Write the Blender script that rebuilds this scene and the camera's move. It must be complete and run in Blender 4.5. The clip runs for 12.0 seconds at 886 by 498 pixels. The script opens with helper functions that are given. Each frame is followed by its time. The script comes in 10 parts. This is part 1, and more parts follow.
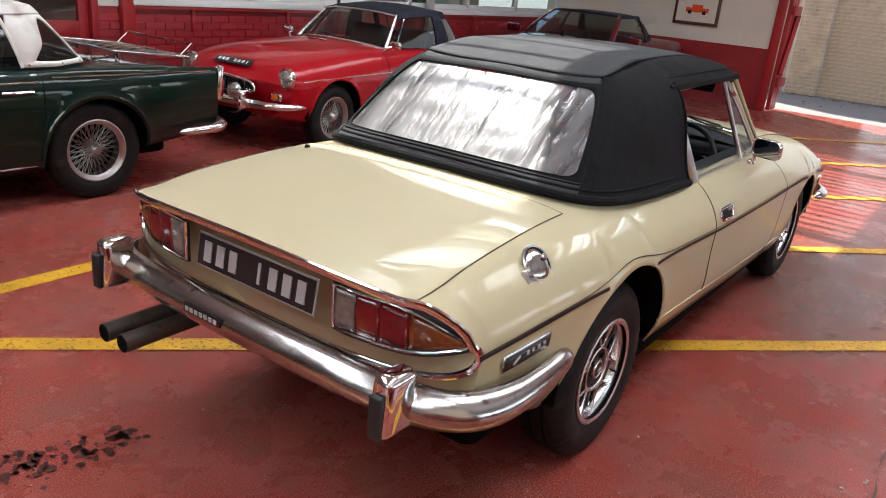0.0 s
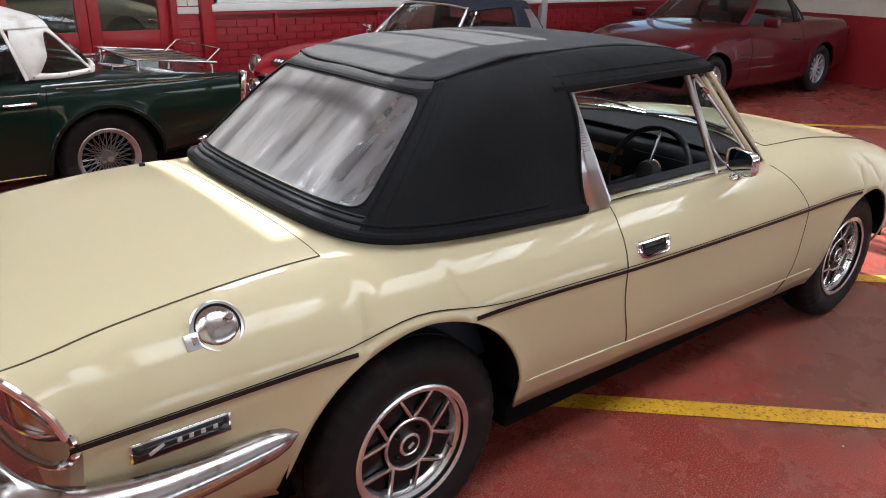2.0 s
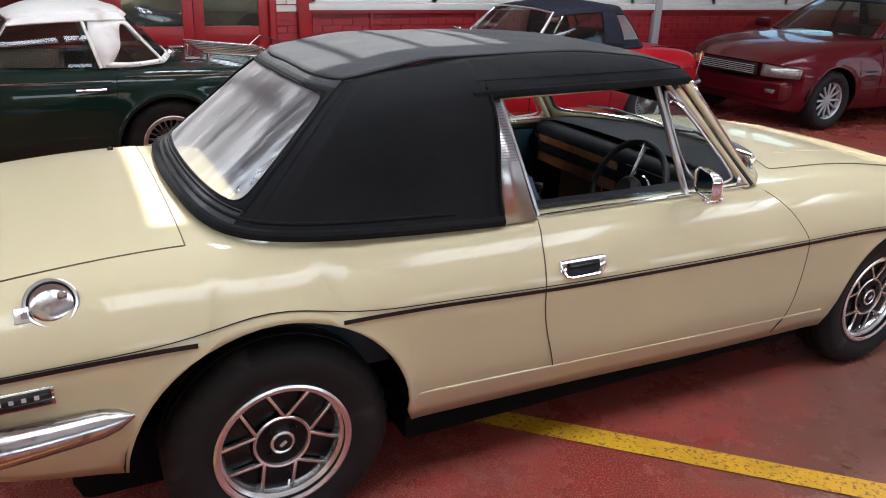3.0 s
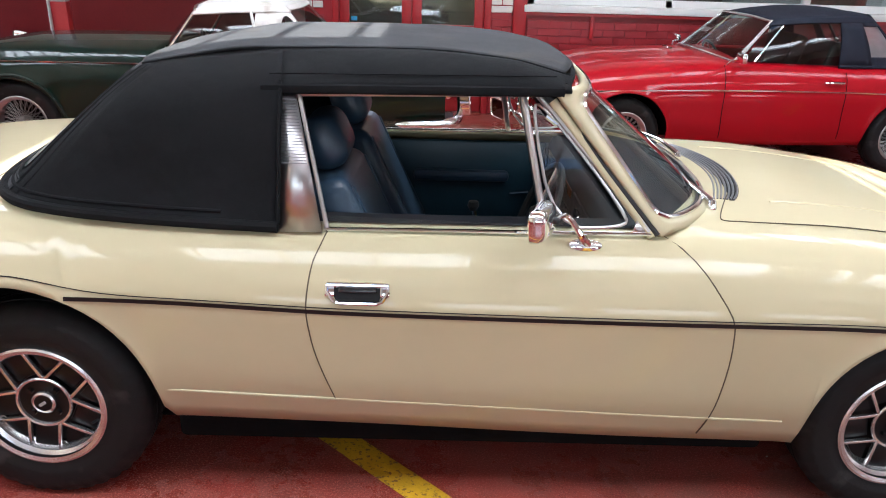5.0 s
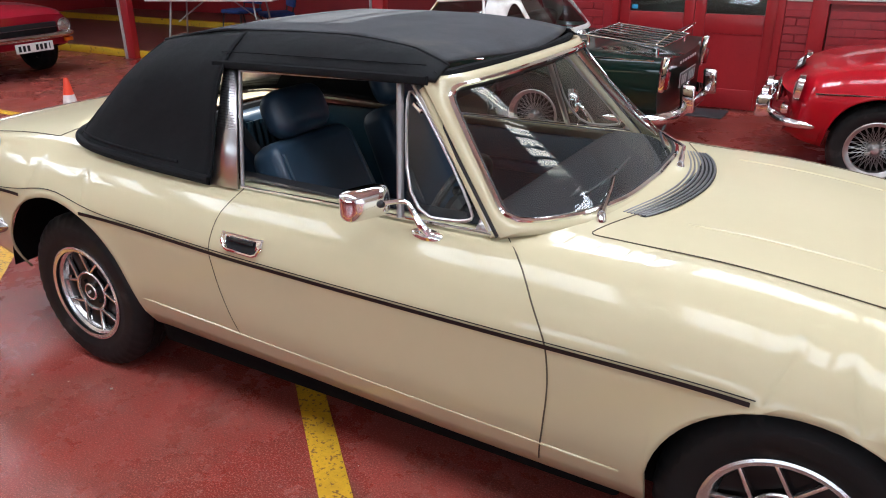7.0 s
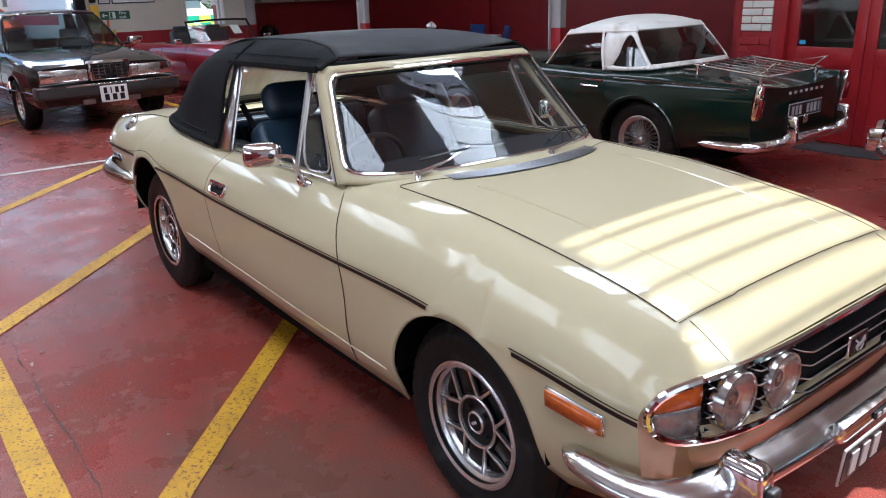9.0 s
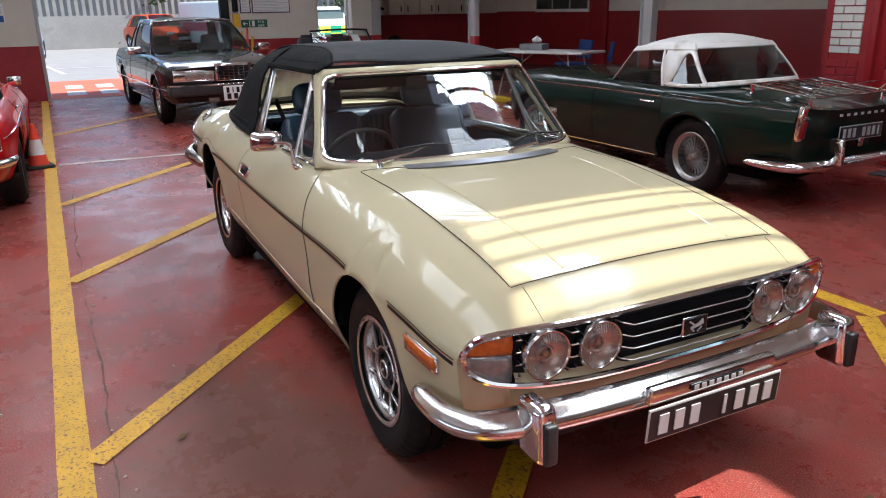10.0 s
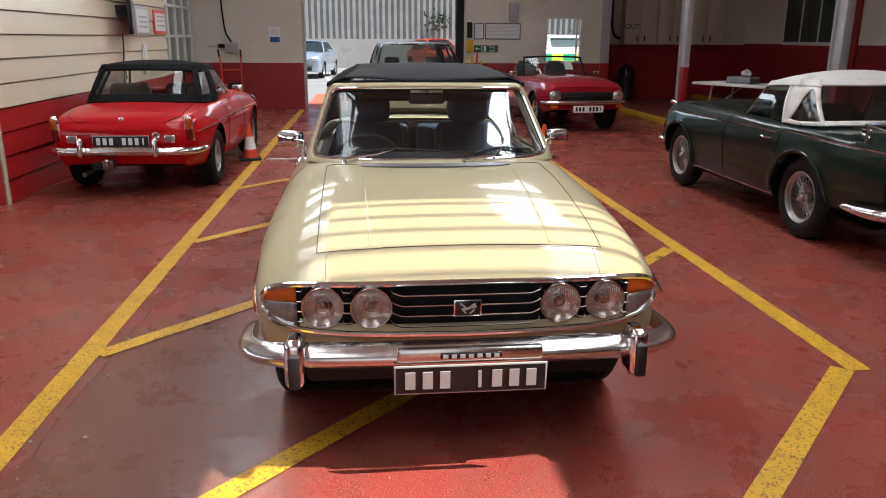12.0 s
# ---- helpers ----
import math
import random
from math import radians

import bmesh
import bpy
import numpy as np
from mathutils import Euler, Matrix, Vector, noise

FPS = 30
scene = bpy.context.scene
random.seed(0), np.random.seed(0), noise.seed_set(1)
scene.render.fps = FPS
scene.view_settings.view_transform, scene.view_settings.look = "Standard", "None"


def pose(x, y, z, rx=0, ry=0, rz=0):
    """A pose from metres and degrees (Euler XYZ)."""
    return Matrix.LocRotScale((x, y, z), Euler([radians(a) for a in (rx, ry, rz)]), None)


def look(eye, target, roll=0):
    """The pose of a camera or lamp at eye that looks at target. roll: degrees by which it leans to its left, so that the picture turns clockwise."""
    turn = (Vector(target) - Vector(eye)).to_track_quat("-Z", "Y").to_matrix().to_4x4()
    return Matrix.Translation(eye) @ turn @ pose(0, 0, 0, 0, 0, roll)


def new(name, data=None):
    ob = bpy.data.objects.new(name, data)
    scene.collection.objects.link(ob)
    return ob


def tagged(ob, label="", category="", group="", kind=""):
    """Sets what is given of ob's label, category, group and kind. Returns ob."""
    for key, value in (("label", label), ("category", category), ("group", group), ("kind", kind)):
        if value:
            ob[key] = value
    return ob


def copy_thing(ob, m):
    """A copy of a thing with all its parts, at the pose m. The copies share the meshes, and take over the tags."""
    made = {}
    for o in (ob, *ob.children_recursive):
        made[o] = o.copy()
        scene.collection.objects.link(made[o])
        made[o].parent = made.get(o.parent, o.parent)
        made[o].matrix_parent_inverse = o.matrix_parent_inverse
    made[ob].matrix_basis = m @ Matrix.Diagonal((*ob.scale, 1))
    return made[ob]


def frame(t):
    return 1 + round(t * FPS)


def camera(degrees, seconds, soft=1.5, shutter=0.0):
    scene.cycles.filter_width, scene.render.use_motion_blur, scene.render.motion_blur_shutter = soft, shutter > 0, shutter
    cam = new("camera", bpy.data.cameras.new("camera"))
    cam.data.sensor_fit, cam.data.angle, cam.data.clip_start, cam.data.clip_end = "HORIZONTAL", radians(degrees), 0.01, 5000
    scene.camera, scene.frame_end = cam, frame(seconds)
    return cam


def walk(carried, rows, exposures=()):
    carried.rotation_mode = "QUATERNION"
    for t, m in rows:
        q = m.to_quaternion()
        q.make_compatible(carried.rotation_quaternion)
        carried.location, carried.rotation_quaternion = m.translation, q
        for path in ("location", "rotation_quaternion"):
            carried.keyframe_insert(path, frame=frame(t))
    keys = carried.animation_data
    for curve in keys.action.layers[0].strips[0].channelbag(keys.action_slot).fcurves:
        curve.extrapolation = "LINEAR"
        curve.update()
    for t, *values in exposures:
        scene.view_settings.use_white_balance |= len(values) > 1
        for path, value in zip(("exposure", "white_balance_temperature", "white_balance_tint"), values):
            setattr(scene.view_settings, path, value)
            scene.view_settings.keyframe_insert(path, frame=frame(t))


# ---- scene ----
cam = camera(60.9, 12.0, soft=1.0)
PATH = [
    (0, (-3.571, -1.602, 1.587), (-2.036, -0.513, 0.909), 5.4),
    (0.5, (-3.242, -1.664, 1.599), (-1.777, -0.499, 0.894), 4.5),
    (1, (-2.928, -1.753, 1.616), (-1.53, -0.514, 0.9), 3.0),
    (1.5, (-2.64, -1.899, 1.624), (-1.333, -0.569, 0.901), 2.2),
    (2, (-2.348, -2.152, 1.634), (-1.175, -0.704, 0.908), 1.4),
    (2.5, (-2.056, -2.29, 1.621), (-0.998, -0.756, 0.894), 2.2),
    (3, (-1.714, -2.494, 1.638), (-0.853, -0.842, 0.911), 2.0),
    (3.2, (-1.555, -2.563, 1.644), (-0.777, -0.87, 0.917), 1.9),
    (4.8, (-0.254, -2.669, 1.647), (-0.15, -0.817, 0.899), 1.5),
    (5, (-0.108, -2.626, 1.619), (-0.086, -0.767, 0.882), 1.7),
    (5.5, (0.253, -2.488, 1.621), (0.011, -0.658, 0.852), 1.3),
    (6, (0.604, -2.383, 1.622), (0.098, -0.62, 0.825), 0.8),
    (6.5, (0.942, -2.315, 1.618), (0.196, -0.639, 0.821), 0.0),
    (7, (1.346, -2.329, 1.642), (0.408, -0.741, 0.868), -0.6),
    (7.2, (1.513, -2.333, 1.655), (0.51, -0.781, 0.888), -0.7),
    (8.8, (2.674, -1.994, 1.53), (1.218, -0.792, 0.87), -2.05),
    (9, (2.821, -1.945, 1.53), (1.321, -0.792, 0.881), -1.95),
    (9.5, (3.216, -1.805, 1.536), (1.611, -0.789, 0.911), -1.6),
    (10, (3.57, -1.591, 1.525), (1.87, -0.729, 0.916), -0.95),
    (10.5, (3.878, -1.315, 1.527), (2.097, -0.625, 0.932), -0.4),
    (11, (4.152, -0.969, 1.528), (2.306, -0.459, 0.948), -0.15),
    (11.5, (4.33, -0.622, 1.508), (2.44, -0.285, 0.947), -0.05),
    (12, (4.503, -0.32, 1.513), (2.587, -0.128, 0.974), 0.3),
]
walk(cam, [(t, look(eye, target, roll)) for t, eye, target, roll in PATH], exposures=[(0, 0.32, 6300, 10), (2, 0.34, 6200, 10), (3, 0.46, 6050, 10), (5, 0.78, 6000, 10), (7.2, 0.56, 5950, 10), (9, 0.18, 5650, 10), (10.5, 0.0, 6150, 10), (12, -0.06, 6400, 10)])

# ---- world, sun and exposure ----
SUN_WAY = Vector((0.24, 0.53, 1.0)).normalized()
world = bpy.data.worlds.new("sky")
scene.world = world
world.use_nodes = True
wn = world.node_tree
sky = wn.nodes.new("ShaderNodeTexSky")
sky.sky_type = "NISHITA"
sky.sun_disc = False
sky.sun_elevation = math.asin(SUN_WAY.z)
sky.sun_rotation = math.atan2(SUN_WAY.x, SUN_WAY.y)
back = wn.nodes["Background"]
wn.links.new(sky.outputs[0], back.inputs[0])
back.inputs[1].default_value = 0.22
sun = new("sun", bpy.data.lights.new("sun", "SUN"))
sun.data.energy = 8.5
sun.data.angle = radians(0.55)
sun.data.color = (1.0, 0.95, 0.86)
sun.matrix_world = look(SUN_WAY * 30, (0, 0, 0))


def sky_panel(name, eye, target, sx, sy, watts, tint=(0.90, 0.95, 1.0)):
    lamp = new(name, bpy.data.lights.new(name, "AREA"))
    lamp.data.shape, lamp.data.size, lamp.data.size_y = "RECTANGLE", sx, sy
    lamp.data.energy, lamp.data.color = watts, tint
    lamp.matrix_world = look(eye, target)
    return lamp


ROOF = 4.3
sky_panel("skylight_front", (3.55, 2.3, ROOF + 0.25), (3.55, 2.3, 0), 6.1, 1.5, 195)
sky_panel("skylight_mid", (-0.6, 2.3, ROOF + 0.25), (-0.6, 2.3, 0), 1.6, 1.5, 190)
sky_panel("skylight_back", (-6.0, 2.3, ROOF + 0.25), (-6.0, 2.3, 0), 6.0, 1.5, 220)
sky_panel("skylight_south", (-1.2, -2.05, ROOF + 0.25), (-1.2, -2.05, 0), 15.6, 1.3, 360)
# unseen panel behind the camera, added as fill light
sky_panel("rear_fill_panel", (-1.0, -6.0, ROOF + 0.25), (-1.0, -6.0, 0), 14.0, 3.0, 40)
sky_panel("window_south_light", (3.3, -8.26, 1.7), (3.3, 0, 1.7), 12.0, 1.15, 120)
sky_panel("gate_east_light", (10.2, -1.4, 1.7), (0, -1.4, 1.2), 3.2, 5.4, 45)
sky_panel("doorway_west_light", (-12.35, 0.08, 2.95), (-3.0, 0.08, 0.6), 3.2, 0.6, 28)

# ---- materials ----
def pmat(name, color, rough=0.5, metal=0.0, var=0.12, scale=6.0, bump=0.0, bump_scale=120.0, coat=0.0,
         dirt=None, dirt_amount=0.0, dirt_scale=2.5, rough_var=0.0, spread=0.0, gloss=0.5, folds=0.0):
    """A surface with large and fine variation of its colour, fine relief, and stains of a second colour."""
    m = bpy.data.materials.new(name)
    m.use_nodes = True
    t = m.node_tree
    b = t.nodes["Principled BSDF"]
    b.inputs["Roughness"].default_value = rough
    b.inputs["Metallic"].default_value = metal
    b.inputs["Specular IOR Level"].default_value = gloss
    b.inputs["Coat Weight"].default_value = coat
    b.inputs["Coat Roughness"].default_value = 0.03
    co = t.nodes.new("ShaderNodeTexCoord")

    def noise_tex(s, detail=4.0):
        n = t.nodes.new("ShaderNodeTexNoise")
        n.inputs["Scale"].default_value, n.inputs["Detail"].default_value = s, detail
        t.links.new(co.outputs["Object"], n.inputs["Vector"])
        return n

    def mixed(kind, fac, a, c):
        x = t.nodes.new("ShaderNodeMix")
        x.data_type, x.blend_type = "RGBA", kind
        for sock, v in ((x.inputs[0], fac), (x.inputs[6], a), (x.inputs[7], c)):
            if hasattr(v, "is_linked"):
                t.links.new(v, sock)
            else:
                sock.default_value = v
        return x.outputs[2]

    def ramp(src, lo, hi):
        r = t.nodes.new("ShaderNodeMapRange")
        r.inputs[1].default_value, r.inputs[2].default_value = lo, hi
        t.links.new(src, r.inputs[0])
        return r.outputs[0]

    col = (*color, 1.0)
    lo = tuple(c * (1 - var) for c in color) + (1.0,)
    hi = tuple(min(1.0, c * (1 + var)) for c in color) + (1.0,)
    big, fine = noise_tex(scale), noise_tex(scale * 14, 2.0)
    out = mixed("MIX", ramp(big.outputs[0], 0.3, 0.7), lo, hi)
    out = mixed("MIX", 0.35, out, mixed("MIX", ramp(fine.outputs[0], 0.3, 0.7), lo, hi))
    if spread:
        info = t.nodes.new("ShaderNodeObjectInfo")
        out = mixed("MULTIPLY", spread, out, info.outputs["Random"])
    if dirt:
        d = noise_tex(dirt_scale, 8.0)
        cut = ramp(d.outputs[0], 0.62 - dirt_amount, 0.72 - dirt_amount)
        out = mixed("MIX", cut, out, (*dirt, 1.0))
    t.links.new(out, b.inputs["Base Color"])
    if rough_var:
        r = t.nodes.new("ShaderNodeMapRange")
        r.inputs[1].default_value, r.inputs[2].default_value = 0.3, 0.7
        r.inputs[3].default_value, r.inputs[4].default_value = rough - rough_var, rough + rough_var
        t.links.new(noise_tex(scale * 2.3, 6.0).outputs[0], r.inputs[0])
        t.links.new(r.outputs[0], b.inputs["Roughness"])
    if bump:
        n = noise_tex(bump_scale, 5.0)
        bp = t.nodes.new("ShaderNodeBump")
        bp.inputs["Strength"].default_value = bump
        bp.inputs["Distance"].default_value = 0.002
        t.links.new(n.outputs[0], bp.inputs["Height"])
        t.links.new(bp.outputs[0], b.inputs["Normal"])
        if folds:
            wave = t.nodes.new("ShaderNodeBump")
            wave.inputs["Strength"].default_value, wave.inputs["Distance"].default_value = folds, 0.03
            t.links.new(noise_tex(5.0, 3.0).outputs[0], wave.inputs["Height"])
            t.links.new(wave.outputs[0], bp.inputs["Normal"])
    return m


def glass(name, tint=(1, 1, 1), rough=0.0, shine=0.075):
    """Thin sheet glass or clear plastic: mostly see-through, with a real gloss on top."""
    m = bpy.data.materials.new(name)
    m.use_nodes = True
    t = m.node_tree
    b = t.nodes["Principled BSDF"]
    clear = t.nodes.new("ShaderNodeBsdfTransparent")
    clear.inputs[0].default_value = (*tint, 1)
    gloss = t.nodes.new("ShaderNodeBsdfGlossy")
    gloss.inputs["Roughness"].default_value = rough
    face = t.nodes.new("ShaderNodeLayerWeight")
    power = t.nodes.new("ShaderNodeMath")
    power.operation = "POWER"
    power.inputs[1].default_value = 5.0
    edge = t.nodes.new("ShaderNodeMapRange")
    edge.inputs[3].default_value, edge.inputs[4].default_value = shine, 1.0
    t.links.new(face.outputs["Facing"], power.inputs[0])
    t.links.new(power.outputs[0], edge.inputs[0])
    mix = t.nodes.new("ShaderNodeMixShader")
    t.links.new(edge.outputs[0], mix.inputs[0])
    t.links.new(clear.outputs[0], mix.inputs[1])
    t.links.new(gloss.outputs[0], mix.inputs[2])
    t.links.new(mix.outputs[0], t.nodes["Material Output"].inputs[0])
    return m


def paint(name, color, metal=0.0):
    """Gloss car paint: a dull colour coat under clear lacquer with a faint orange peel."""
    m = pmat(name, color, 0.42, metal, 0.02, 1.5, bump=0.012, bump_scale=240, coat=1.0, gloss=0.08)
    m.node_tree.nodes["Principled BSDF"].inputs["Coat Roughness"].default_value = 0.018
    return m


def ribbed_glass():
    """Clear headlamp glass, fluted in upright ribs."""
    m = glass("ribbed_lamp_glass", (0.90, 0.86, 0.83), rough=0.06, shine=0.16)
    t = m.node_tree
    co = t.nodes.new("ShaderNodeTexCoord")
    w = t.nodes.new("ShaderNodeTexWave")
    w.bands_direction = "Y"
    w.inputs["Scale"].default_value, w.inputs["Distortion"].default_value = 38.0, 0.8
    bp = t.nodes.new("ShaderNodeBump")
    bp.inputs["Strength"].default_value, bp.inputs["Distance"].default_value = 0.5, 0.003
    t.links.new(co.outputs["Object"], w.inputs["Vector"])
    t.links.new(w.outputs[1], bp.inputs["Height"])
    gloss = next(k for k in t.nodes if k.type == "BSDF_GLOSSY")
    t.links.new(bp.outputs[0], gloss.inputs["Normal"])
    return m


def scuffed_plastic():
    """Clear vinyl sheet: see-through, milky with scuffs, and shiny over long upright ripples."""
    m = glass("clear_vinyl_window", (0.62, 0.62, 0.61), rough=0.30, shine=0.15)
    t = m.node_tree
    co = t.nodes.new("ShaderNodeTexCoord")
    mp = t.nodes.new("ShaderNodeMapping")
    mp.inputs["Scale"].default_value = (2.5, 11.0, 2.5)
    mp.inputs["Rotation"].default_value = (0.25, 0, 0)
    n = t.nodes.new("ShaderNodeTexNoise")
    n.inputs["Scale"].default_value, n.inputs["Detail"].default_value = 1.0, 4.0
    bp = t.nodes.new("ShaderNodeBump")
    bp.inputs["Strength"].default_value, bp.inputs["Distance"].default_value = 0.8, 0.03
    t.links.new(co.outputs["Object"], mp.inputs[0])
    t.links.new(mp.outputs[0], n.inputs["Vector"])
    t.links.new(n.outputs[0], bp.inputs["Height"])
    gloss = next(k for k in t.nodes if k.type == "BSDF_GLOSSY")
    mix = next(k for k in t.nodes if k.type == "MIX_SHADER")
    t.links.new(bp.outputs[0], gloss.inputs["Normal"])
    haze = t.nodes.new("ShaderNodeBsdfDiffuse")
    haze.inputs[0].default_value = (0.62, 0.62, 0.64, 1)
    both = t.nodes.new("ShaderNodeMixShader")
    span = t.nodes.new("ShaderNodeMapRange")
    span.inputs[1].default_value, span.inputs[2].default_value = 0.35, 0.75
    span.inputs[3].default_value, span.inputs[4].default_value = 0.05, 0.32
    t.links.new(n.outputs[0], span.inputs[0])
    t.links.new(span.outputs[0], both.inputs[0])
    t.links.new(mix.outputs[0], both.inputs[1])
    t.links.new(haze.outputs[0], both.inputs[2])
    t.links.new(both.outputs[0], t.nodes["Material Output"].inputs[0])
    return m


cream = paint("cream_paint", (0.500, 0.440, 0.282))
cream.node_tree.nodes["Principled BSDF"].inputs["Coat Weight"].default_value = 0.6
cream.node_tree.nodes["Principled BSDF"].inputs["Coat Roughness"].default_value = 0.018
chrome = pmat("chrome", (0.80, 0.80, 0.81), 0.06, 1.0, 0.04, 9, rough_var=0.02)
satin_chrome = pmat("satin_chrome", (0.64, 0.63, 0.62), 0.19, 1.0, 0.05, 9, bump=0.05, bump_scale=60, rough_var=0.06)
old_chrome = pmat("worn_chrome", (0.47, 0.46, 0.45), 0.19, 1.0, 0.08, 14, bump=0.05, bump_scale=300, dirt=(0.25, 0.22, 0.2), dirt_amount=0.02, dirt_scale=25, rough_var=0.06)
alloy = pmat("machined_alloy", (0.70, 0.69, 0.68), 0.26, 0.92, 0.06, 30, bump=0.1, bump_scale=400)
wheel_black = pmat("black_wheel_paint", (0.006, 0.006, 0.0065), 0.3, 0, 0.2, 12, gloss=0.3)
black_gloss = pmat("black_gloss_paint", (0.012, 0.012, 0.013), 0.18, 0, 0.2, 12)
black_matt = pmat("black_matt", (0.010, 0.010, 0.011), 0.7, 0, 0.3, 20, bump=0.2, gloss=0.25)
under = pmat("underside", (0.006, 0.0055, 0.0055), 0.9, 0, 0.3, 10, gloss=0.05)
rubber = pmat("tyre_rubber", (0.0065, 0.0063, 0.0063), 0.62, 0, 0.25, 18, bump=0.3, bump_scale=160, dirt=(0.03, 0.027, 0.025), dirt_amount=-0.01, dirt_scale=9, gloss=0.3)
black_rubber = pmat("black_rubber", (0.016, 0.016, 0.017), 0.5, 0, 0.2, 20)
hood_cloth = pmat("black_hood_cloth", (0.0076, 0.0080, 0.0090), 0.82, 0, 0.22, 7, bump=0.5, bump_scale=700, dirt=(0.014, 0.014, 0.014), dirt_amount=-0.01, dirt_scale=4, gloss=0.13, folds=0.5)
# paler hood cloth for top and rear: dust, plus sheen and sunlight in the colour
dusty_lit_cloth = pmat("dusty_lit_hood_cloth", (0.046, 0.0475, 0.051), 0.85, 0, 0.2, 6, bump=0.5, bump_scale=700, dirt=(0.062, 0.060, 0.057), dirt_amount=0.02, dirt_scale=5, gloss=0.2, folds=0.35)
navy_cloth = pmat("navy_hood_cloth", (0.012, 0.015, 0.026), 0.75, 0, 0.2, 7, bump=0.5, bump_scale=700, gloss=0.25)
white_vinyl = pmat("white_vinyl_top", (0.72, 0.70, 0.66), 0.5, 0, 0.05, 5, bump=0.3, bump_scale=300, dirt=(0.5, 0.46, 0.4), dirt_amount=0.0, dirt_scale=3)
blue_vinyl = pmat("dark_blue_vinyl", (0.020, 0.040, 0.066), 0.38, 0, 0.15, 10, bump=0.3, bump_scale=260)
teal_vinyl = pmat("teal_blue_vinyl", (0.014, 0.044, 0.064), 0.4, 0, 0.12, 8, bump=0.2, bump_scale=200)
dash_black = pmat("dashboard_vinyl", (0.014, 0.015, 0.018), 0.6, 0, 0.2, 14, bump=0.3, bump_scale=300, gloss=0.15)
walnut = pmat("walnut_veneer", (0.22, 0.085, 0.03), 0.22, 0, 0.35, 5, coat=0.5)
green_paint = paint("dark_green_paint", (0.0016, 0.012, 0.008))
green_paint.node_tree.nodes["Principled BSDF"].inputs["Coat Weight"].default_value = 0.65
red_paint = paint("bright_red_paint", (0.34, 0.002, 0.009))
red_paint_old = paint("tartan_red_paint", (0.46, 0.002, 0.006))
red_paint.node_tree.nodes["Principled BSDF"].inputs["Coat Weight"].default_value = 0.6
red_paint_old.node_tree.nodes["Principled BSDF"].inputs["Coat Weight"].default_value = 0.5
maroon_paint = paint("metallic_maroon_paint", (0.085, 0.002, 0.007), 0.2)
maroon_paint.node_tree.nodes["Principled BSDF"].inputs["Coat Weight"].default_value = 0.65
crimson_paint = paint("crimson_paint", (0.30, 0.008, 0.022))
charcoal_paint = paint("charcoal_metallic_paint", (0.016, 0.014, 0.013), 0.3)
silver_paint = pmat("silver_blue_paint", (0.35, 0.42, 0.48), 0.25, 0.4, 0.04, 2, coat=0.6)
orange_paint = pmat("orange_red_paint", (0.75, 0.09, 0.02), 0.25, 0, 0.04, 2, coat=0.6)
vent_grey = pmat("grey_vent_metal", (0.20, 0.20, 0.21), 0.4, 0.6, 0.1, 20)
wire_silver = pmat("silver_wheel_paint", (0.40, 0.385, 0.37), 0.30, 0.85, 0.1, 20)
bumper_grey = pmat("grey_bumper_plastic", (0.035, 0.034, 0.034), 0.5, 0, 0.1, 8)
white_paint = pmat("white_paint", (0.8, 0.8, 0.8), 0.3, 0, 0.03, 2, coat=0.4)
green_hi = pmat("green_livery", (0.02, 0.38, 0.2), 0.35, 0, 0.05, 2)
yellow_hi = pmat("yellow_livery", (0.75, 0.85, 0.08), 0.35, 0, 0.05, 2)
amber = pmat("amber_lens", (0.50, 0.10, 0.008), 0.15, 0, 0.25, 60, bump=0.4, bump_scale=90, coat=0.3)
red_lens = pmat("red_lens", (0.16, 0.004, 0.008), 0.15, 0, 0.3, 50, bump=0.4, bump_scale=90, coat=0.4)
clear_lens = pmat("clear_ribbed_lens", (0.22, 0.20, 0.19), 0.14, 0.4, 0.3, 60, bump=0.6, bump_scale=90, coat=0.8)
tail_clear = pmat("dull_clear_lens", (0.17, 0.15, 0.14), 0.14, 0.2, 0.3, 60, bump=0.6, bump_scale=90, coat=0.6)
tail_amber = pmat("dark_amber_lens", (0.17, 0.04, 0.008), 0.15, 0, 0.3, 60, bump=0.5, bump_scale=90, coat=0.5)
stainless = pmat("stainless_trim", (0.50, 0.49, 0.49), 0.3, 1.0, 0.03, 20)
head_lens = pmat("headlamp_reflector", (0.52, 0.49, 0.46), 0.22, 0.75, 0.12, 30, bump=0.25, bump_scale=45)
bulb_dark = pmat("dim_bulb_glass", (0.30, 0.20, 0.16), 0.2, 0.5, 0.2, 30)
stripe_paint = pmat("dark_brown_coachline", (0.011, 0.006, 0.007), 0.42, 0, 0.1, 10, gloss=0.3)
gap_dark = pmat("panel_gap", (0.085, 0.065, 0.04), 0.8, 0, 0.2, 10)
plate_black = pmat("black_number_plate", (0.012, 0.012, 0.013), 0.35, 0, 0.1, 10)
plate_white = pmat("white_number_plate", (0.78, 0.78, 0.76), 0.4, 0, 0.05, 10)
bar_silver = pmat("silver_plate_bars", (0.42, 0.42, 0.43), 0.4, 0.2, 0.06, 30)
# lit copy of the silver bars: the red floor's bounce is put into the colour
bar_lit = pmat("lit_plate_bars", (0.48, 0.45, 0.44), 0.4, 0, 0.05, 30)
bar_white = pmat("white_plate_bars", (0.75, 0.75, 0.75), 0.5, 0, 0.05, 30)
glass_clear = glass("window_glass", (0.86, 0.93, 0.92))
lamp_glass = ribbed_glass()
glass_dark = glass("smoked_glass", (0.35, 0.40, 0.38))
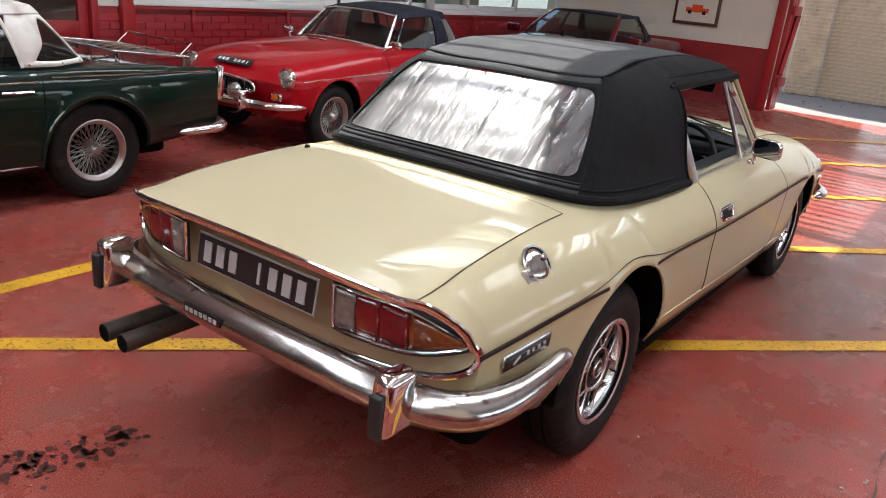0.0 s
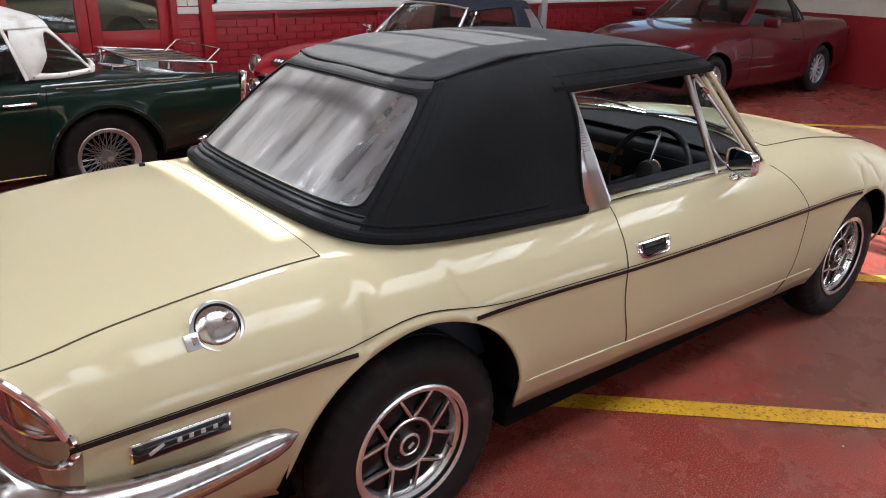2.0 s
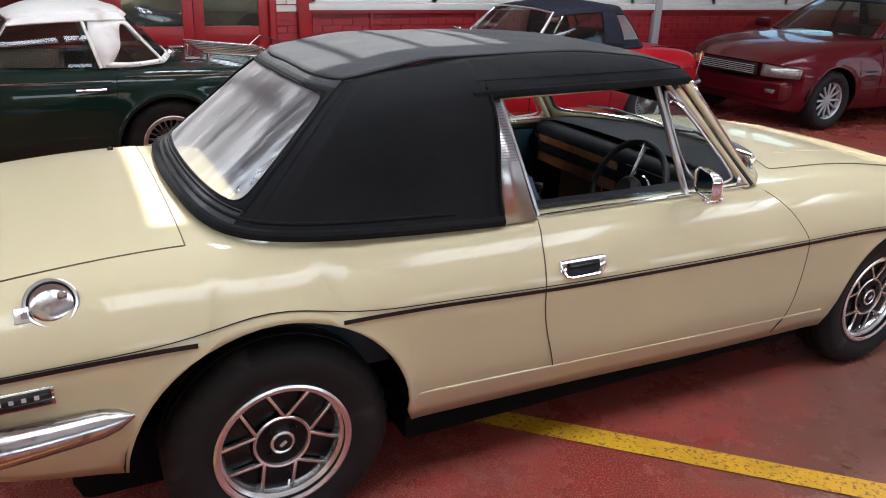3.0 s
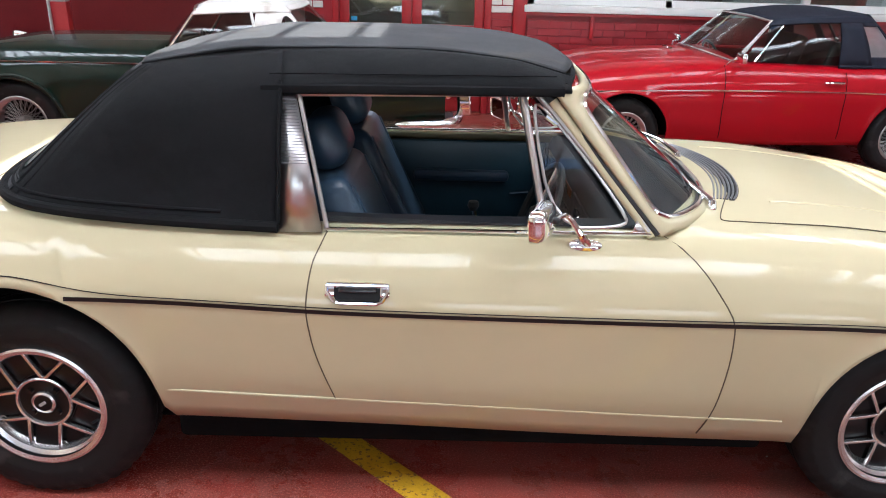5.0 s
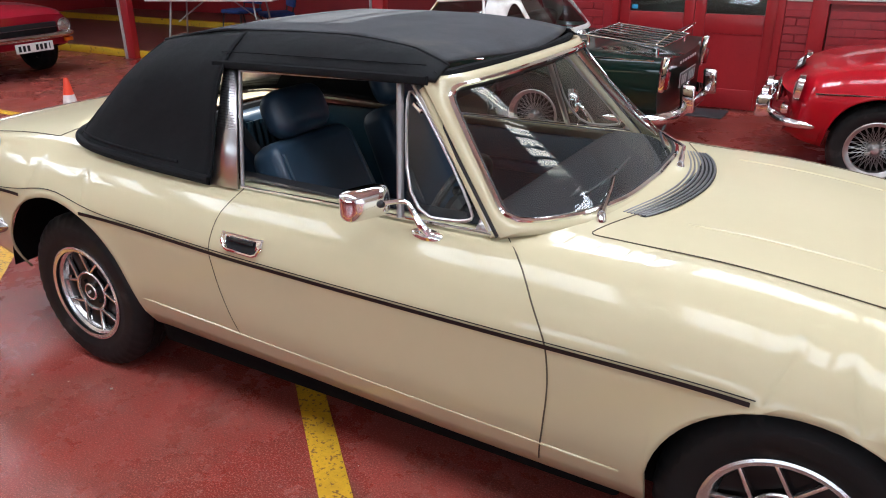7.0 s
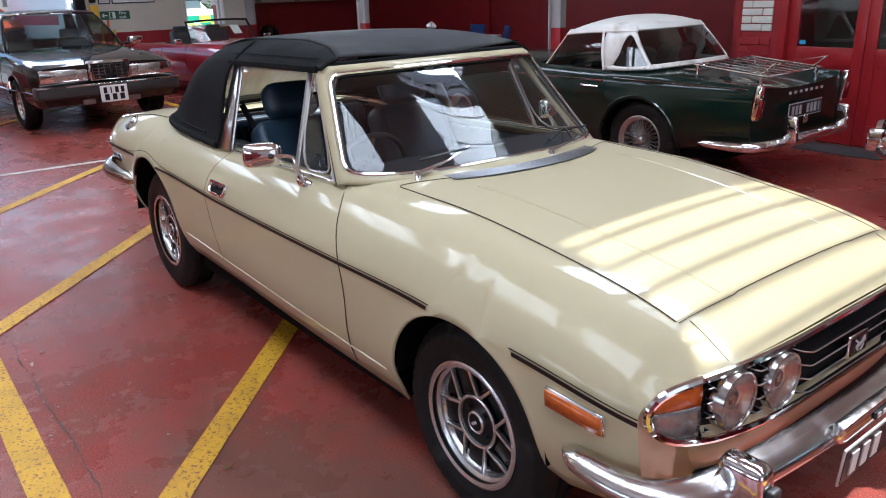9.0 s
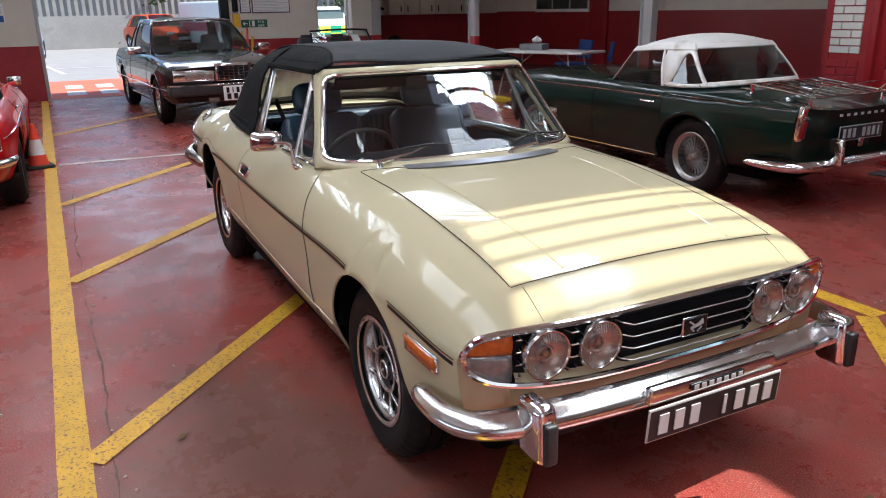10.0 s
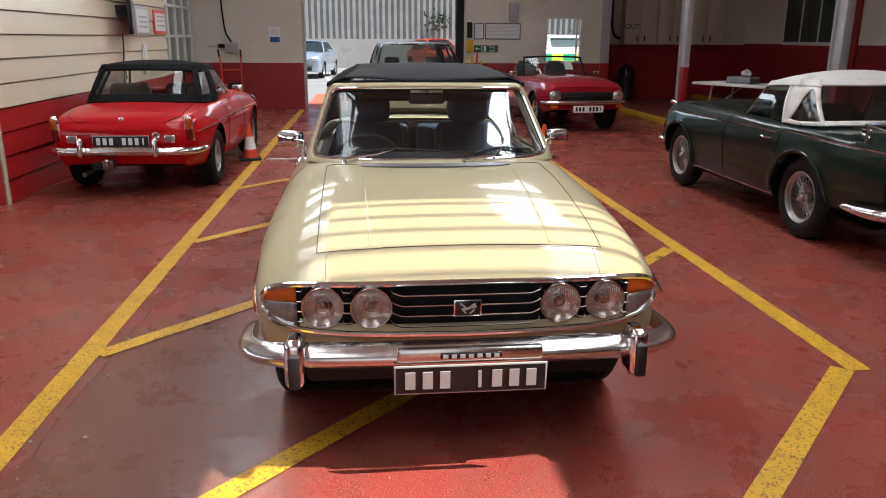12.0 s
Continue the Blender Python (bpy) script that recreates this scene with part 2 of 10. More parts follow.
plastic_clear = scuffed_plastic()
mirror_glass = pmat("mirror_glass", (0.75, 0.78, 0.8), 0.02, 1.0, 0.0, 5)
exhaust_steel = pmat("sooty_steel", (0.16, 0.15, 0.14), 0.4, 0.9, 0.3, 12, dirt=(0.05, 0.04, 0.04), dirt_amount=0.05, dirt_scale=12)


# ---- mesh tools ----
def mesh_part(name, verts, faces, material, parent=None, label="", smooth=True, bevel=0.0):
    me = bpy.data.meshes.new(name)
    me.from_pydata([tuple(v) for v in verts], [], [tuple(f) for f in faces])
    return dress(name, me, material, parent, label, smooth, bevel)


def dress(name, me, material, parent=None, label="", smooth=True, bevel=0.0):
    me.materials.append(material)
    if smooth:
        me.polygons.foreach_set("use_smooth", [True] * len(me.polygons))
    ob = new(name, me)
    if parent:
        ob.parent = parent
    if label:
        tagged(ob, label)
    if bevel:
        mod = ob.modifiers.new("bevel", "BEVEL")
        mod.width, mod.segments, mod.limit_method = bevel, 2, "ANGLE"
    return ob


def part(name, bm, material, parent=None, label="", smooth=True):
    bmesh.ops.recalc_face_normals(bm, faces=bm.faces)
    me = bpy.data.meshes.new(name)
    bm.to_mesh(me)
    bm.free()
    if smooth:
        me.set_sharp_from_angle(angle=radians(35)) if len(me.polygons) else None
    return dress(name, me, material, parent, label, smooth)


def thing(name, m, label, category, group="", kind=""):
    ob = new(name)
    ob.empty_display_size = 0.1
    ob.matrix_world = m
    return tagged(ob, label, category, group, kind)


def add_box(bm, c, s, bevel=0.0, rot=None, seg=2):
    """A box of size s about c."""
    r = bmesh.ops.create_cube(bm, size=1.0)
    vs = r["verts"]
    for v in vs:
        v.co = Vector((v.co.x * s[0], v.co.y * s[1], v.co.z * s[2]))
    if bevel:
        es = list({e for v in vs for e in v.link_edges})
        out = bmesh.ops.bevel(bm, geom=es, offset=bevel, segments=seg, affect="EDGES", profile=0.5)
        vs = list({v for v in out["verts"]} | {v for v in vs if v.is_valid})
    m = Matrix.Translation(c) @ (rot if rot else Matrix.Identity(4))
    for v in vs:
        v.co = m @ v.co
    return vs


def box(name, c, s, material, parent=None, label="", bevel=0.0, rot=None):
    bm = bmesh.new()
    add_box(bm, c, s, bevel, rot)
    return part(name, bm, material, parent, label)


def add_lathe(bm, profile, n=32, m=None, close=False):
    """Turns (radius, height) pairs about the local z axis."""
    m = m or Matrix.Identity(4)
    rings = []
    for r, h in profile:
        if r < 1e-6:
            rings.append([bm.verts.new(m @ Vector((0, 0, h)))])
        else:
            rings.append([bm.verts.new(m @ Vector((r * math.cos(a), r * math.sin(a), h))) for a in (2 * math.pi * k / n for k in range(n))])
    pairs = list(zip(rings, rings[1:])) + ([(rings[-1], rings[0])] if close else [])
    for a, b in pairs:
        for k in range(n):
            q = [a[k % len(a)], a[(k + 1) % len(a)], b[(k + 1) % len(b)], b[k % len(b)]]
            q = list(dict.fromkeys(q))
            if len(q) > 2:
                bm.faces.new(q)


def lathe(name, profile, material, parent=None, label="", n=32, m=None, close=False):
    bm = bmesh.new()
    add_lathe(bm, profile, n, m, close)
    return part(name, bm, material, parent, label)


def add_tube(bm, pts, r, n=8, close=False, flat=1.0, up=None):
    """A round (or flattened) bar along a line of points."""
    pts = [Vector(p) for p in pts]
    rings = []
    count = len(pts)
    side = None
    for i, p in enumerate(pts):
        a = pts[(i - 1) % count] if close or i else p
        b = pts[(i + 1) % count] if close or i < count - 1 else p
        d = (b - a).normalized() if (b - a).length > 1e-9 else Vector((1, 0, 0))
        ref = Vector(up) if up else (side if side is not None else (Vector((0, 0, 1)) if abs(d.z) < 0.9 else Vector((1, 0, 0))))
        u = ref - d * ref.dot(d)
        u = u.normalized() if u.length > 1e-6 else d.orthogonal().normalized()
        side = u
        v = d.cross(u)
        rr = r[i] if isinstance(r, (list, tuple)) else r
        rings.append([bm.verts.new(p + rr * (math.cos(t) * u + flat * math.sin(t) * v)) for t in (2 * math.pi * k / n for k in range(n))])
    last = count if close else count - 1
    for i in range(last):
        a, b = rings[i], rings[(i + 1) % count]
        for k in range(n):
            bm.faces.new((a[k], a[(k + 1) % n], b[(k + 1) % n], b[k]))
    if not close:
        bm.faces.new(rings[0][::-1])
        bm.faces.new(rings[-1])


def tube(name, pts, r, material, parent=None, label="", n=8, close=False, flat=1.0, up=None):
    bm = bmesh.new()
    add_tube(bm, pts, r, n, close, flat, up)
    return part(name, bm, material, parent, label)


def chaikin(pts, times=2, close=False):
    pts = [Vector(p) for p in pts]
    for _ in range(times):
        out = [] if close else [pts[0]]
        for a, b in zip(pts, pts[1:] + ([pts[0]] if close else [])):
            out += [a * 0.75 + b * 0.25, a * 0.25 + b * 0.75]
        pts = out if close else out[:1] + out[2:-1] + [pts[-1]]
    return pts


def resample(pts, n):
    pts = [Vector(p) for p in pts]
    ds = [0.0]
    for a, b in zip(pts, pts[1:]):
        ds.append(ds[-1] + (b - a).length)
    out, k = [], 0
    for i in range(n):
        d = ds[-1] * i / (n - 1)
        while k < len(pts) - 2 and ds[k + 1] < d:
            k += 1
        f = (d - ds[k]) / max(ds[k + 1] - ds[k], 1e-9)
        out.append(pts[k].lerp(pts[k + 1], min(max(f, 0), 1)))
    return out


def mirrored(pts):
    return [Vector((p[0], -p[1], p[2])) for p in pts]


def spline(xs, ys):
    """A smooth curve through a few design stations (monotone cubic)."""
    xs, ys = np.array(xs, float), np.array(ys, float)
    h, d = np.diff(xs), np.diff(ys) / np.diff(xs)
    m = np.zeros(len(xs))
    m[0], m[-1] = d[0], d[-1]
    for i in range(1, len(xs) - 1):
        if d[i - 1] * d[i] > 0:
            w1, w2 = 2 * h[i] + h[i - 1], h[i] + 2 * h[i - 1]
            m[i] = (w1 + w2) / (w1 / d[i - 1] + w2 / d[i])

    def f(x):
        x = min(max(x, xs[0]), xs[-1])
        i = min(max(int(np.searchsorted(xs, x)) - 1, 0), len(h) - 1)
        t = (x - xs[i]) / h[i]
        return float(ys[i] * (1 + 2 * t) * (1 - t) ** 2 + h[i] * m[i] * t * (1 - t) ** 2 + ys[i + 1] * t * t * (3 - 2 * t) + h[i] * m[i + 1] * t * t * (t - 1))

    return f


# ---- cars: bodies ----
class Body:
    """A car body in its own axes: x ahead, y to its left, z up. Curves along x: half width at the waist and its height, the shoulder, the middle line, the lower edge."""

    def __init__(self, xs, w, zw, yc, zc, zm, wl, zl, arches, bow_front=0.1, bow_rear=0.06, tumble=0.72, flare=0.01, crease=False):
        self.xs, self.arches, self.bow = xs, arches, (bow_rear, bow_front)
        self.tumble, self.flare, self.crease = tumble, flare, crease
        self.c = [spline(xs, v) for v in (w, zw, yc, zc, zm, wl, zl)]

    def section(self, x):
        w, zw, yc, zc, zm, wl, zl = (f(x) for f in self.c)
        a = self.tumble
        ctl = [(wl, zl), (wl + 0.75 * (w - wl), zl + 0.30 * (zw - zl)), (w - 0.006, zw - 0.09), (w, zw), (w - 0.004, zw + 0.02),
               (yc + a * (w - yc), zw + 0.58 * (zc - zw)), (yc + 0.30 * (w - yc), zc - 0.12 * (zc - zw)), (yc, zc), (yc * 0.8, zc + 0.55 * (zm - zc)), (yc * 0.4, zc + 0.92 * (zm - zc)), (0, zm)]
        if self.crease:
            low = chaikin([(wl, zl, 0), (wl + 0.78 * (w - wl), zl + 0.30 * (zw - zl), 0), (w - 0.007, zw - 0.09, 0), (w, zw, 0)], 3)
            ctl[3:5] = [(w, zw), (w - 0.009, zw + 0.04)]
            return [(p.x, p.y) for p in low[:-1] + chaikin([(y, z, 0) for y, z in ctl[3:]], 3)]
        return [(p.x, p.y) for p in chaikin([(y, z, 0) for y, z in ctl], 3)]

    def arch_z(self, x):
        for xc, zc, r in self.arches:
            if abs(x - xc) < r:
                return zc + math.sqrt(r * r - (x - xc) ** 2)
        return -1.0

    def warp(self, x, y):
        x0, x1 = self.xs[0], self.xs[-1]
        k = max(0.0, (x - (x1 - 0.5)) / 0.5)
        q = max(0.0, ((x0 + 0.5) - x) / 0.5)
        f = abs(y) / max(self.c[0](x), 0.1)
        return x - self.bow[1] * k * k * f ** 4 + self.bow[0] * q * q * f ** 4

    def side_y(self, x, z):
        s = self.section(x)
        best = s[0][0]
        for (y0, z0), (y1, z1) in zip(s, s[1:]):
            if z0 <= z <= z1 or (z1 <= z <= z0):
                if y0 > 0.25:
                    f = (z - z0) / (z1 - z0) if abs(z1 - z0) > 1e-9 else 0
                    return y0 + f * (y1 - y0)
        return best

    def top_z(self, x, y):
        s = self.section(x)
        y = abs(y)
        for (y0, z0), (y1, z1) in zip(s[::-1], s[-2::-1]):
            if y0 <= y <= y1:
                return z0 + (z1 - z0) * (y - y0) / max(y1 - y0, 1e-9)
        return s[-1][1]

    def shell(self, parent, material, hole=None, name="body", label="", n_side=16, n_top=12, step=0.045):
        x0, x1 = self.xs[0], self.xs[-1]
        stations = set(np.round(np.arange(x0, x1, step), 4)) | {x0, x1}
        for xc, zc, r in self.arches:
            stations = {x for x in stations if abs(x - xc) > r + 0.012}
            stations |= {round(xc + r * math.cos(a), 4) for a in np.linspace(0, math.pi, 27)}
        if hole:
            stations |= {hole[0], hole[1]}
        verts, rows = [], []
        xs = sorted(stations)
        for x in xs:
            s = self.section(x)
            top = max(range(len(s)), key=lambda i: s[i][1] - 0.6 * abs(s[i][0] - self.c[2](x)))
            az = self.arch_z(x)
            side, up = [Vector((y, z, 0)) for y, z in s[: top + 1]], [Vector((y, z, 0)) for y, z in s[top:]]
            if az > s[0][1]:
                cut = [p for p in side if p.y > az]
                low = Vector((self.side_y(x, az), az, 0))
                side = [low] + (cut or [side[-1]])
            waist_z = self.c[1](x)
            below = [p for p in side if p.y <= waist_z + 1e-6]
            if self.crease and len(below) > 1 and side[0].y < waist_z - 0.01:
                line = resample(below, n_side // 2) + resample(side[len(below) - 1:], n_side - n_side // 2 + 1)[1:] + resample(up, n_top)[1:]
            else:
                line = resample(side, n_side) + resample(up, n_top)[1:]
            row = []
            for p in line:
                y, z = p.x, p.y
                for xc, zc, r in self.arches:
                    d = math.hypot(x - xc, z - zc) - r
                    if -0.01 < d < 0.15 and z > 0.2:
                        y += self.flare * math.exp(-d / 0.035)
                row.append((self.warp(x, y), y, z))
            rows.append(row)
        n = len(rows[0])
        index = {}
        faces = []

        def vert(i, j, sgn):
            key = (i, j, sgn if rows[i][j][1] > 1e-6 else 1)
            if key not in index:
                index[key] = len(verts)
                X, Y, Z = rows[i][j]
                verts.append((X, Y * sgn, Z))
            return index[key]

        for i in range(len(xs) - 1):
            for j in range(n - 1):
                if hole and hole[0] - 1e-6 <= xs[i] and xs[i + 1] <= hole[1] + 1e-6 and j >= n_side - 1 + hole[2]:
                    continue
                for sgn in (1, -1):
                    q = [vert(i, j, sgn), vert(i + 1, j, sgn), vert(i + 1, j + 1, sgn), vert(i, j + 1, sgn)]
                    q = list(dict.fromkeys(q if sgn < 0 else q[::-1]))
                    if len(q) > 2:
                        faces.append(q)
        for i, flip in ((0, False), (len(xs) - 1, True)):
            ring = [vert(i, j, 1) for j in range(n)] + [vert(i, j, -1) for j in range(n - 2, -1, -1)]
            faces.append(ring if flip else ring[::-1])
        ob = mesh_part(name, verts, faces, material, parent, label)
        ob.data.set_sharp_from_angle(angle=radians(50))
        mod = ob.modifiers.new("sheet", "SOLIDIFY")
        mod.thickness, mod.offset = 0.008, -1
        return ob

    def side_patch(self, name, z0, z1, xa, xb, material, parent, sgn, lift=0.0025, nz=14, nx=22, label=""):
        """A panel on the side between two curves xa(f), xb(f), f from its foot 0 to its top 1."""
        verts, faces = [], []
        for i in range(nz + 1):
            f = i / nz
            za, zb = z0(0) + (z1(0) - z0(0)) * f, z0(1) + (z1(1) - z0(1)) * f
            for k in range(nx + 1):
                g = k / nx
                x, z = xa(f) + (xb(f) - xa(f)) * g, za + (zb - za) * g
                verts.append((x, sgn * (self.side_y(x, z) + lift), z))
        for i in range(nz):
            for k in range(nx):
                a = i * (nx + 1) + k
                q = (a, a + 1, a + nx + 2, a + nx + 1)
                faces.append(q if sgn < 0 else q[::-1])
        return mesh_part(name, verts, faces, material, parent, label)

    def top_patch(self, name, x0, x1, half, material, parent, lift=0.003, nx=26, ny=22, label=""):
        verts, faces = [], []
        for i in range(nx + 1):
            x = x0 + (x1 - x0) * i / nx
            for k in range(ny + 1):
                y = half(x) * (2 * k / ny - 1)
                verts.append((self.warp(x, y), y, self.top_z(x, y) + lift))
        for i in range(nx):
            for k in range(ny):
                a = i * (ny + 1) + k
                faces.append((a, a + ny + 1, a + ny + 2, a + 1))
        return mesh_part(name, verts, faces, material, parent, label)

    def side_line(self, name, pts, r, material, parent, sgn, label="", lift=0.002, flat=1.0, n=6):
        return tube(name, [(self.warp(x, 0.7), sgn * (self.side_y(x, z) + lift), z) for x, z in pts], r, material, parent, label, n=n, flat=flat)

    def ribbon(self, name, pts, width, material, parent, sgn, label="", lift=0.0035):
        """A painted or bright strip on the side: points (x, z), its width upright."""
        verts, faces = [], []
        for x, z in pts:
            for k in (-0.5, 0.5):
                zz = z + k * width
                puff = sum(self.flare * math.exp(-max(0.0, math.hypot(x - xc, zz - zc) - r) / 0.035) for xc, zc, r in self.arches)
                verts.append((x, sgn * (self.side_y(x, zz) + lift + puff), zz))
        for i in range(len(pts) - 1):
            a = 2 * i
            faces.append((a, a + 2, a + 3, a + 1) if sgn < 0 else (a, a + 1, a + 3, a + 2))
        return mesh_part(name, verts, faces, material, parent, label)

    def liners(self, parent, width=0.42):
        for xc, zc, r in self.arches:
            for sgn in (1, -1):
                yo = self.c[0](xc) - 0.03
                bm = bmesh.new()
                a = [Vector((xc + (r + 0.012) * math.cos(t), 0, zc + (r + 0.012) * math.sin(t))) for t in np.linspace(0.05, math.pi - 0.05, 20)]
                o = [bm.verts.new(p + Vector((0, sgn * yo, 0))) for p in a]
                i = [bm.verts.new(p + Vector((0, sgn * (yo - width), 0))) for p in a]
                for k in range(len(a) - 1):
                    bm.faces.new((o[k], o[k + 1], i[k + 1], i[k]))
                bm.faces.new(i)
                part("wheel_arch_liner", bm, under, parent)


def ruled(name, base, top, s0, s1, v0, v1, material, parent, label="", ns=24, nv=8, bulge=0.0, lift=0.0, thick=0.0):
    """A sheet between two rings; s runs along them and v from the base up. Bulge swells it outward."""
    verts, faces = [], []
    for i in range(ns + 1):
        s = s0 + (s1 - s0) * i / ns
        b, t = base(s), top(s)
        o = Vector(((b.x + t.x) / 2 - CENTRE[0], (b.y + t.y) / 2, 0))
        o = o.normalized() if o.length > 1e-6 else Vector((1, 0, 0))
        for k in range(nv + 1):
            v = v0 + (v1 - v0) * k / nv
            verts.append(b.lerp(t, v) + o * (bulge * math.sin(math.pi * v) + lift))
    for i in range(ns):
        for k in range(nv):
            a = i * (nv + 1) + k
            faces.append((a, a + nv + 1, a + nv + 2, a + 1))
    ob = mesh_part(name, verts, faces, material, parent, label)
    if thick:
        mod = ob.modifiers.new("sheet", "SOLIDIFY")
        mod.thickness, mod.offset = thick, 0
    return ob


CENTRE = [0.0]


def ring(half, rounds=2, n=121):
    """A closed line from half of it: front middle, round the car's right side, to the rear middle. s: 0 front middle, 0.5 rear middle, 1 front middle again."""
    pts = resample(chaikin(half, rounds), n)

    def f(s):
        s = s % 1.0
        left = s > 0.5
        d = (1 - s if left else s) * 2 * (n - 1)
        i = min(int(d), n - 2)
        p = pts[i].lerp(pts[i + 1], d - i)
        return Vector((p.x, -p.y, p.z)) if left else p.copy()

    return f


def ring_by(half, n=24):
    """A closed line whose stations keep step with its corner points, so that two such rings match corner by corner."""
    pts = [Vector(p) for p in half]

    def f(s):
        s = s % 1.0
        left = s > 0.5
        d = (1 - s if left else s) * 2 * (len(pts) - 1)
        i = min(int(d), len(pts) - 2)
        p = pts[i].lerp(pts[i + 1], d - i)
        return Vector((p.x, -p.y, p.z)) if left else p.copy()

    return f


def crown(name, top, material, parent, label="", rise=0.05, n=40, rows=7, thick=0.0, lift=0.0):
    """A roof closed over the upper ring of a cabin."""
    rim = [top(i / n) for i in range(n)]
    c = sum(rim, Vector()) / n
    verts, faces = [], []
    for r in range(rows):
        f = 1 - r / rows
        for p in rim:
            q = Vector((c.x + (p.x - c.x) * f, p.y * f, 0))
            z = p.z + (c.z - p.z) * (1 - f) + rise * (1 - f ** 2.2) + lift
            verts.append((q.x, q.y, z))
    verts.append((c.x, 0, c.z + rise + lift))
    for r in range(rows - 1):
        for i in range(n):
            a, b = r * n + i, r * n + (i + 1) % n
            faces.append((a, a + n, b + n, b))
    for i in range(n):
        a, b = (rows - 1) * n + i, (rows - 1) * n + (i + 1) % n
        faces.append((a, len(verts) - 1, b))
    ob = mesh_part(name, verts, faces, material, parent, label)
    if thick:
        mod = ob.modifiers.new("sheet", "SOLIDIFY")
        mod.thickness, mod.offset = thick, -1
    return ob

# ---- the hall ----
red_wall = pmat("red_wall_paint", (0.27, 0.018, 0.022), 0.35, 0, 0.12, 3, bump=0.25, bump_scale=60, dirt=(0.16, 0.012, 0.014), dirt_amount=-0.02, dirt_scale=2)
red_gloss = pmat("red_gloss_woodwork", (0.33, 0.018, 0.022), 0.28, 0, 0.1, 3, bump=0.1, bump_scale=40)
red_brick_paint = pmat("red_painted_brick", (0.31, 0.02, 0.026), 0.38, 0, 0.14, 9, bump=0.5, bump_scale=70)
cream_wall = pmat("cream_wall_paint", (0.66, 0.62, 0.53), 0.6, 0, 0.06, 2, bump=0.25, bump_scale=50, dirt=(0.5, 0.45, 0.38), dirt_amount=-0.03, dirt_scale=1.5)
cream_brick_paint = pmat("cream_painted_brick", (0.68, 0.66, 0.6), 0.5, 0, 0.06, 9, bump=0.5, bump_scale=70)
white_wood = pmat("white_window_paint", (0.72, 0.72, 0.70), 0.4, 0, 0.05, 5, bump=0.1)
grey_steel = pmat("grey_painted_steel", (0.42, 0.42, 0.42), 0.4, 0, 0.08, 4, bump=0.1)
yellow_line = pmat("yellow_line_paint", (0.64, 0.35, 0.014), 0.5, 0, 0.2, 7, bump=0.5, bump_scale=110, dirt=(0.20, 0.085, 0.035), dirt_amount=0.07, dirt_scale=75)
white_line = pmat("white_line_paint", (0.6, 0.57, 0.52), 0.5, 0, 0.16, 5, bump=0.4, bump_scale=90, dirt=(0.3, 0.1, 0.08), dirt_amount=0.06, dirt_scale=20)
roof_sheet = pmat("roof_lining", (0.8, 0.8, 0.78), 0.7, 0, 0.06, 2, bump=0.1)
rooflight_sheet = glass("yellowed_roof_sheet", (0.93, 0.90, 0.82))
# dark tone for the rooms behind glass; their dimness is put into the colour
dark_room = pmat("dim_room_tone", (0.2, 0.16, 0.13), 0.7, 0, 0.2, 2)


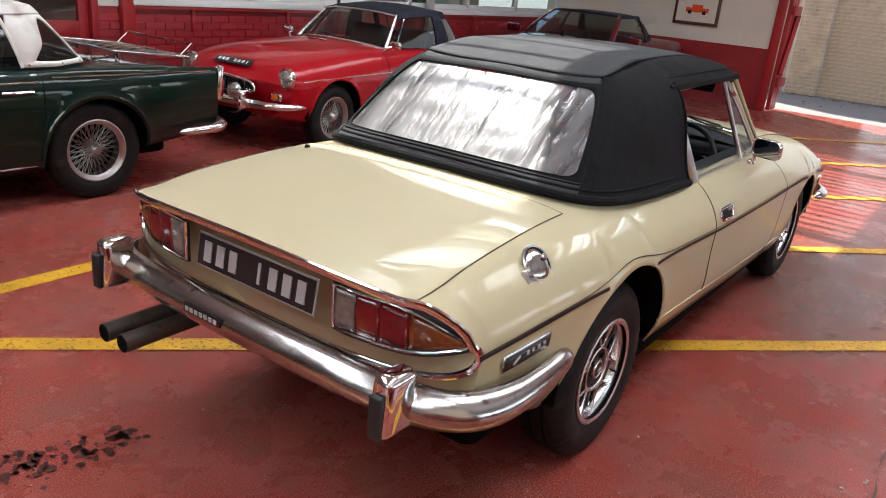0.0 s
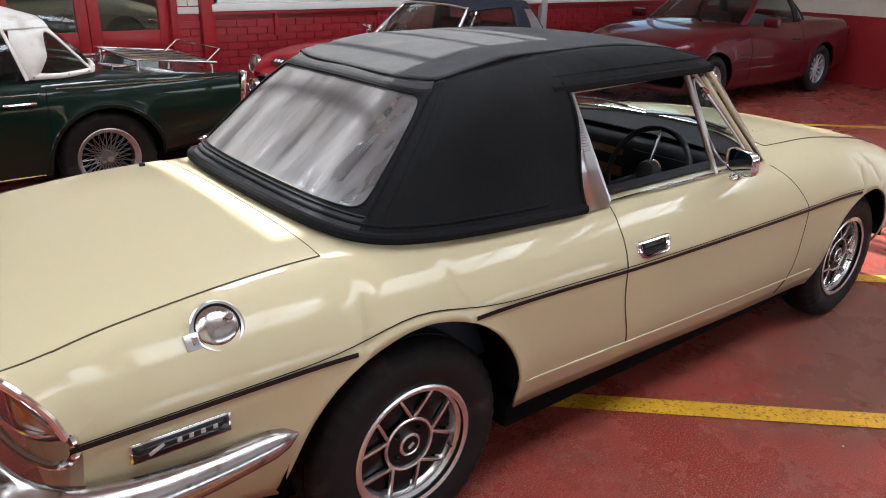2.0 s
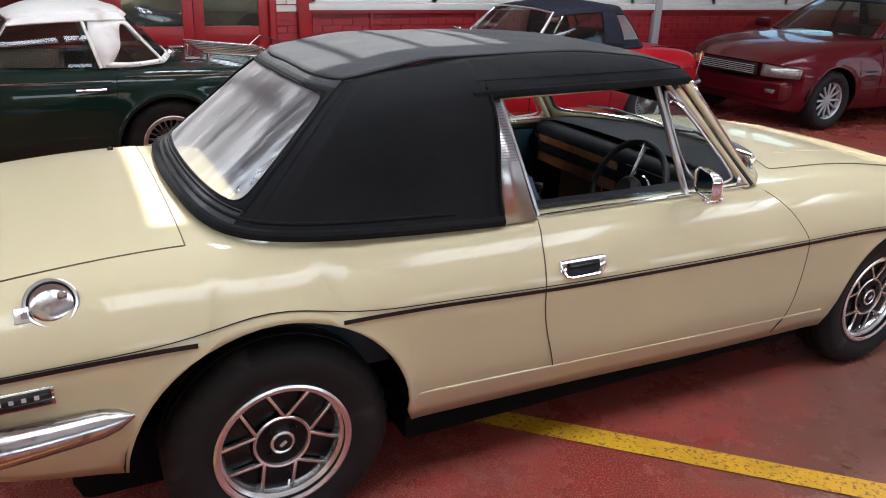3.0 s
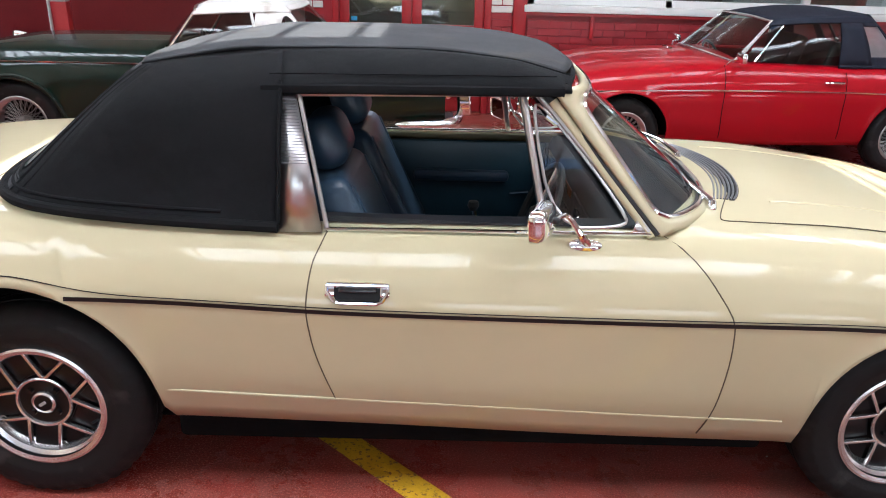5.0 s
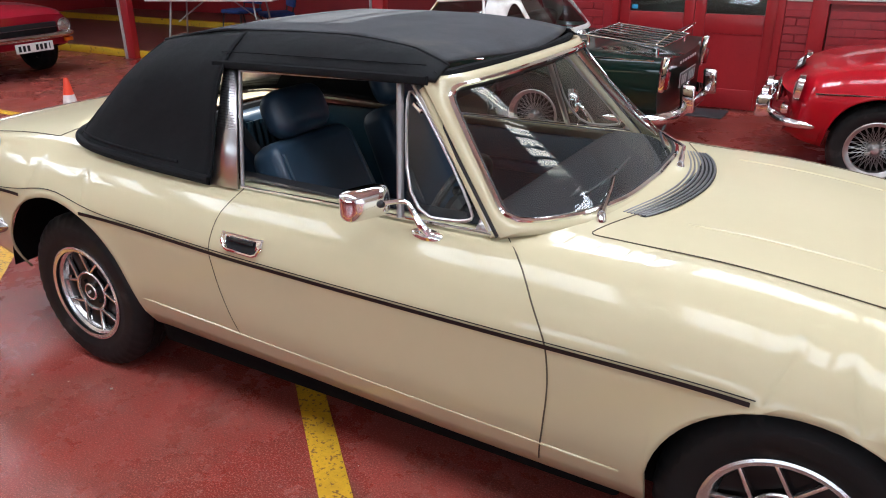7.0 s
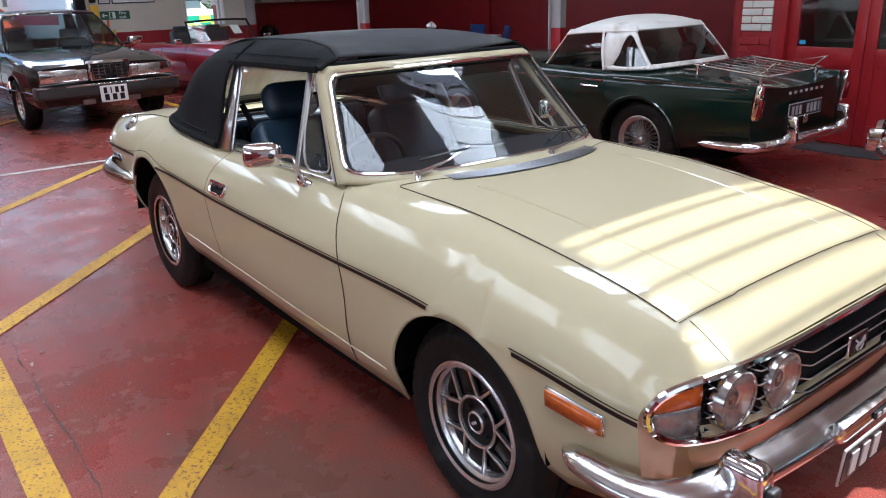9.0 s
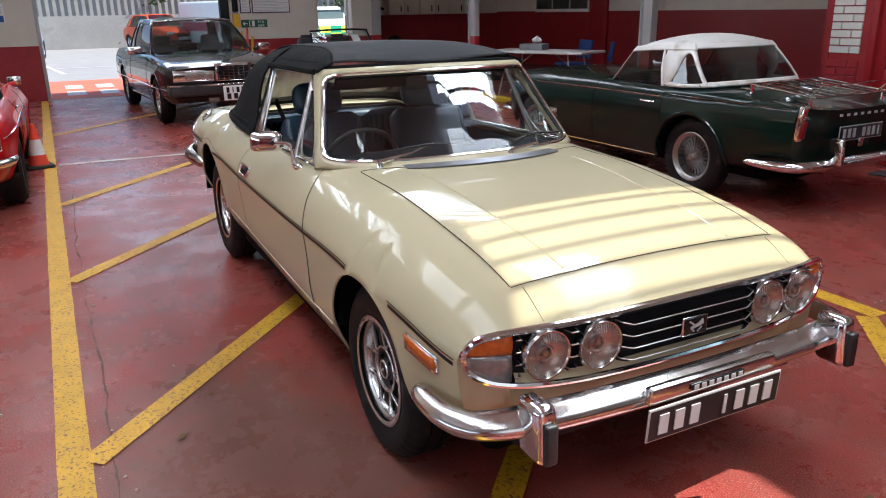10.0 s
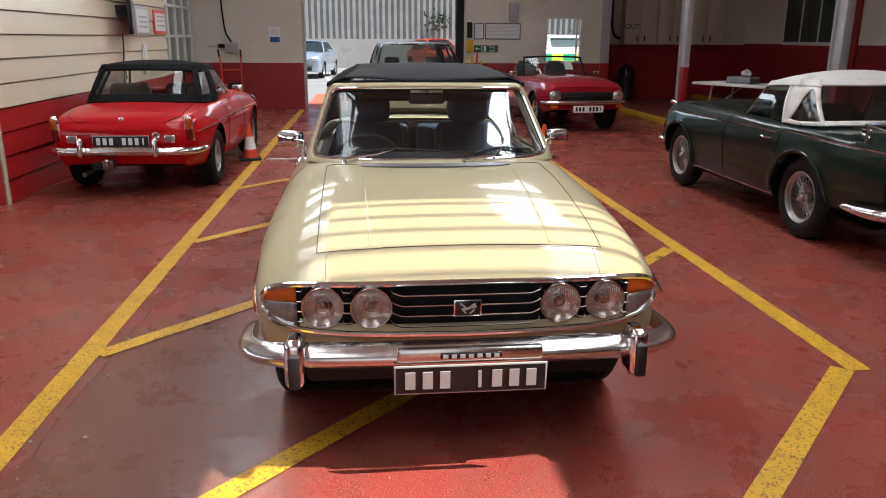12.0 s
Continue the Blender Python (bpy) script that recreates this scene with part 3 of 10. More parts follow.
def floor_material():
    m = bpy.data.materials.new("red_painted_concrete")
    m.use_nodes = True
    t = m.node_tree
    b = t.nodes["Principled BSDF"]
    co = t.nodes.new("ShaderNodeTexCoord")

    def tex(s, d=6.0, rough=0.6):
        n = t.nodes.new("ShaderNodeTexNoise")
        n.inputs["Scale"].default_value, n.inputs["Detail"].default_value, n.inputs["Roughness"].default_value = s, d, rough
        t.links.new(co.outputs["Object"], n.inputs["Vector"])
        return n.outputs[0]

    def span(src, a, c, lo=0.0, hi=1.0):
        r = t.nodes.new("ShaderNodeMapRange")
        for k, v in enumerate((a, c, lo, hi)):
            r.inputs[1 + k].default_value = v
        t.links.new(src, r.inputs[0])
        return r.outputs[0]

    def mix(fac, a, c):
        x = t.nodes.new("ShaderNodeMix")
        x.data_type = "RGBA"
        t.links.new(fac, x.inputs[0])
        for sock, v in ((x.inputs[6], a), (x.inputs[7], c)):
            if isinstance(v, tuple):
                sock.default_value = (*v, 1)
            else:
                t.links.new(v, sock)
        return x.outputs[2]

    col = mix(span(tex(0.7, 8), 0.35, 0.65), (0.235, 0.030, 0.023), (0.305, 0.040, 0.030))
    col = mix(span(tex(2.2, 9, 0.7), 0.40, 0.64), col, (0.21, 0.062, 0.046))
    col = mix(span(tex(7.0, 8, 0.75), 0.60, 0.72, 0.0, 0.6), col, (0.13, 0.045, 0.036))
    col = mix(span(tex(55.0, 3), 0.64, 0.74), col, (0.34, 0.075, 0.06))
    col = mix(span(tex(150.0, 3, 0.7), 0.52, 0.62, 0.0, 0.85), col, (0.48, 0.15, 0.115))
    col = mix(span(tex(190.0, 3, 0.7), 0.54, 0.63, 0.0, 0.85), col, (0.075, 0.024, 0.02))
    col = mix(span(tex(0.9, 9, 0.75), 0.50, 0.66, 0.0, 0.5), col, (0.38, 0.090, 0.068))
    # a broad worn patch beside the parking bay, ragged-edged, with the car's soft shadow in its colour
    far = t.nodes.new("ShaderNodeMapping")
    far.inputs["Location"].default_value, far.inputs["Scale"].default_value = (-1.55 * 0.62, 1.12 * 1.5, 0), (0.62, 1.5, 1)
    t.links.new(co.outputs["Object"], far.inputs[0])
    ln = t.nodes.new("ShaderNodeVectorMath")
    ln.operation = "LENGTH"
    t.links.new(far.outputs[0], ln.inputs[0])
    add = t.nodes.new("ShaderNodeMath")
    add.operation = "ADD"
    t.links.new(ln.outputs["Value"], add.inputs[0])
    t.links.new(span(tex(3.0, 7, 0.7), 0.2, 0.8, -0.45, 0.45), add.inputs[1])
    col = mix(span(add.outputs[0], 0.55, 1.05, 0.8, 0.0), col, (0.15, 0.075, 0.056))
    col = mix(span(tex(38.0, 4, 0.8), 0.72, 0.76), col, (0.42, 0.30, 0.26))
    t.links.new(col, b.inputs["Base Color"])
    b.inputs["Specular IOR Level"].default_value = 0.26
    t.links.new(span(tex(1.6, 8, 0.7), 0.35, 0.7, 0.16, 0.46), b.inputs["Roughness"])
    bp = t.nodes.new("ShaderNodeBump")
    bp.inputs["Strength"].default_value, bp.inputs["Distance"].default_value = 0.28, 0.004
    t.links.new(tex(26.0, 8, 0.7), bp.inputs["Height"])
    t.links.new(bp.outputs[0], b.inputs["Normal"])
    return m


floor_paint = floor_material()
asphalt = pmat("sunlit_tarmac", (0.27, 0.26, 0.25), 0.8, 0, 0.12, 1.5, bump=0.4, bump_scale=90)
earth = pmat("ground_beyond", (0.20, 0.19, 0.17), 0.85, 0, 0.15, 0.4)


def slab(name, x0, x1, y0, y1, z0, z1, material, parent=None, label="", bevel=0.0):
    return box(name, ((x0 + x1) / 2, (y0 + y1) / 2, (z0 + z1) / 2), (x1 - x0, y1 - y0, z1 - z0), material, parent, label, bevel)


W_X, E_X, N_Y, FAR_Y, S_Y = -12.4, 9.4, 5.45, 9.0, -3.65
BAY_X = -14.0
ground = slab("ground", -400, 400, -400, 400, -0.30, -0.012, earth)
tagged(ground, "grey-brown ground stretching off beyond the yard", "ground", kind="structure")
floor = slab("floor", W_X, E_X + 0.6, -8.0, FAR_Y + 0.2, -0.2, 0.0, floor_paint)
tagged(floor, "worn glossy red-painted concrete garage floor", "floor", kind="structure")
yard = slab("yard_west", -45, W_X, -20, 20, -0.2, -0.006, asphalt)
tagged(yard, "sunlit pale tarmac yard outside the doorway", "tarmac", kind="structure")
yard = slab("yard_east", E_X + 0.6, 30, -20, 20, -0.2, -0.006, asphalt)
tagged(yard, "sunlit concrete yard beyond the garage gate", "yard", kind="structure")


def line(name, a, b, width, material, z=0.0035):
    a, b = Vector((*a, z)), Vector((*b, z))
    d = (b - a).normalized()
    o = Vector((-d.y, d.x, 0)) * width / 2
    n = max(2, int((b - a).length / 0.12))
    verts, faces = [], []
    for i in range(n + 1):
        p = a.lerp(b, i / n)
        for s in (-1, 1):
            j = 0.004 * noise.noise(Vector((p.x * 9, p.y * 9, s * 5.0)))
            verts.append(p + o * s * (1 + j * 12))
    for i in range(n):
        k = 2 * i
        faces.append((k, k + 2, k + 3, k + 1))
    ob = mesh_part(name, verts, faces, material, None, smooth=False)
    return tagged(ob, "worn %s painted line on the red floor" % ("white" if material is white_line else "yellow"), "floor line", "floor markings", "structure")


line("floor_line", (-12.3, -1.718), (9.2, -1.718), 0.115, yellow_line)
line("floor_line", (-12.3, 1.97), (1.42, 1.985), 0.115, yellow_line)
for k in range(-4, 5):
    x0 = 0.98 + 2.135 * k
    if k in (-3,):
        continue
    far = (x0 - 1.07 * 3.60, 1.91)
    line("floor_line", (x0 - 0.06, -1.664), far, 0.105, yellow_line, 0.005)
line("floor_line", (-5.32, -1.63), (-5.2, 1.9), 0.09, white_line, 0.005)

# roof with its strip of rooflights and the bars across them
SK_Y0, SK_Y1 = 1.36, 2.72
bays = [(-10.4, -3.0), (-0.72, 0.46), (0.52, 2.21), (2.27, 2.93), (3.05, 7.4)]
bm = bmesh.new()
edges = [-12.8] + [v for bay in bays for v in bay] + [E_X + 0.6]
add_box(bm, ((E_X - 12.2) / 2, (SK_Y1 + FAR_Y + 0.4) / 2, ROOF + 0.1), (E_X + 13.4, FAR_Y + 0.4 - SK_Y1, 0.2))
add_box(bm, ((E_X - 12.2) / 2, (SK_Y0 - 1.36) / 2, ROOF + 0.1), (E_X + 13.4, SK_Y0 + 1.36, 0.2))
add_box(bm, ((E_X - 12.2) / 2, -3.56, ROOF + 0.1), (E_X + 13.4, 1.68, 0.2))
add_box(bm, ((E_X - 12.2) / 2, -8.05, ROOF + 0.1), (E_X + 13.4, 0.7, 0.2))
for yy, dy in ((-2.04, 1.36), (-6.05, 3.3)):
    add_box(bm, (-11.0, yy, ROOF + 0.1), (3.6, dy, 0.2))
    add_box(bm, (8.3, yy, ROOF + 0.1), (3.4, dy, 0.2))
    for x in np.arange(-9.0, 6.7, 0.65):
        add_box(bm, (x, yy, ROOF + 0.05), (0.035, dy, 0.03))
    for x in np.arange(-7.4, 6.7, 2.6):
        add_box(bm, (x, yy, ROOF + 0.1), (0.5, dy, 0.2))
# unseen covers above the sky panels, added only to block the sun
for cx, cy, sx_, sy_ in ((-6.7, 2.04, 7.8, 1.8), (1.48, 2.18, 1.76, 1.96), (-1.2, -2.04, 16.4, 1.8), (-1.2, -6.05, 16.4, 3.8)):
    add_box(bm, (cx, cy, ROOF + 0.5), (sx_, sy_, 0.04))
for a, b in zip(edges[::2], edges[1::2]):
    add_box(bm, ((a + b) / 2, (SK_Y0 + SK_Y1) / 2, ROOF + 0.1), (b - a, SK_Y1 - SK_Y0, 0.2))
for a, b in bays:
    wide = b > 7
    n = int((b - a) / (0.175 if wide else 0.13 if 2 < a < 2.9 else 0.2 if a < 0 else 0.28))
    for i in range(2 if wide else 0, n):
        add_box(bm, (a + (i + 0.5) * (b - a) / n, (SK_Y0 + SK_Y1) / 2, ROOF + 0.05), (0.068 if wide else 0.026 if 2 < a < 2.9 else 0.03 if a < 0 else 0.012, SK_Y1 - SK_Y0, 0.03))
add_box(bm, (-13.5, 7.0, ROOF + 0.1), (1.4, 4.4, 0.2))
for x in np.arange(-11.5, 9.5, 3.0):
    add_box(bm, (x, 0.0, ROOF - 0.12), (0.12, 15.6, 0.22))
roof = part("ceiling", bm, roof_sheet, None, smooth=False)
pane = slab("rooflight_sheet", 2.05, 2.99, SK_Y0 - 0.05, SK_Y1 + 0.05, ROOF + 0.21, ROOF + 0.216, rooflight_sheet, roof, "yellowed corrugated plastic sheet")
tagged(roof, "pale garage roof with slatted rooflight strips", "ceiling", kind="structure")


def wall(name, label):
    ob = new(name)
    return tagged(ob, label, "wall", kind="structure")


def brick_mesh(w, h, d, name="brick_shape"):
    bm = bmesh.new()
    add_box(bm, (0, 0, 0), (w, d, h), 0.004, None, 1)
    me = bpy.data.meshes.new(name)
    bm.to_mesh(me)
    bm.free()
    return me


def brick_field(parent, a, along_v, length, z0, z1, material, out, limit=300, bw=0.215, bh=0.065, joint=0.01, name="brick"):
    """Courses of bricks on the face that starts at a and runs along along_v; out is the face's normal."""
    me, half_me = brick_mesh(bw, bh, 0.02), brick_mesh(bw / 2 - joint / 2, bh, 0.02)
    me.materials.append(material)
    half_me.materials.append(material)
    along_v, out = Vector(along_v).normalized(), Vector(out).normalized()
    rot = Matrix((along_v, out, Vector((0, 0, 1)))).transposed().to_4x4()
    rnd = random.Random(3)
    rows = int((z1 - z0) / (bh + joint))
    made = 0
    rest = bmesh.new()
    for r in range(rows):
        z = z0 + (r + 0.5) * (bh + joint)
        x = 0.0
        k = 0
        while x < length - 0.05:
            first = (k == 0 and r % 2 == 1)
            w = bw / 2 - joint / 2 if first else bw
            if x + w > length:
                w = bw / 2 - joint / 2
                if x + w > length:
                    break
            pos = Vector(a) + along_v * (x + w / 2) + Vector((0, 0, z)) + out * rnd.uniform(-0.0015, 0.0015)
            if made < limit:
                ob = new(name, half_me if w < bw * 0.9 else me)
                ob.parent = parent
                ob.matrix_basis = Matrix.Translation(pos) @ rot
                made += 1
            else:
                add_box(rest, pos, (w, 0.02, bh), 0, rot)
            x += w + joint
            k += 1
    if len(rest.verts):
        tagged(part("bricks", rest, material, parent, "", False), "courses of bricks further along", kind="stuff")
    else:
        rest.free()


# north wall: low brick wall under a window, piers, double door
north = wall("wall_north", "red-painted brick wall with a long white window above")
slab("wall_core", 0.78, E_X, N_Y + 0.012, N_Y + 0.24, 0, 1.06, red_brick_paint, north)
slab("window_sill", 0.74, E_X, N_Y - 0.07, N_Y + 0.2, 1.06, 1.13, white_wood, north, "white painted window sill", 0.008)
slab("sill_edge", 0.74, E_X, N_Y - 0.055, N_Y + 0.0, 1.03, 1.06, red_gloss, north)
slab("wall_head", -1.7, E_X, N_Y, N_Y + 0.24, 2.35, ROOF, cream_wall, north)
slab("corner_post", 0.63, 0.77, N_Y - 0.06, N_Y + 0.2, 0, 2.35, red_gloss, north, "dark red painted upright post", 0.01)
slab("pier_core", 0.41, 0.625, N_Y + 0.012, N_Y + 0.24, 0, 2.35, red_brick_paint, north)
slab("pier_core", -1.64, -1.22, N_Y + 0.012, N_Y + 0.24, 0, 2.35, red_brick_paint, north)
for x in (1.45, 2.75, 4.05, 6.6):
    slab("bracket", x - 0.02, x + 0.02, N_Y - 0.03, N_Y + 0.01, 0.80, 1.03, red_gloss, north, "", 0.006)
slab("drain_post", 5.36, 5.47, N_Y - 0.09, N_Y - 0.01, 0, 2.35, grey_steel, north, "grey painted steel upright", 0.01)

window = tagged(new("window_north"), "long white-framed office window above a brick wall", "window", kind="structure")
for x in np.arange(0.78, 9.3, 1.42):
    slab("mullion", x, x + 0.07, N_Y + 0.05, N_Y + 0.13, 1.13, 2.35, white_wood, window, "", 0.005)
slab("head_rail", 0.78, E_X, N_Y + 0.05, N_Y + 0.13, 2.28, 2.35, white_wood, window, "", 0.005)
slab("foot_rail", 0.78, E_X, N_Y + 0.05, N_Y + 0.13, 1.13, 1.20, white_wood, window, "", 0.005)
for x in np.arange(0.78, 9.3, 1.42):
    slab("pane", x + 0.07, min(x + 1.42, E_X), N_Y + 0.085, N_Y + 0.093, 1.2, 2.28, glass_clear, window)
office = wall("wall_office", "plain office wall behind the window glass, coloured dark for dimness")
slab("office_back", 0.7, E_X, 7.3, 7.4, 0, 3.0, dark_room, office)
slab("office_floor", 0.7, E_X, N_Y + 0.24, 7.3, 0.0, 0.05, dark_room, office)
for x0, x1, z1 in ((1.3, 2.5, 1.5), (3.4, 4.3, 1.42), (5.2, 6.6, 1.55), (7.4, 8.2, 1.45)):
    slab("shelf_unit", x0, x1, 6.9, 7.25, 0.05, z1, grey_steel, office, "", 0.01)

door = tagged(new("door_north"), "red painted double door with upper glass panes", "door", kind="structure")
for x0, x1 in ((-1.22, -1.15), (0.34, 0.41)):
    slab("jamb", x0, x1, N_Y - 0.02, N_Y + 0.2, 0, 2.2, red_gloss, door, "", 0.006)
slab("lintel", -1.22, 0.41, N_Y - 0.02, N_Y + 0.2, 2.12, 2.35, red_gloss, door, "", 0.006)
for x0, x1 in ((-1.148, -0.408), (-0.402, 0.338)):
    leaf = new("door_leaf")
    leaf.parent = door
    y0, y1 = N_Y + 0.03, N_Y + 0.075
    for a, b in ((x0, x0 + 0.10), (x1 - 0.10, x1)):
        slab("stile", a, b, y0, y1, 0.01, 2.11, red_gloss, leaf, "", 0.004)
    for za, zb in ((0.01, 0.20), (0.72, 0.90), (2.0, 2.11)):
        slab("rail", x0 + 0.101, x1 - 0.101, y0 + 0.001, y1, za, zb, red_gloss, leaf, "", 0.004)
    slab("panel", x0 + 0.10, x1 - 0.10, y0 + 0.014, y1 - 0.01, 0.2, 0.72, red_gloss, leaf)
    slab("glazing", x0 + 0.10, x1 - 0.10, y0 + 0.02, y0 + 0.026, 0.90, 2.0, glass_clear, leaf)
slab("sticker", -1.03, -0.97, N_Y + 0.044, N_Y + 0.049, 0.92, 0.96, pmat("blue_sticker", (0.05, 0.35, 0.6), 0.4), door, "small blue sticker on the glass")
lobby = wall("wall_lobby", "lobby wall behind the glazed door, its back coloured dark for dimness")
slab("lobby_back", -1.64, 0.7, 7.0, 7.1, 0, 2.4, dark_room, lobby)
slab("lobby_side", -1.72, -1.64, N_Y, FAR_Y, 0, ROOF, red_wall, lobby)
mat = slab("door_mat", -0.75, 0.05, 5.02, 5.38, 0.001, 0.014, pmat("grey_rubber_mat", (0.05, 0.05, 0.055), 0.8, 0, 0.2, 10, bump=0.5), None, "", 0.003)
tagged(mat, "worn dark grey rubber door mat", "door mat")

# raised bay with yellow kerbs, posts and the far wall
bay_floor = pmat("bay_floor_paint", (0.15, 0.035, 0.03), 0.45, 0, 0.2, 2, bump=0.3, bump_scale=40)
kerb_paint = pmat("yellow_kerb_paint", (0.58, 0.36, 0.015), 0.5, 0, 0.12, 3, bump=0.3, bump_scale=60, dirt=(0.2, 0.1, 0.03), dirt_amount=0.03, dirt_scale=12)
bay = tagged(new("platform"), "raised red bay floor with yellow painted kerbs", "platform", kind="structure")
slab("lower_step", BAY_X, -1.72, 5.20, 7.75, 0, 0.098, bay_floor, bay)
slab("kerb", BAY_X, -1.72, 5.10, 5.20, 0, 0.10, kerb_paint, bay, "yellow painted kerb", 0.01)
slab("upper_step", BAY_X, -1.72, 7.85, FAR_Y, 0, 0.198, bay_floor, bay)
slab("kerb", BAY_X, -1.72, 7.75, 7.85, 0, 0.20, kerb_paint, bay, "yellow painted kerb", 0.01)
far = wall("wall_far", "red and cream painted wall at the back of the bay")
slab("dado", BAY_X - 0.2, 0.7, FAR_Y, FAR_Y + 0.2, 0, 1.42, red_wall, far)
slab("upper_wall", BAY_X - 0.2, 0.7, FAR_Y + 0.004, FAR_Y + 0.2, 1.42, ROOF, cream_wall, far)
slab("window_frame", -12.2, -10.14, FAR_Y - 0.03, FAR_Y + 0.02, 1.40, 2.5, white_wood, far, "", 0.01)
for k in range(3):
    slab("pane", -12.12 + k * 0.67, -11.52 + k * 0.67, FAR_Y - 0.04, FAR_Y - 0.03, 1.47, 2.42, glass_dark, far)
slab("pilaster", -10.08, -9.5, FAR_Y - 0.06, FAR_Y, 0.2, ROOF, red_wall, far, "", 0.01)
picture_face = pmat("dark_print", (0.04, 0.06, 0.07), 0.3, 0, 0.3, 6)
for x, z0, w in ((-7.3, 1.7, 0.42), (-3.3, 1.75, 0.5)):
    pic = tagged(new("framed_picture"), "dark framed print hung on the cream wall", "picture")
    slab("picture_frame", x - w / 2, x + w / 2, FAR_Y - 0.03, FAR_Y + 0.002, z0, z0 + 0.4, black_matt, pic, "", 0.006)
    slab("print", x - w / 2 + 0.04, x + w / 2 - 0.04, FAR_Y - 0.035, FAR_Y - 0.029, z0 + 0.04, z0 + 0.36, picture_face if w < 0.45 else cream_wall, pic)
for x, y in ((-8.2, 5.06), (-3.78, 5.0)):
    post = tagged(new("post"), "steel roof post painted red below and grey above", "post", "roof posts", "structure")
    slab("lower_post", x - 0.08, x + 0.08, y - 0.05, y + 0.05, 0, 1.06, red_gloss, post, "", 0.006)
    slab("upper_post", x - 0.08, x + 0.08, y - 0.05, y + 0.05, 1.06, ROOF, grey_steel, post, "", 0.006)
    slab("flange", x - 0.082, x - 0.07, y - 0.09, y + 0.09, 0, ROOF, grey_steel, post)

# west wall with the vehicle doorway and a window
west = wall("wall_west", "cream painted wall with a red brick dado")
for y0, y1 in ((-6.5, -1.63), (1.80, 5.04)):
    slab("dado", W_X - 0.22, W_X - 0.008, y0, y1, 0, 0.985, red_brick_paint, west)
slab("upper_wall", W_X - 0.22, W_X, -6.5, -1.63, 0.985, ROOF, cream_wall, west)
slab("upper_wall", W_X - 0.22, W_X, 1.80, 3.60, 0.985, ROOF, cream_wall, west)
slab("upper_wall", W_X - 0.22, W_X, 4.45, 5.04, 0.985, ROOF, cream_wall, west)
slab("upper_wall", W_X - 0.22, W_X, 3.60, 4.45, 1.97, ROOF, cream_wall, west)
slab("pier_dado", W_X - 0.2, W_X + 0.05, 4.86, 5.06, 0, 0.99, red_gloss, west, "", 0.006)
slab("pier", W_X - 0.2, W_X + 0.048, 4.862, 5.058, 0.99, ROOF, grey_steel, west, "", 0.006)
slab("return_wall", BAY_X, W_X - 0.2, 4.90, 5.10, 0, ROOF, cream_wall, west)
slab("bay_dado", BAY_X - 0.2, BAY_X, 4.9, FAR_Y, 0, 1.385, red_wall, west)
slab("bay_upper_wall", BAY_X - 0.2, BAY_X - 0.004, 4.9, FAR_Y, 1.385, ROOF, cream_wall, west)
slab("lintel", W_X - 0.22, W_X, -1.63, 1.80, 3.3, ROOF, cream_wall, west)
slab("shutter_guide", W_X - 0.1, W_X + 0.06, 1.63, 1.80, 0, 3.3, black_matt, west, "black steel shutter guide", 0.01)
slab("shutter_guide", W_X - 0.1, W_X + 0.03, -1.66, -1.60, 0, 3.3, grey_steel, west, "", 0.008)
window = tagged(new("window_west"), "small window opening with a cream reveal", "window", kind="structure")
for a, b, c, d in ((3.60, 3.645, 1.02, 1.97), (4.40, 4.45, 1.02, 1.97), (3.6, 4.45, 1.93, 1.97), (3.6, 4.45, 0.985, 1.03)):
    slab("window_frame", W_X - 0.12, W_X + 0.015, a, b, c, d, cream_wall, window, "", 0.005)
slab("curtain_rail", W_X - 0.06, W_X - 0.03, 4.30, 4.34, 1.03, 1.93, white_wood, window)

# south-west wall of boards
south = wall("wall_south", "wall of wide painted boards, cream above red")
board_red = pmat("red_board_paint", (0.40, 0.018, 0.022), 0.3, 0, 0.08, 2, bump=0.1, bump_scale=30)
board_cream = pmat("cream_board_paint", (0.78, 0.68, 0.51), 0.26, 0, 0.05, 2, bump=0.1, bump_scale=30)
slab("wall_core", -9.0, -2.80, S_Y - 0.25, S_Y - 0.03, 0, ROOF, cream_wall, south)
z = 0.0
k = 0
while z < ROOF - 0.01:
    h = 0.218
    mt = board_red if z < 0.86 else board_cream
    bm = bmesh.new()
    a = [(-9.0, S_Y - 0.03, z), (-2.74, S_Y - 0.03, z), (-2.74, S_Y + 0.012, z + 0.006), (-9.0, S_Y + 0.012, z + 0.006)]
    b = [(-9.0, S_Y - 0.03, z + h - 0.006), (-2.74, S_Y - 0.03, z + h - 0.006), (-2.74, S_Y - 0.004, z + h - 0.008), (-9.0, S_Y - 0.004, z + h - 0.008)]
    va, vb = [bm.verts.new(p) for p in a], [bm.verts.new(p) for p in b]
    bm.faces.new(va[::-1])
    bm.faces.new(vb)
    for i in range(4):
        bm.faces.new((va[i], va[(i + 1) % 4], vb[(i + 1) % 4], vb[i]))
    part("board", bm, mt, south, "", False)
    bm = bmesh.new()
    add_box(bm, (-2.72, S_Y - 0.85, z + h / 2 - 0.003), (0.04, 1.70, h - 0.006))
    part("board", bm, mt, south, "", False)
    z += h
slab("corner_strip", -2.75, -2.70, S_Y - 0.02, S_Y + 0.016, 0, ROOF, board_cream, south, "", 0.004)
slab("recess_wall", W_X, -9.0, S_Y - 0.42, S_Y - 0.25, 0, 0.9, red_brick_paint, south)
slab("recess_sill", W_X, -9.0, S_Y - 0.42, S_Y - 0.0, 0.9, 0.96, cream_wall, south)
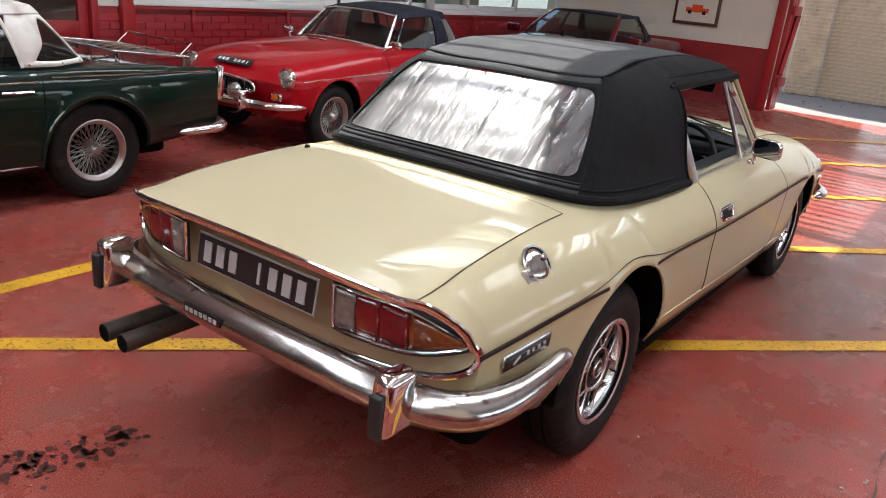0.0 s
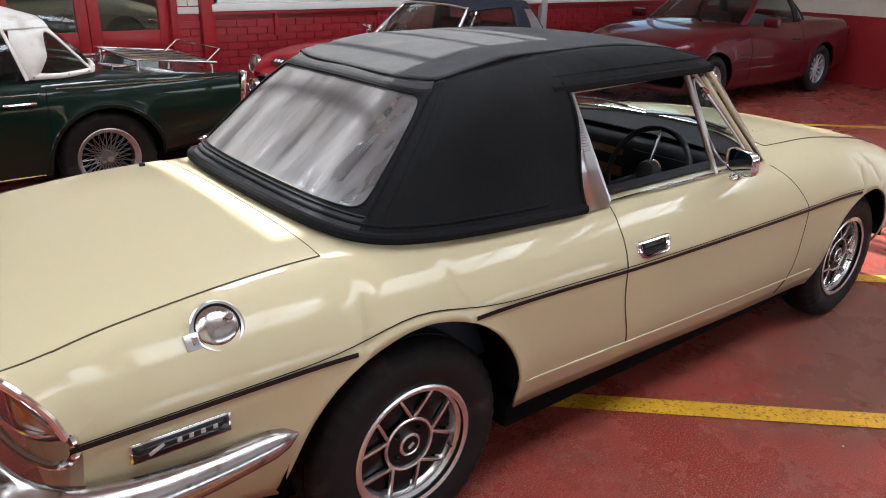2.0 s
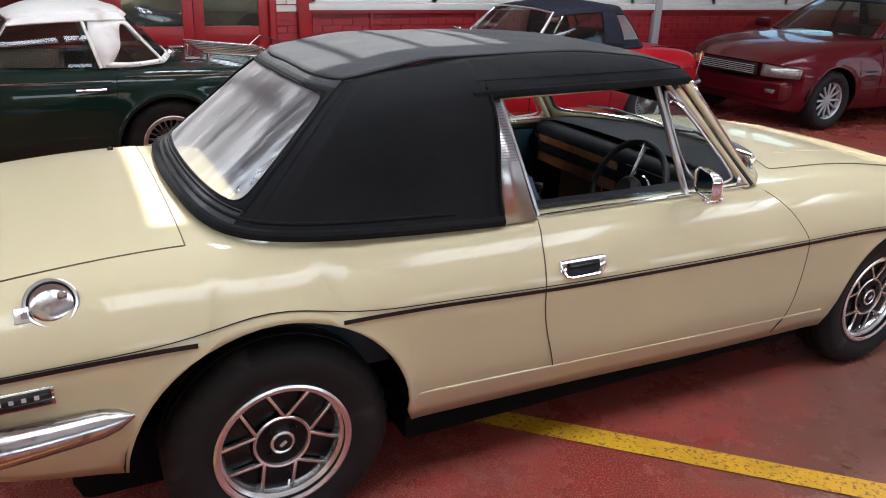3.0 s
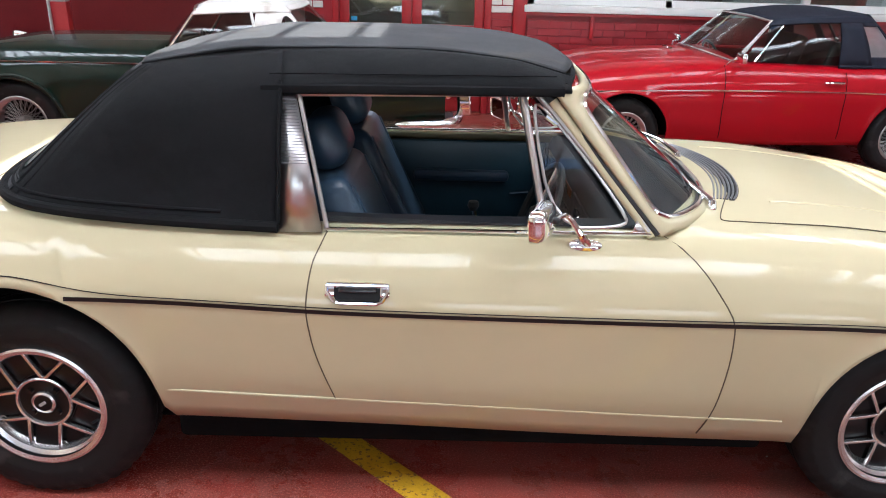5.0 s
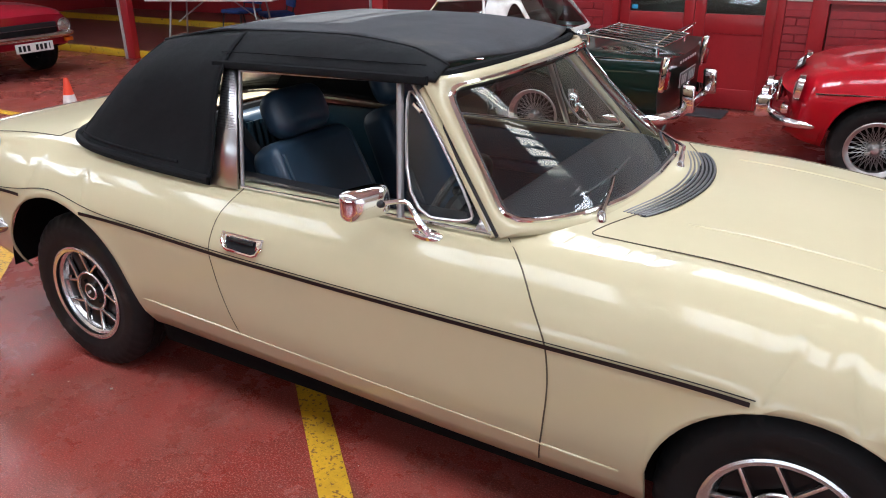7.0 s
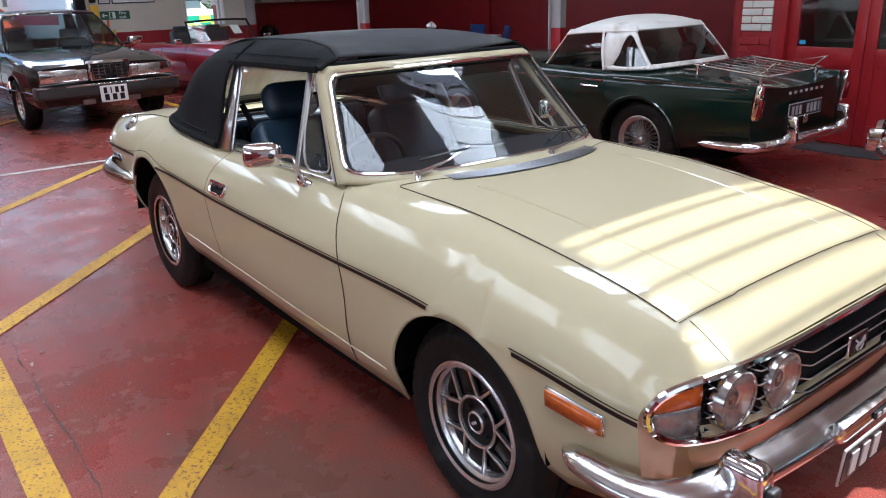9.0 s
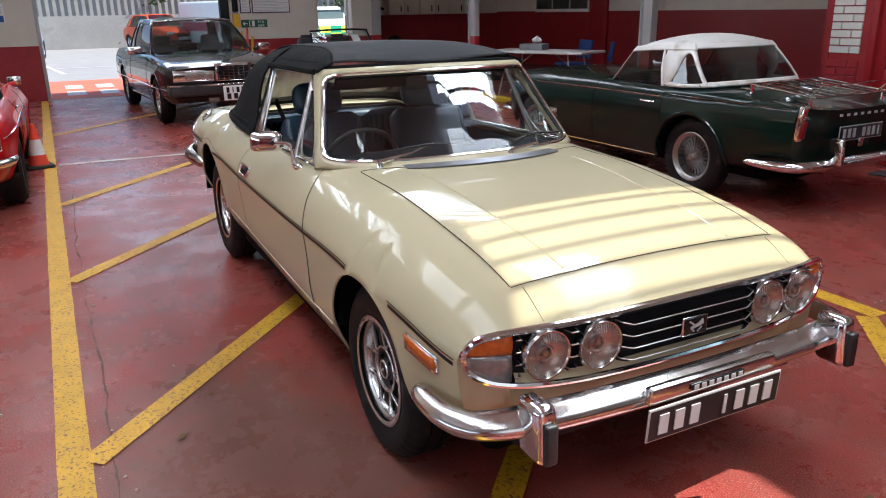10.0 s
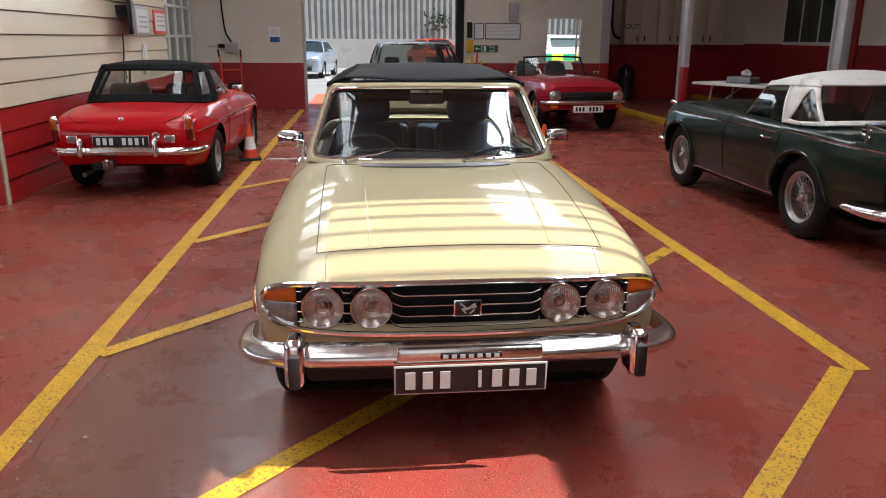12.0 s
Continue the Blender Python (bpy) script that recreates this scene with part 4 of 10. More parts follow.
for k in range(6):
    x = -12.3 + k * 0.62
    slab("window_bar", x, x + 0.06, S_Y - 0.34, S_Y - 0.28, 0.96, 2.6, white_wood, south, "", 0.006)
for zc in (1.5, 2.05):
    slab("window_bar", W_X, -9.0, S_Y - 0.335, S_Y - 0.285, zc, zc + 0.05, white_wood, south, "", 0.006)
slab("pane", W_X, -9.0, S_Y - 0.315, S_Y - 0.305, 0.96, 2.6, glass_clear, south)
slab("recess_head", W_X, -9.0, S_Y - 0.42, S_Y - 0.25, 2.6, ROOF, cream_wall, south)
slab("room_behind", W_X, -9.0, S_Y - 1.6, S_Y - 1.5, 0, 2.6, cream_wall, south)

# unseen south side, closing the hall, with its row of windows
back = wall("wall_back", "plain wall with a row of windows behind the camera")
slab("lower_wall", -2.7, E_X, -8.2, -8.0, 0, 1.1, red_wall, back)
slab("upper_wall", -2.7, E_X, -8.2, -8.0, 2.3, ROOF, cream_wall, back)
for k in range(6):
    x = -2.7 + k * 2.1
    slab("pier", x, x + 0.5, -8.2, -8.0, 1.1, 2.3, cream_wall, back)
slab("side_wall", -2.95, -2.75, -8.0, S_Y - 1.72, 0, ROOF, cream_wall, back)

# east end: red dado wall with a picture, open red gate, brick wall across the yard
east = wall("wall_east", "cream wall with a red dado beside the gateway")
slab("dado", E_X, E_X + 0.2, 1.62, N_Y + 0.3, 0, 0.96, red_wall, east)
slab("upper_wall", E_X + 0.004, E_X + 0.2, 1.62, N_Y + 0.3, 0.96, ROOF, cream_wall, east)
slab("gate_head", E_X, E_X + 0.2, -8.0, 1.62, 3.1, ROOF, cream_wall, east)
slab("south_jamb", E_X, E_X + 0.2, -8.0, -4.4, 0, 3.1, red_wall, east)
gate = tagged(new("gate_leaf"), "tall red boarded gate leaf standing open", "gate", kind="structure")
for k in range(3):
    slab("gate_board", E_X + 0.02 + k * 0.13, E_X + 0.14 + k * 0.13, 1.46, 1.52, 0.03, 3.0, red_gloss, gate, "", 0.006)
for zc in (0.4, 1.5, 2.6):
    slab("gate_rail", E_X, E_X + 0.42, 1.40, 1.46, zc, zc + 0.14, red_gloss, gate, "", 0.006)
tube("gate_brace", [(E_X + 0.05, 1.43, 0.6), (E_X + 0.38, 1.43, 1.5)], 0.045, red_gloss, gate, n=4)
slab("gate_post", E_X - 0.06, E_X + 0.02, 1.53, 1.66, 0, 3.1, red_gloss, gate, "", 0.006)
pic = tagged(new("framed_picture"), "brown-framed drawing of an orange sports car on cream wall", "picture")
slab("picture_frame", E_X - 0.03, E_X + 0.0035, 2.54, 3.30, 1.20, 1.78, pmat("brown_frame", (0.09, 0.035, 0.02), 0.4), pic, "", 0.006)
slab("mount", E_X - 0.034, E_X - 0.029, 2.59, 3.25, 1.25, 1.73, cream_wall, pic)
slab("drawn_car_body", E_X - 0.037, E_X - 0.033, 2.72, 3.10, 1.40, 1.47, orange_paint, pic, "", 0.001)
slab("drawn_car_cabin", E_X - 0.037, E_X - 0.033, 2.82, 3.0, 1.47, 1.52, orange_paint, pic, "", 0.001)
for y in (2.79, 3.03):
    slab("drawn_wheel", E_X - 0.040, E_X - 0.036, y - 0.03, y + 0.03, 1.37, 1.43, black_matt, pic)

# ---- the cream convertible ----
def number_plate(parent, m, w, h, face, ink, glyphs, name="number_plate", rim=None):
    """A plate with its writing as plain bars; its face looks along the local x axis."""
    plate = new(name)
    plate.parent = parent
    plate.matrix_basis = m
    bm = bmesh.new()
    add_box(bm, (0, 0, 0), (0.006, w, h), 0.002)
    part("backing", bm, rim or face, plate)
    box("face", (0.0035, 0, 0), (0.003, w - 0.012, h - 0.012), face, plate)
    rows = glyphs if isinstance(glyphs, list) else [glyphs]
    bh = (h - 0.036) / len(rows) - 0.008
    for r, text in enumerate(rows):
        zc = ((len(rows) - 1) / 2 - r) * (bh + 0.01)
        step = (w - 0.05) / max(len(text), 1)
        for k, g in enumerate(text):
            if g == " ":
                continue
            wide = step * (0.20 if g == "i" else 0.58)
            box("bar", (0.0065, (k + 0.5 - len(text) / 2) * step, zc), (0.004, wide, bh), ink, plate)
    return plate


def add_prism(bm, pts, depth, m, bevel=0.0):
    """A flat outline of (u, v) pairs with thickness along +w; m carries u, v, w to place."""
    a = [bm.verts.new(m @ Vector((u, v, 0))) for u, v in pts]
    b = [bm.verts.new(m @ Vector((u, v, depth))) for u, v in pts]
    n = len(pts)
    bm.faces.new(a[::-1])
    bm.faces.new(b)
    for i in range(n):
        bm.faces.new((a[i], a[(i + 1) % n], b[(i + 1) % n], b[i]))


stag = thing("convertible_car", pose(0, 0.012, 0), "cream convertible with a black soft top and chrome bumpers", "car")
SX = [-2.22, -2.0, -1.5, -0.9, -0.3, 0.5, 1.0, 1.535, 1.87, 2.013]
SB = Body(SX,
          w=[0.727, 0.750, 0.776, 0.784, 0.787, 0.790, 0.788, 0.774, 0.754, 0.727],
          zw=[0.69, 0.706, 0.722, 0.713, 0.692, 0.684, 0.682, 0.656, 0.617, 0.60],
          yc=[0.60, 0.60, 0.58, 0.60, 0.625, 0.62, 0.60, 0.585, 0.575, 0.585],
          zc=[0.838, 0.872, 0.91, 0.898, 0.882, 0.888, 0.880, 0.825, 0.757, 0.685],
          zm=[0.855, 0.89, 0.935, 0.93, 0.92, 0.915, 0.910, 0.855, 0.785, 0.702],
          wl=[0.63, 0.66, 0.69, 0.71, 0.71, 0.71, 0.71, 0.70, 0.67, 0.64],
          zl=[0.46, 0.385, 0.325, 0.298, 0.282, 0.256, 0.250, 0.28, 0.31, 0.36],
          arches=[(-1.285, 0.348, 0.392), (1.320, 0.340, 0.326)], bow_front=0.10, bow_rear=0.11, crease=True)
SB.shell(stag, cream, hole=(-1.26, 0.48, 1))
SB.liners(stag)
slope = lambda a, b: (lambda g: a + (b - a) * g)
door_rear = spline([0, 0.43, 0.62, 0.85, 1.0], [-0.385, -0.446, -0.456, -0.445, -0.412])
front_z = spline([0.283, 0.43, 0.571, 0.667, 0.77, 0.855, 0.885], [0.696, 0.721, 0.732, 0.726, 0.671, 0.592, 0.53])
door_front = lambda f: front_z(0.355 + f * (0.882 - 0.355))
for s, side in ((-1, "driver's"), (1, "passenger's")):
    door = SB.side_patch("door", slope(0.398, 0.358), slope(0.874, 0.884), lambda f: door_rear(f) + 0.002, lambda f: door_front(f) - 0.002, cream, stag, s, 0.0018, nz=30)
    SB.side_line("door_gap", [(door_rear(f), 0.398 + f * 0.476) for f in np.linspace(0, 1, 18)], 0.0022, gap_dark, stag, s, lift=0.001)
    SB.side_line("door_gap", [(front_z(z), z) for z in np.linspace(0.283, 0.885, 24)], 0.0024, gap_dark, stag, s, lift=0.001)
    SB.side_line("sill_crease", [(x, 0.398 - (x + 0.385) * 0.036) for x in np.linspace(-0.9, 0.93, 24)], 0.004, cream, stag, s, lift=0.001)
    tube("belt_trim", [(x, s * (SB.side_y(x, 0.868) - 0.012), 0.880 + 0.012 * (x + 0.42)) for x in np.linspace(-0.42, 0.50, 14)], 0.006, chrome, stag, n=8)
    # coachline: a broad band with a fine line above it, broken over the wheel arches
    def waist(x):
        return SB.c[1](x) - 0.004
    for a, b in ((-2.135, -1.485), (-1.11, 1.215), (1.555, 1.93)):
        SB.ribbon("coachline", [(x, waist(x) + (0.004 if a < -2 else 0)) for x in np.linspace(a, b, 30)], 0.0125, stripe_paint, stag, s)
    for a, b in ((-2.125, 1.225), (1.545, 1.93)):
        SB.ribbon("fine_coachline", [(x, waist(x) + 0.0125 + (0.040 * math.exp(-((x + 1.29) / 0.20) ** 2))) for x in np.linspace(a, b, 70)], 0.003, stripe_paint, stag, s)
    # door handle: bright frame round a black recess
    hx, hz, hy = -0.315, 0.742, SB.side_y(-0.315, 0.742)
    lean = math.atan2(SB.side_y(hx, hz - 0.03) - SB.side_y(hx, hz + 0.03), 0.06)
    hm = Matrix.Translation((hx, s * (hy + 0.001), hz)) @ Matrix.Rotation(radians(90) * (1 if s < 0 else -1), 4, "X") @ Matrix.Rotation(lean * (1 if s < 0 else -1) * -1, 4, "X")
    outline = [(-0.09, 0.026), (0.09, 0.026), (0.09, 0.006), (0.072, -0.024), (0.055, -0.03), (-0.055, -0.03), (-0.072, -0.024), (-0.09, 0.006)]
    outline = [(u, v if s < 0 else -v) for u, v in outline]
    if s > 0:
        outline = outline[::-1]
    handle = new("door_handle")
    handle.parent = door
    bm = bmesh.new()
    add_tube(bm, [hm @ Vector((u * 0.93, v * 0.88, 0.004)) for u, v in outline], 0.0075, 8, close=True, flat=0.8)
    for u in (-0.076, 0.074):
        add_box(bm, hm @ Vector((u, 0.008 * (1 if s < 0 else -1), 0.004)), (0.026, 0.034, 0.008), 0.003, hm.to_3x3().to_4x4())
    tagged(part("handle_frame", bm, chrome, handle), "chrome handle surround")
    bm = bmesh.new()
    add_prism(bm, [(u * 0.8, v * 0.85) for u, v in outline], 0.003, hm)
    part("recess", bm, black_matt, handle)
    bm = bmesh.new()
    add_box(bm, hm @ Vector((0, 0.010 * (1 if s < 0 else -1), 0.006)), (0.105, 0.016, 0.008), 0.004, hm.to_3x3().to_4x4())
    part("grip", bm, black_gloss, handle)
    # wing mirror on a bright stalk
    mirror = new("wing_mirror")
    mirror.parent = stag
    fy = s * SB.side_y(0.315, 0.858)
    bm = bmesh.new()
    base_m = Matrix.Translation((0.312, fy, 0.862)) @ Matrix.Rotation(s * radians(-52), 4, "X") @ Matrix.Rotation(radians(4), 4, "Y")
    add_lathe(bm, [(0.0, 0.014), (0.016, 0.012), (0.025, 0.005), (0.027, -0.006)], 24, base_m @ Matrix.Diagonal((1.9, 0.72, 1, 1)))
    part("foot", bm, chrome, mirror)
    arm = chaikin([(0.318, fy + s * 0.002, 0.866), (0.298, fy + s * 0.012, 0.892), (0.268, fy + s * 0.010, 0.936), (0.248, fy + s * 0.006, 0.957), (0.206, s * 0.752, 0.960)], 2)
    tube("arm", arm, [0.013 - 0.006 * min(1.0, 1.6 * i / (len(arm) - 1)) for i in range(len(arm))], chrome, mirror, n=10)
    hm2 = Matrix.Translation((0.176, s * 0.770, 0.962)) @ Matrix.Rotation(radians(22) * s, 4, "Z") @ Matrix.Rotation(radians(-4), 4, "Y")
    lathe("ball_joint", [(0.0, 0.012), (0.008, 0.008), (0.011, 0.0), (0.008, -0.008), (0.0, -0.012)], black_rubber, mirror, "", 12, m=Matrix.Translation((0.212, s * 0.752, 0.960)) @ Matrix.Rotation(radians(90), 4, "Y"))

    def head_ring(x, ky, kz, n=36):
        out = []
        for i in range(n):
            c, d = math.cos(2 * math.pi * i / n), math.sin(2 * math.pi * i / n)
            q = (abs(c) ** 5 + abs(d) ** 5) ** -0.2
            out.append(hm2 @ Vector((x, 0.074 * ky * c * q, 0.046 * kz * d * q)))
        return out

    shell = [head_ring(x, ky, kz) for x, ky, kz in ((-0.016, 0.90, 0.86), (-0.021, 0.94, 0.92), (-0.022, 0.98, 0.97), (-0.018, 1.0, 1.0), (0.002, 0.985, 0.975), (0.012, 0.93, 0.90), (0.019, 0.82, 0.76), (0.0235, 0.6, 0.5), (0.025, 0.3, 0.2))]
    faces = [(i * 36 + k, i * 36 + (k + 1) % 36, i * 36 + 36 + (k + 1) % 36, i * 36 + 36 + k) for i in range(8) for k in range(36)]
    faces.append(tuple(8 * 36 + k for k in range(36)))
    mesh_part("shell", [v for r in shell for v in r], faces, chrome, mirror, "chrome mirror shell")
    mesh_part("mirror_glass", head_ring(-0.0165, 0.92, 0.89), [tuple(range(35, -1, -1))], mirror_glass, mirror, smooth=False)

boot_half = lambda x: 0.574 + (-1.467 - x) * 0.026
SB.top_patch("boot_lid", -2.212, -1.467, boot_half, cream, stag, 0.002)
edge = [(SB.warp(x, boot_half(x)), boot_half(x), SB.top_z(x, boot_half(x)) + 0.001) for x in np.linspace(-2.2, -1.467, 16)]
tube("boot_gap", edge, 0.0022, gap_dark, stag)
tube("boot_gap", mirrored(edge), 0.0022, gap_dark, stag)
tube("boot_gap", [(-1.467, y, SB.top_z(-1.467, y) + 0.001) for y in np.linspace(-0.574, 0.574, 18)], 0.0022, gap_dark, stag)
lathe("boot_button", [(0.0, 0.012), (0.008, 0.010), (0.011, 0.004), (0.011, -0.004)], black_gloss, stag, "", 14, m=Matrix.Translation((-1.56, 0.50, SB.top_z(-1.56, 0.5) + 0.002)))
bonnet_half = lambda x: 0.537 - (x - 0.738) * 0.011
SB.top_patch("bonnet", 0.905, 1.87, bonnet_half, cream, stag, 0.002)
tube("bonnet_gap", [(1.87 + 0.012 * math.cos(math.pi * y / 0.9) * (abs(y) > 0.3), y, SB.top_z(1.87, y) + 0.002) for y in np.linspace(-0.525, 0.525, 40)], 0.0014, gap_dark, stag)
for s in (-1, 1):
    tube("bonnet_crease", [(x, s * (0.36 - 0.03 * (x - 0.9)), SB.top_z(x, 0.36) - 0.0015) for x in np.linspace(0.95, 1.85, 20)], 0.007, cream, stag, n=10)
    tube("wing_seam", [(SB.warp(x, 0.5), s * 0.49, SB.top_z(x, 0.49) + 0.0005) for x in np.linspace(1.885, 2.003, 6)], 0.0010, gap_dark, stag)

# tail: bright frame, cream panel, lamps, plate
def tail(y, z, out=0.0):
    return Vector((SB.warp(-2.22, y) - out - 0.02 * max(0, z - 0.7), y, z))
def lip(y, out=0.0, drop=0.0):
    """Trailing edge of the boot: overhangs in the middle and runs out into the wing's corner."""
    f = min(1.0, abs(y) / 0.64)
    q = min(1.0, max(0.0, (abs(y) - 0.54) / 0.18))
    q = q * q * (3 - 2 * q)
    x = (-2.262 + 0.034 * f ** 5) * (1 - q) + (tail(y, 0.79).x - 0.016) * q
    return Vector((x - out, y, min(0.848 - 0.014 * f ** 2, SB.top_z(-2.195, y) - 0.003) - drop))
bm = bmesh.new()
rows = []
for y in np.linspace(-0.72, 0.72, 61):
    e = lip(y)
    back = SB.warp(-2.15, y)
    rows.append([bm.verts.new(v) for v in ((back, y, SB.top_z(-2.15, y) + 0.0022), (back - 0.045, y, SB.top_z(-2.195, y) + 0.0022), (e.x, y, e.z), (e.x + 0.006, y, e.z - 0.013), (max(back - 0.02, e.x + 0.02), y, e.z - 0.024))])
for p, q in zip(rows, rows[1:]):
    for k in range(5):
        bm.faces.new((p[k], q[k], q[(k + 1) % 5], p[(k + 1) % 5]))
bm.faces.new(rows[0])
bm.faces.new(rows[-1][::-1])
part("boot_lip", bm, cream, stag, "overhanging trailing edge of the boot")
gap_y, gap_x = boot_half(-2.2), SB.warp(-2.15, boot_half(-2.2))
gap_end = [Vector((gap_x + 0.01, gap_y, SB.top_z(-2.14, gap_y) + 0.002)), Vector((gap_x, gap_y, SB.top_z(-2.15, gap_y) + 0.0028)), Vector((gap_x - 0.045, gap_y, SB.top_z(-2.195, gap_y) + 0.0028)), lip(gap_y, 0.001)]
tube("boot_gap", gap_end, 0.0022, gap_dark, stag)
tube("boot_gap", mirrored(gap_end), 0.0022, gap_dark, stag)
tube("boot_edge_trim", [lip(y, 0.003, 0.005) for y in np.linspace(-0.722, 0.722, 70)], 0.0125, chrome, stag, "chrome strip along the boot edge", n=8, flat=0.55)
half_frame = chaikin([(0.722, 0.722, 0), (0.734, 0.694, 0), (0.712, 0.650, 0), (0.64, 0.618, 0), (0.4, 0.610, 0), (0.0, 0.608, 0)], 3)
loop = [tail(p.x, p.y, 0.014) for p in half_frame]
loop = loop + mirrored(loop[-2::-1])
tube("tail_trim", loop, 0.0105, chrome, stag, "chrome strip framing the tail panel", n=8)
def lamp_patch(name, y0, y1, za, zb, material, parent, place, lift, n=8, m=5):
    """A lens between y0 and y1, with lower and upper edges za(y), zb(y), lying on place(y, z, out)."""
    verts, faces = [], []
    for i in range(n + 1):
        y = y0 + (y1 - y0) * i / n
        for k in range(m + 1):
            z = za(y) + (zb(y) - za(y)) * k / m
            puff = 0.006 * math.sin(math.pi * min(max(k / m, 0.12), 0.88))
            verts.append(place(y, z, lift + puff))
    for i in range(n):
        for k in range(m):
            a = i * (m + 1) + k
            faces.append((a, a + 1, a + m + 2, a + m + 1))
    ob = mesh_part(name, verts, faces, material, parent)
    mod = ob.modifiers.new("sheet", "SOLIDIFY")
    mod.thickness, mod.offset = 0.012, 0
    return ob
for s in (-1, 1):
    lamp = new("tail_lamp")
    lamp.parent = stag
    zb = lambda y: 0.792 - 0.066 * (max(0, abs(y) - 0.5) / 0.2) ** 1.6
    za = lambda y: 0.682 + 0.045 * (max(0, abs(y) - 0.5) / 0.2) ** 2.2
    for y0, y1, mat_, nm in ((0.335, 0.40, tail_clear, "reversing_lens"), (0.402, 0.475, red_lens, "brake_lens"), (0.477, 0.56, red_lens, "reflector_lens"), (0.562, 0.70, tail_amber, "indicator_lens")):
        lamp_patch(nm, s * y0, s * y1, za, zb, mat_, lamp, tail, 0.012)
    rim = [tail(s * y, zb(y) + 0.008, 0.016) for y in np.linspace(0.325, 0.70, 12)] + [tail(s * 0.715, 0.728, 0.016)] + [tail(s * y, za(y) - 0.008, 0.016) for y in np.linspace(0.70, 0.325, 12)]
    tube("lamp_rim", rim, 0.0055, chrome, lamp, close=True)
    tube("lamp_seal", [p + Vector((0.006, 0, 0.012 if i < 12 else -0.006)) for i, p in enumerate(rim)], 0.008, black_rubber, lamp, close=True, n=6)
plate_m = Matrix.Translation((-2.232, 0, 0.735)) @ Matrix.Rotation(math.pi, 4, "Z") @ Matrix.Rotation(radians(-8), 4, "Y")
number_plate(stag, plate_m, 0.52, 0.108, plate_black, bar_silver, "### i###", rim=bar_silver)


def bumper(name, path, prof, material, parent, label=""):
    """A rounded bar that narrows and closes towards its two ends."""
    bm = bmesh.new()
    path = resample(path, 72)
    run = [0.0]
    for a, b in zip(path, path[1:]):
        run.append(run[-1] + (b - a).length)
    rings = []
    for i, p in enumerate(path):
        d = (path[min(i + 1, len(path) - 1)] - path[max(i - 1, 0)]).normalized()
        o = d.cross(Vector((0, 0, 1))).normalized()
        e = min(run[i], run[-1] - run[i])
        k = (0.62 + 0.38 * min(1.0, e / 0.45)) * math.sqrt(min(1.0, (e + 0.002) / 0.06))
        rings.append([bm.verts.new(p + o * a * k + Vector((0, 0, b * k))) for a, b in prof])
    n = len(prof)
    for a, b in zip(rings, rings[1:]):
        for k in range(n):
            bm.faces.new((a[k], a[(k + 1) % n], b[(k + 1) % n], b[k]))
    bm.faces.new(rings[0][::-1])
    bm.faces.new(rings[-1])
    return part(name, bm, material, parent, label)


def arc_profile(h, d, n=10, lip=0.012):
    pts = [(d * math.sin(math.pi * k / n) ** 0.7, -h / 2 + h * k / n) for k in range(n + 1)]
    return pts + [(-lip, h / 2), (-lip, -h / 2)]


half = chaikin([(-1.648, -0.760, 0.552), (-1.85, -0.780, 0.548), (-2.08, -0.777, 0.548), (-2.22, -0.70, 0.56), (-2.275, -0.5, 0.575), (-2.29, -0.2, 0.58), (-2.292, 0, 0.58)], 3)
path = half[:-1] + mirrored(half[::-1])
rear_bumper = bumper("rear_bumper", path[::-1], [(a, b) for a, b in arc_profile(0.115, 0.05)], old_chrome, stag, "chrome rear bumper with slight wear")
badge = box("maker_badge", (-2.342, 0.10, 0.594), (0.008, 0.17, 0.03), black_gloss, rear_bumper, "black badge in a chrome surround", 0.003)
for k in range(7):
    box("badge_bar", (-2.347, 0.166 - k * 0.022, 0.594), (0.003, 0.014, 0.014), bar_silver, badge)


def overrider(parent, x, y, z0, z1, out, pad=True):
    o = new("overrider")
    o.parent = parent
    bm = bmesh.new()
    vs = add_box(bm, (0, 0, 0), (0.11, 0.075 if pad else 0.055, z1 - z0), 0.024, None, 4)
    for v in vs:
        f = (v.co.z / (z1 - z0)) + 0.5
        v.co.y *= 0.82 + 0.25 * math.sin(math.pi * f)
        v.co.x += 0.012 * f * out * -1
        v.co += Vector((x, y, (z0 + z1) / 2))
    part("horn", bm, chrome, o)
    if not pad:
        return o
    bm = bmesh.new()
    vs = add_box(bm, (0, 0, 0), (0.02, 0.040, (z1 - z0) * 0.70), 0.008, None, 3)
    for v in vs:
        v.co += Vector((x + out * 0.057, y, (z0 + z1) / 2 - 0.018))
    part("rubber_pad", bm, black_rubber, o, "black rubber pad")
    return o


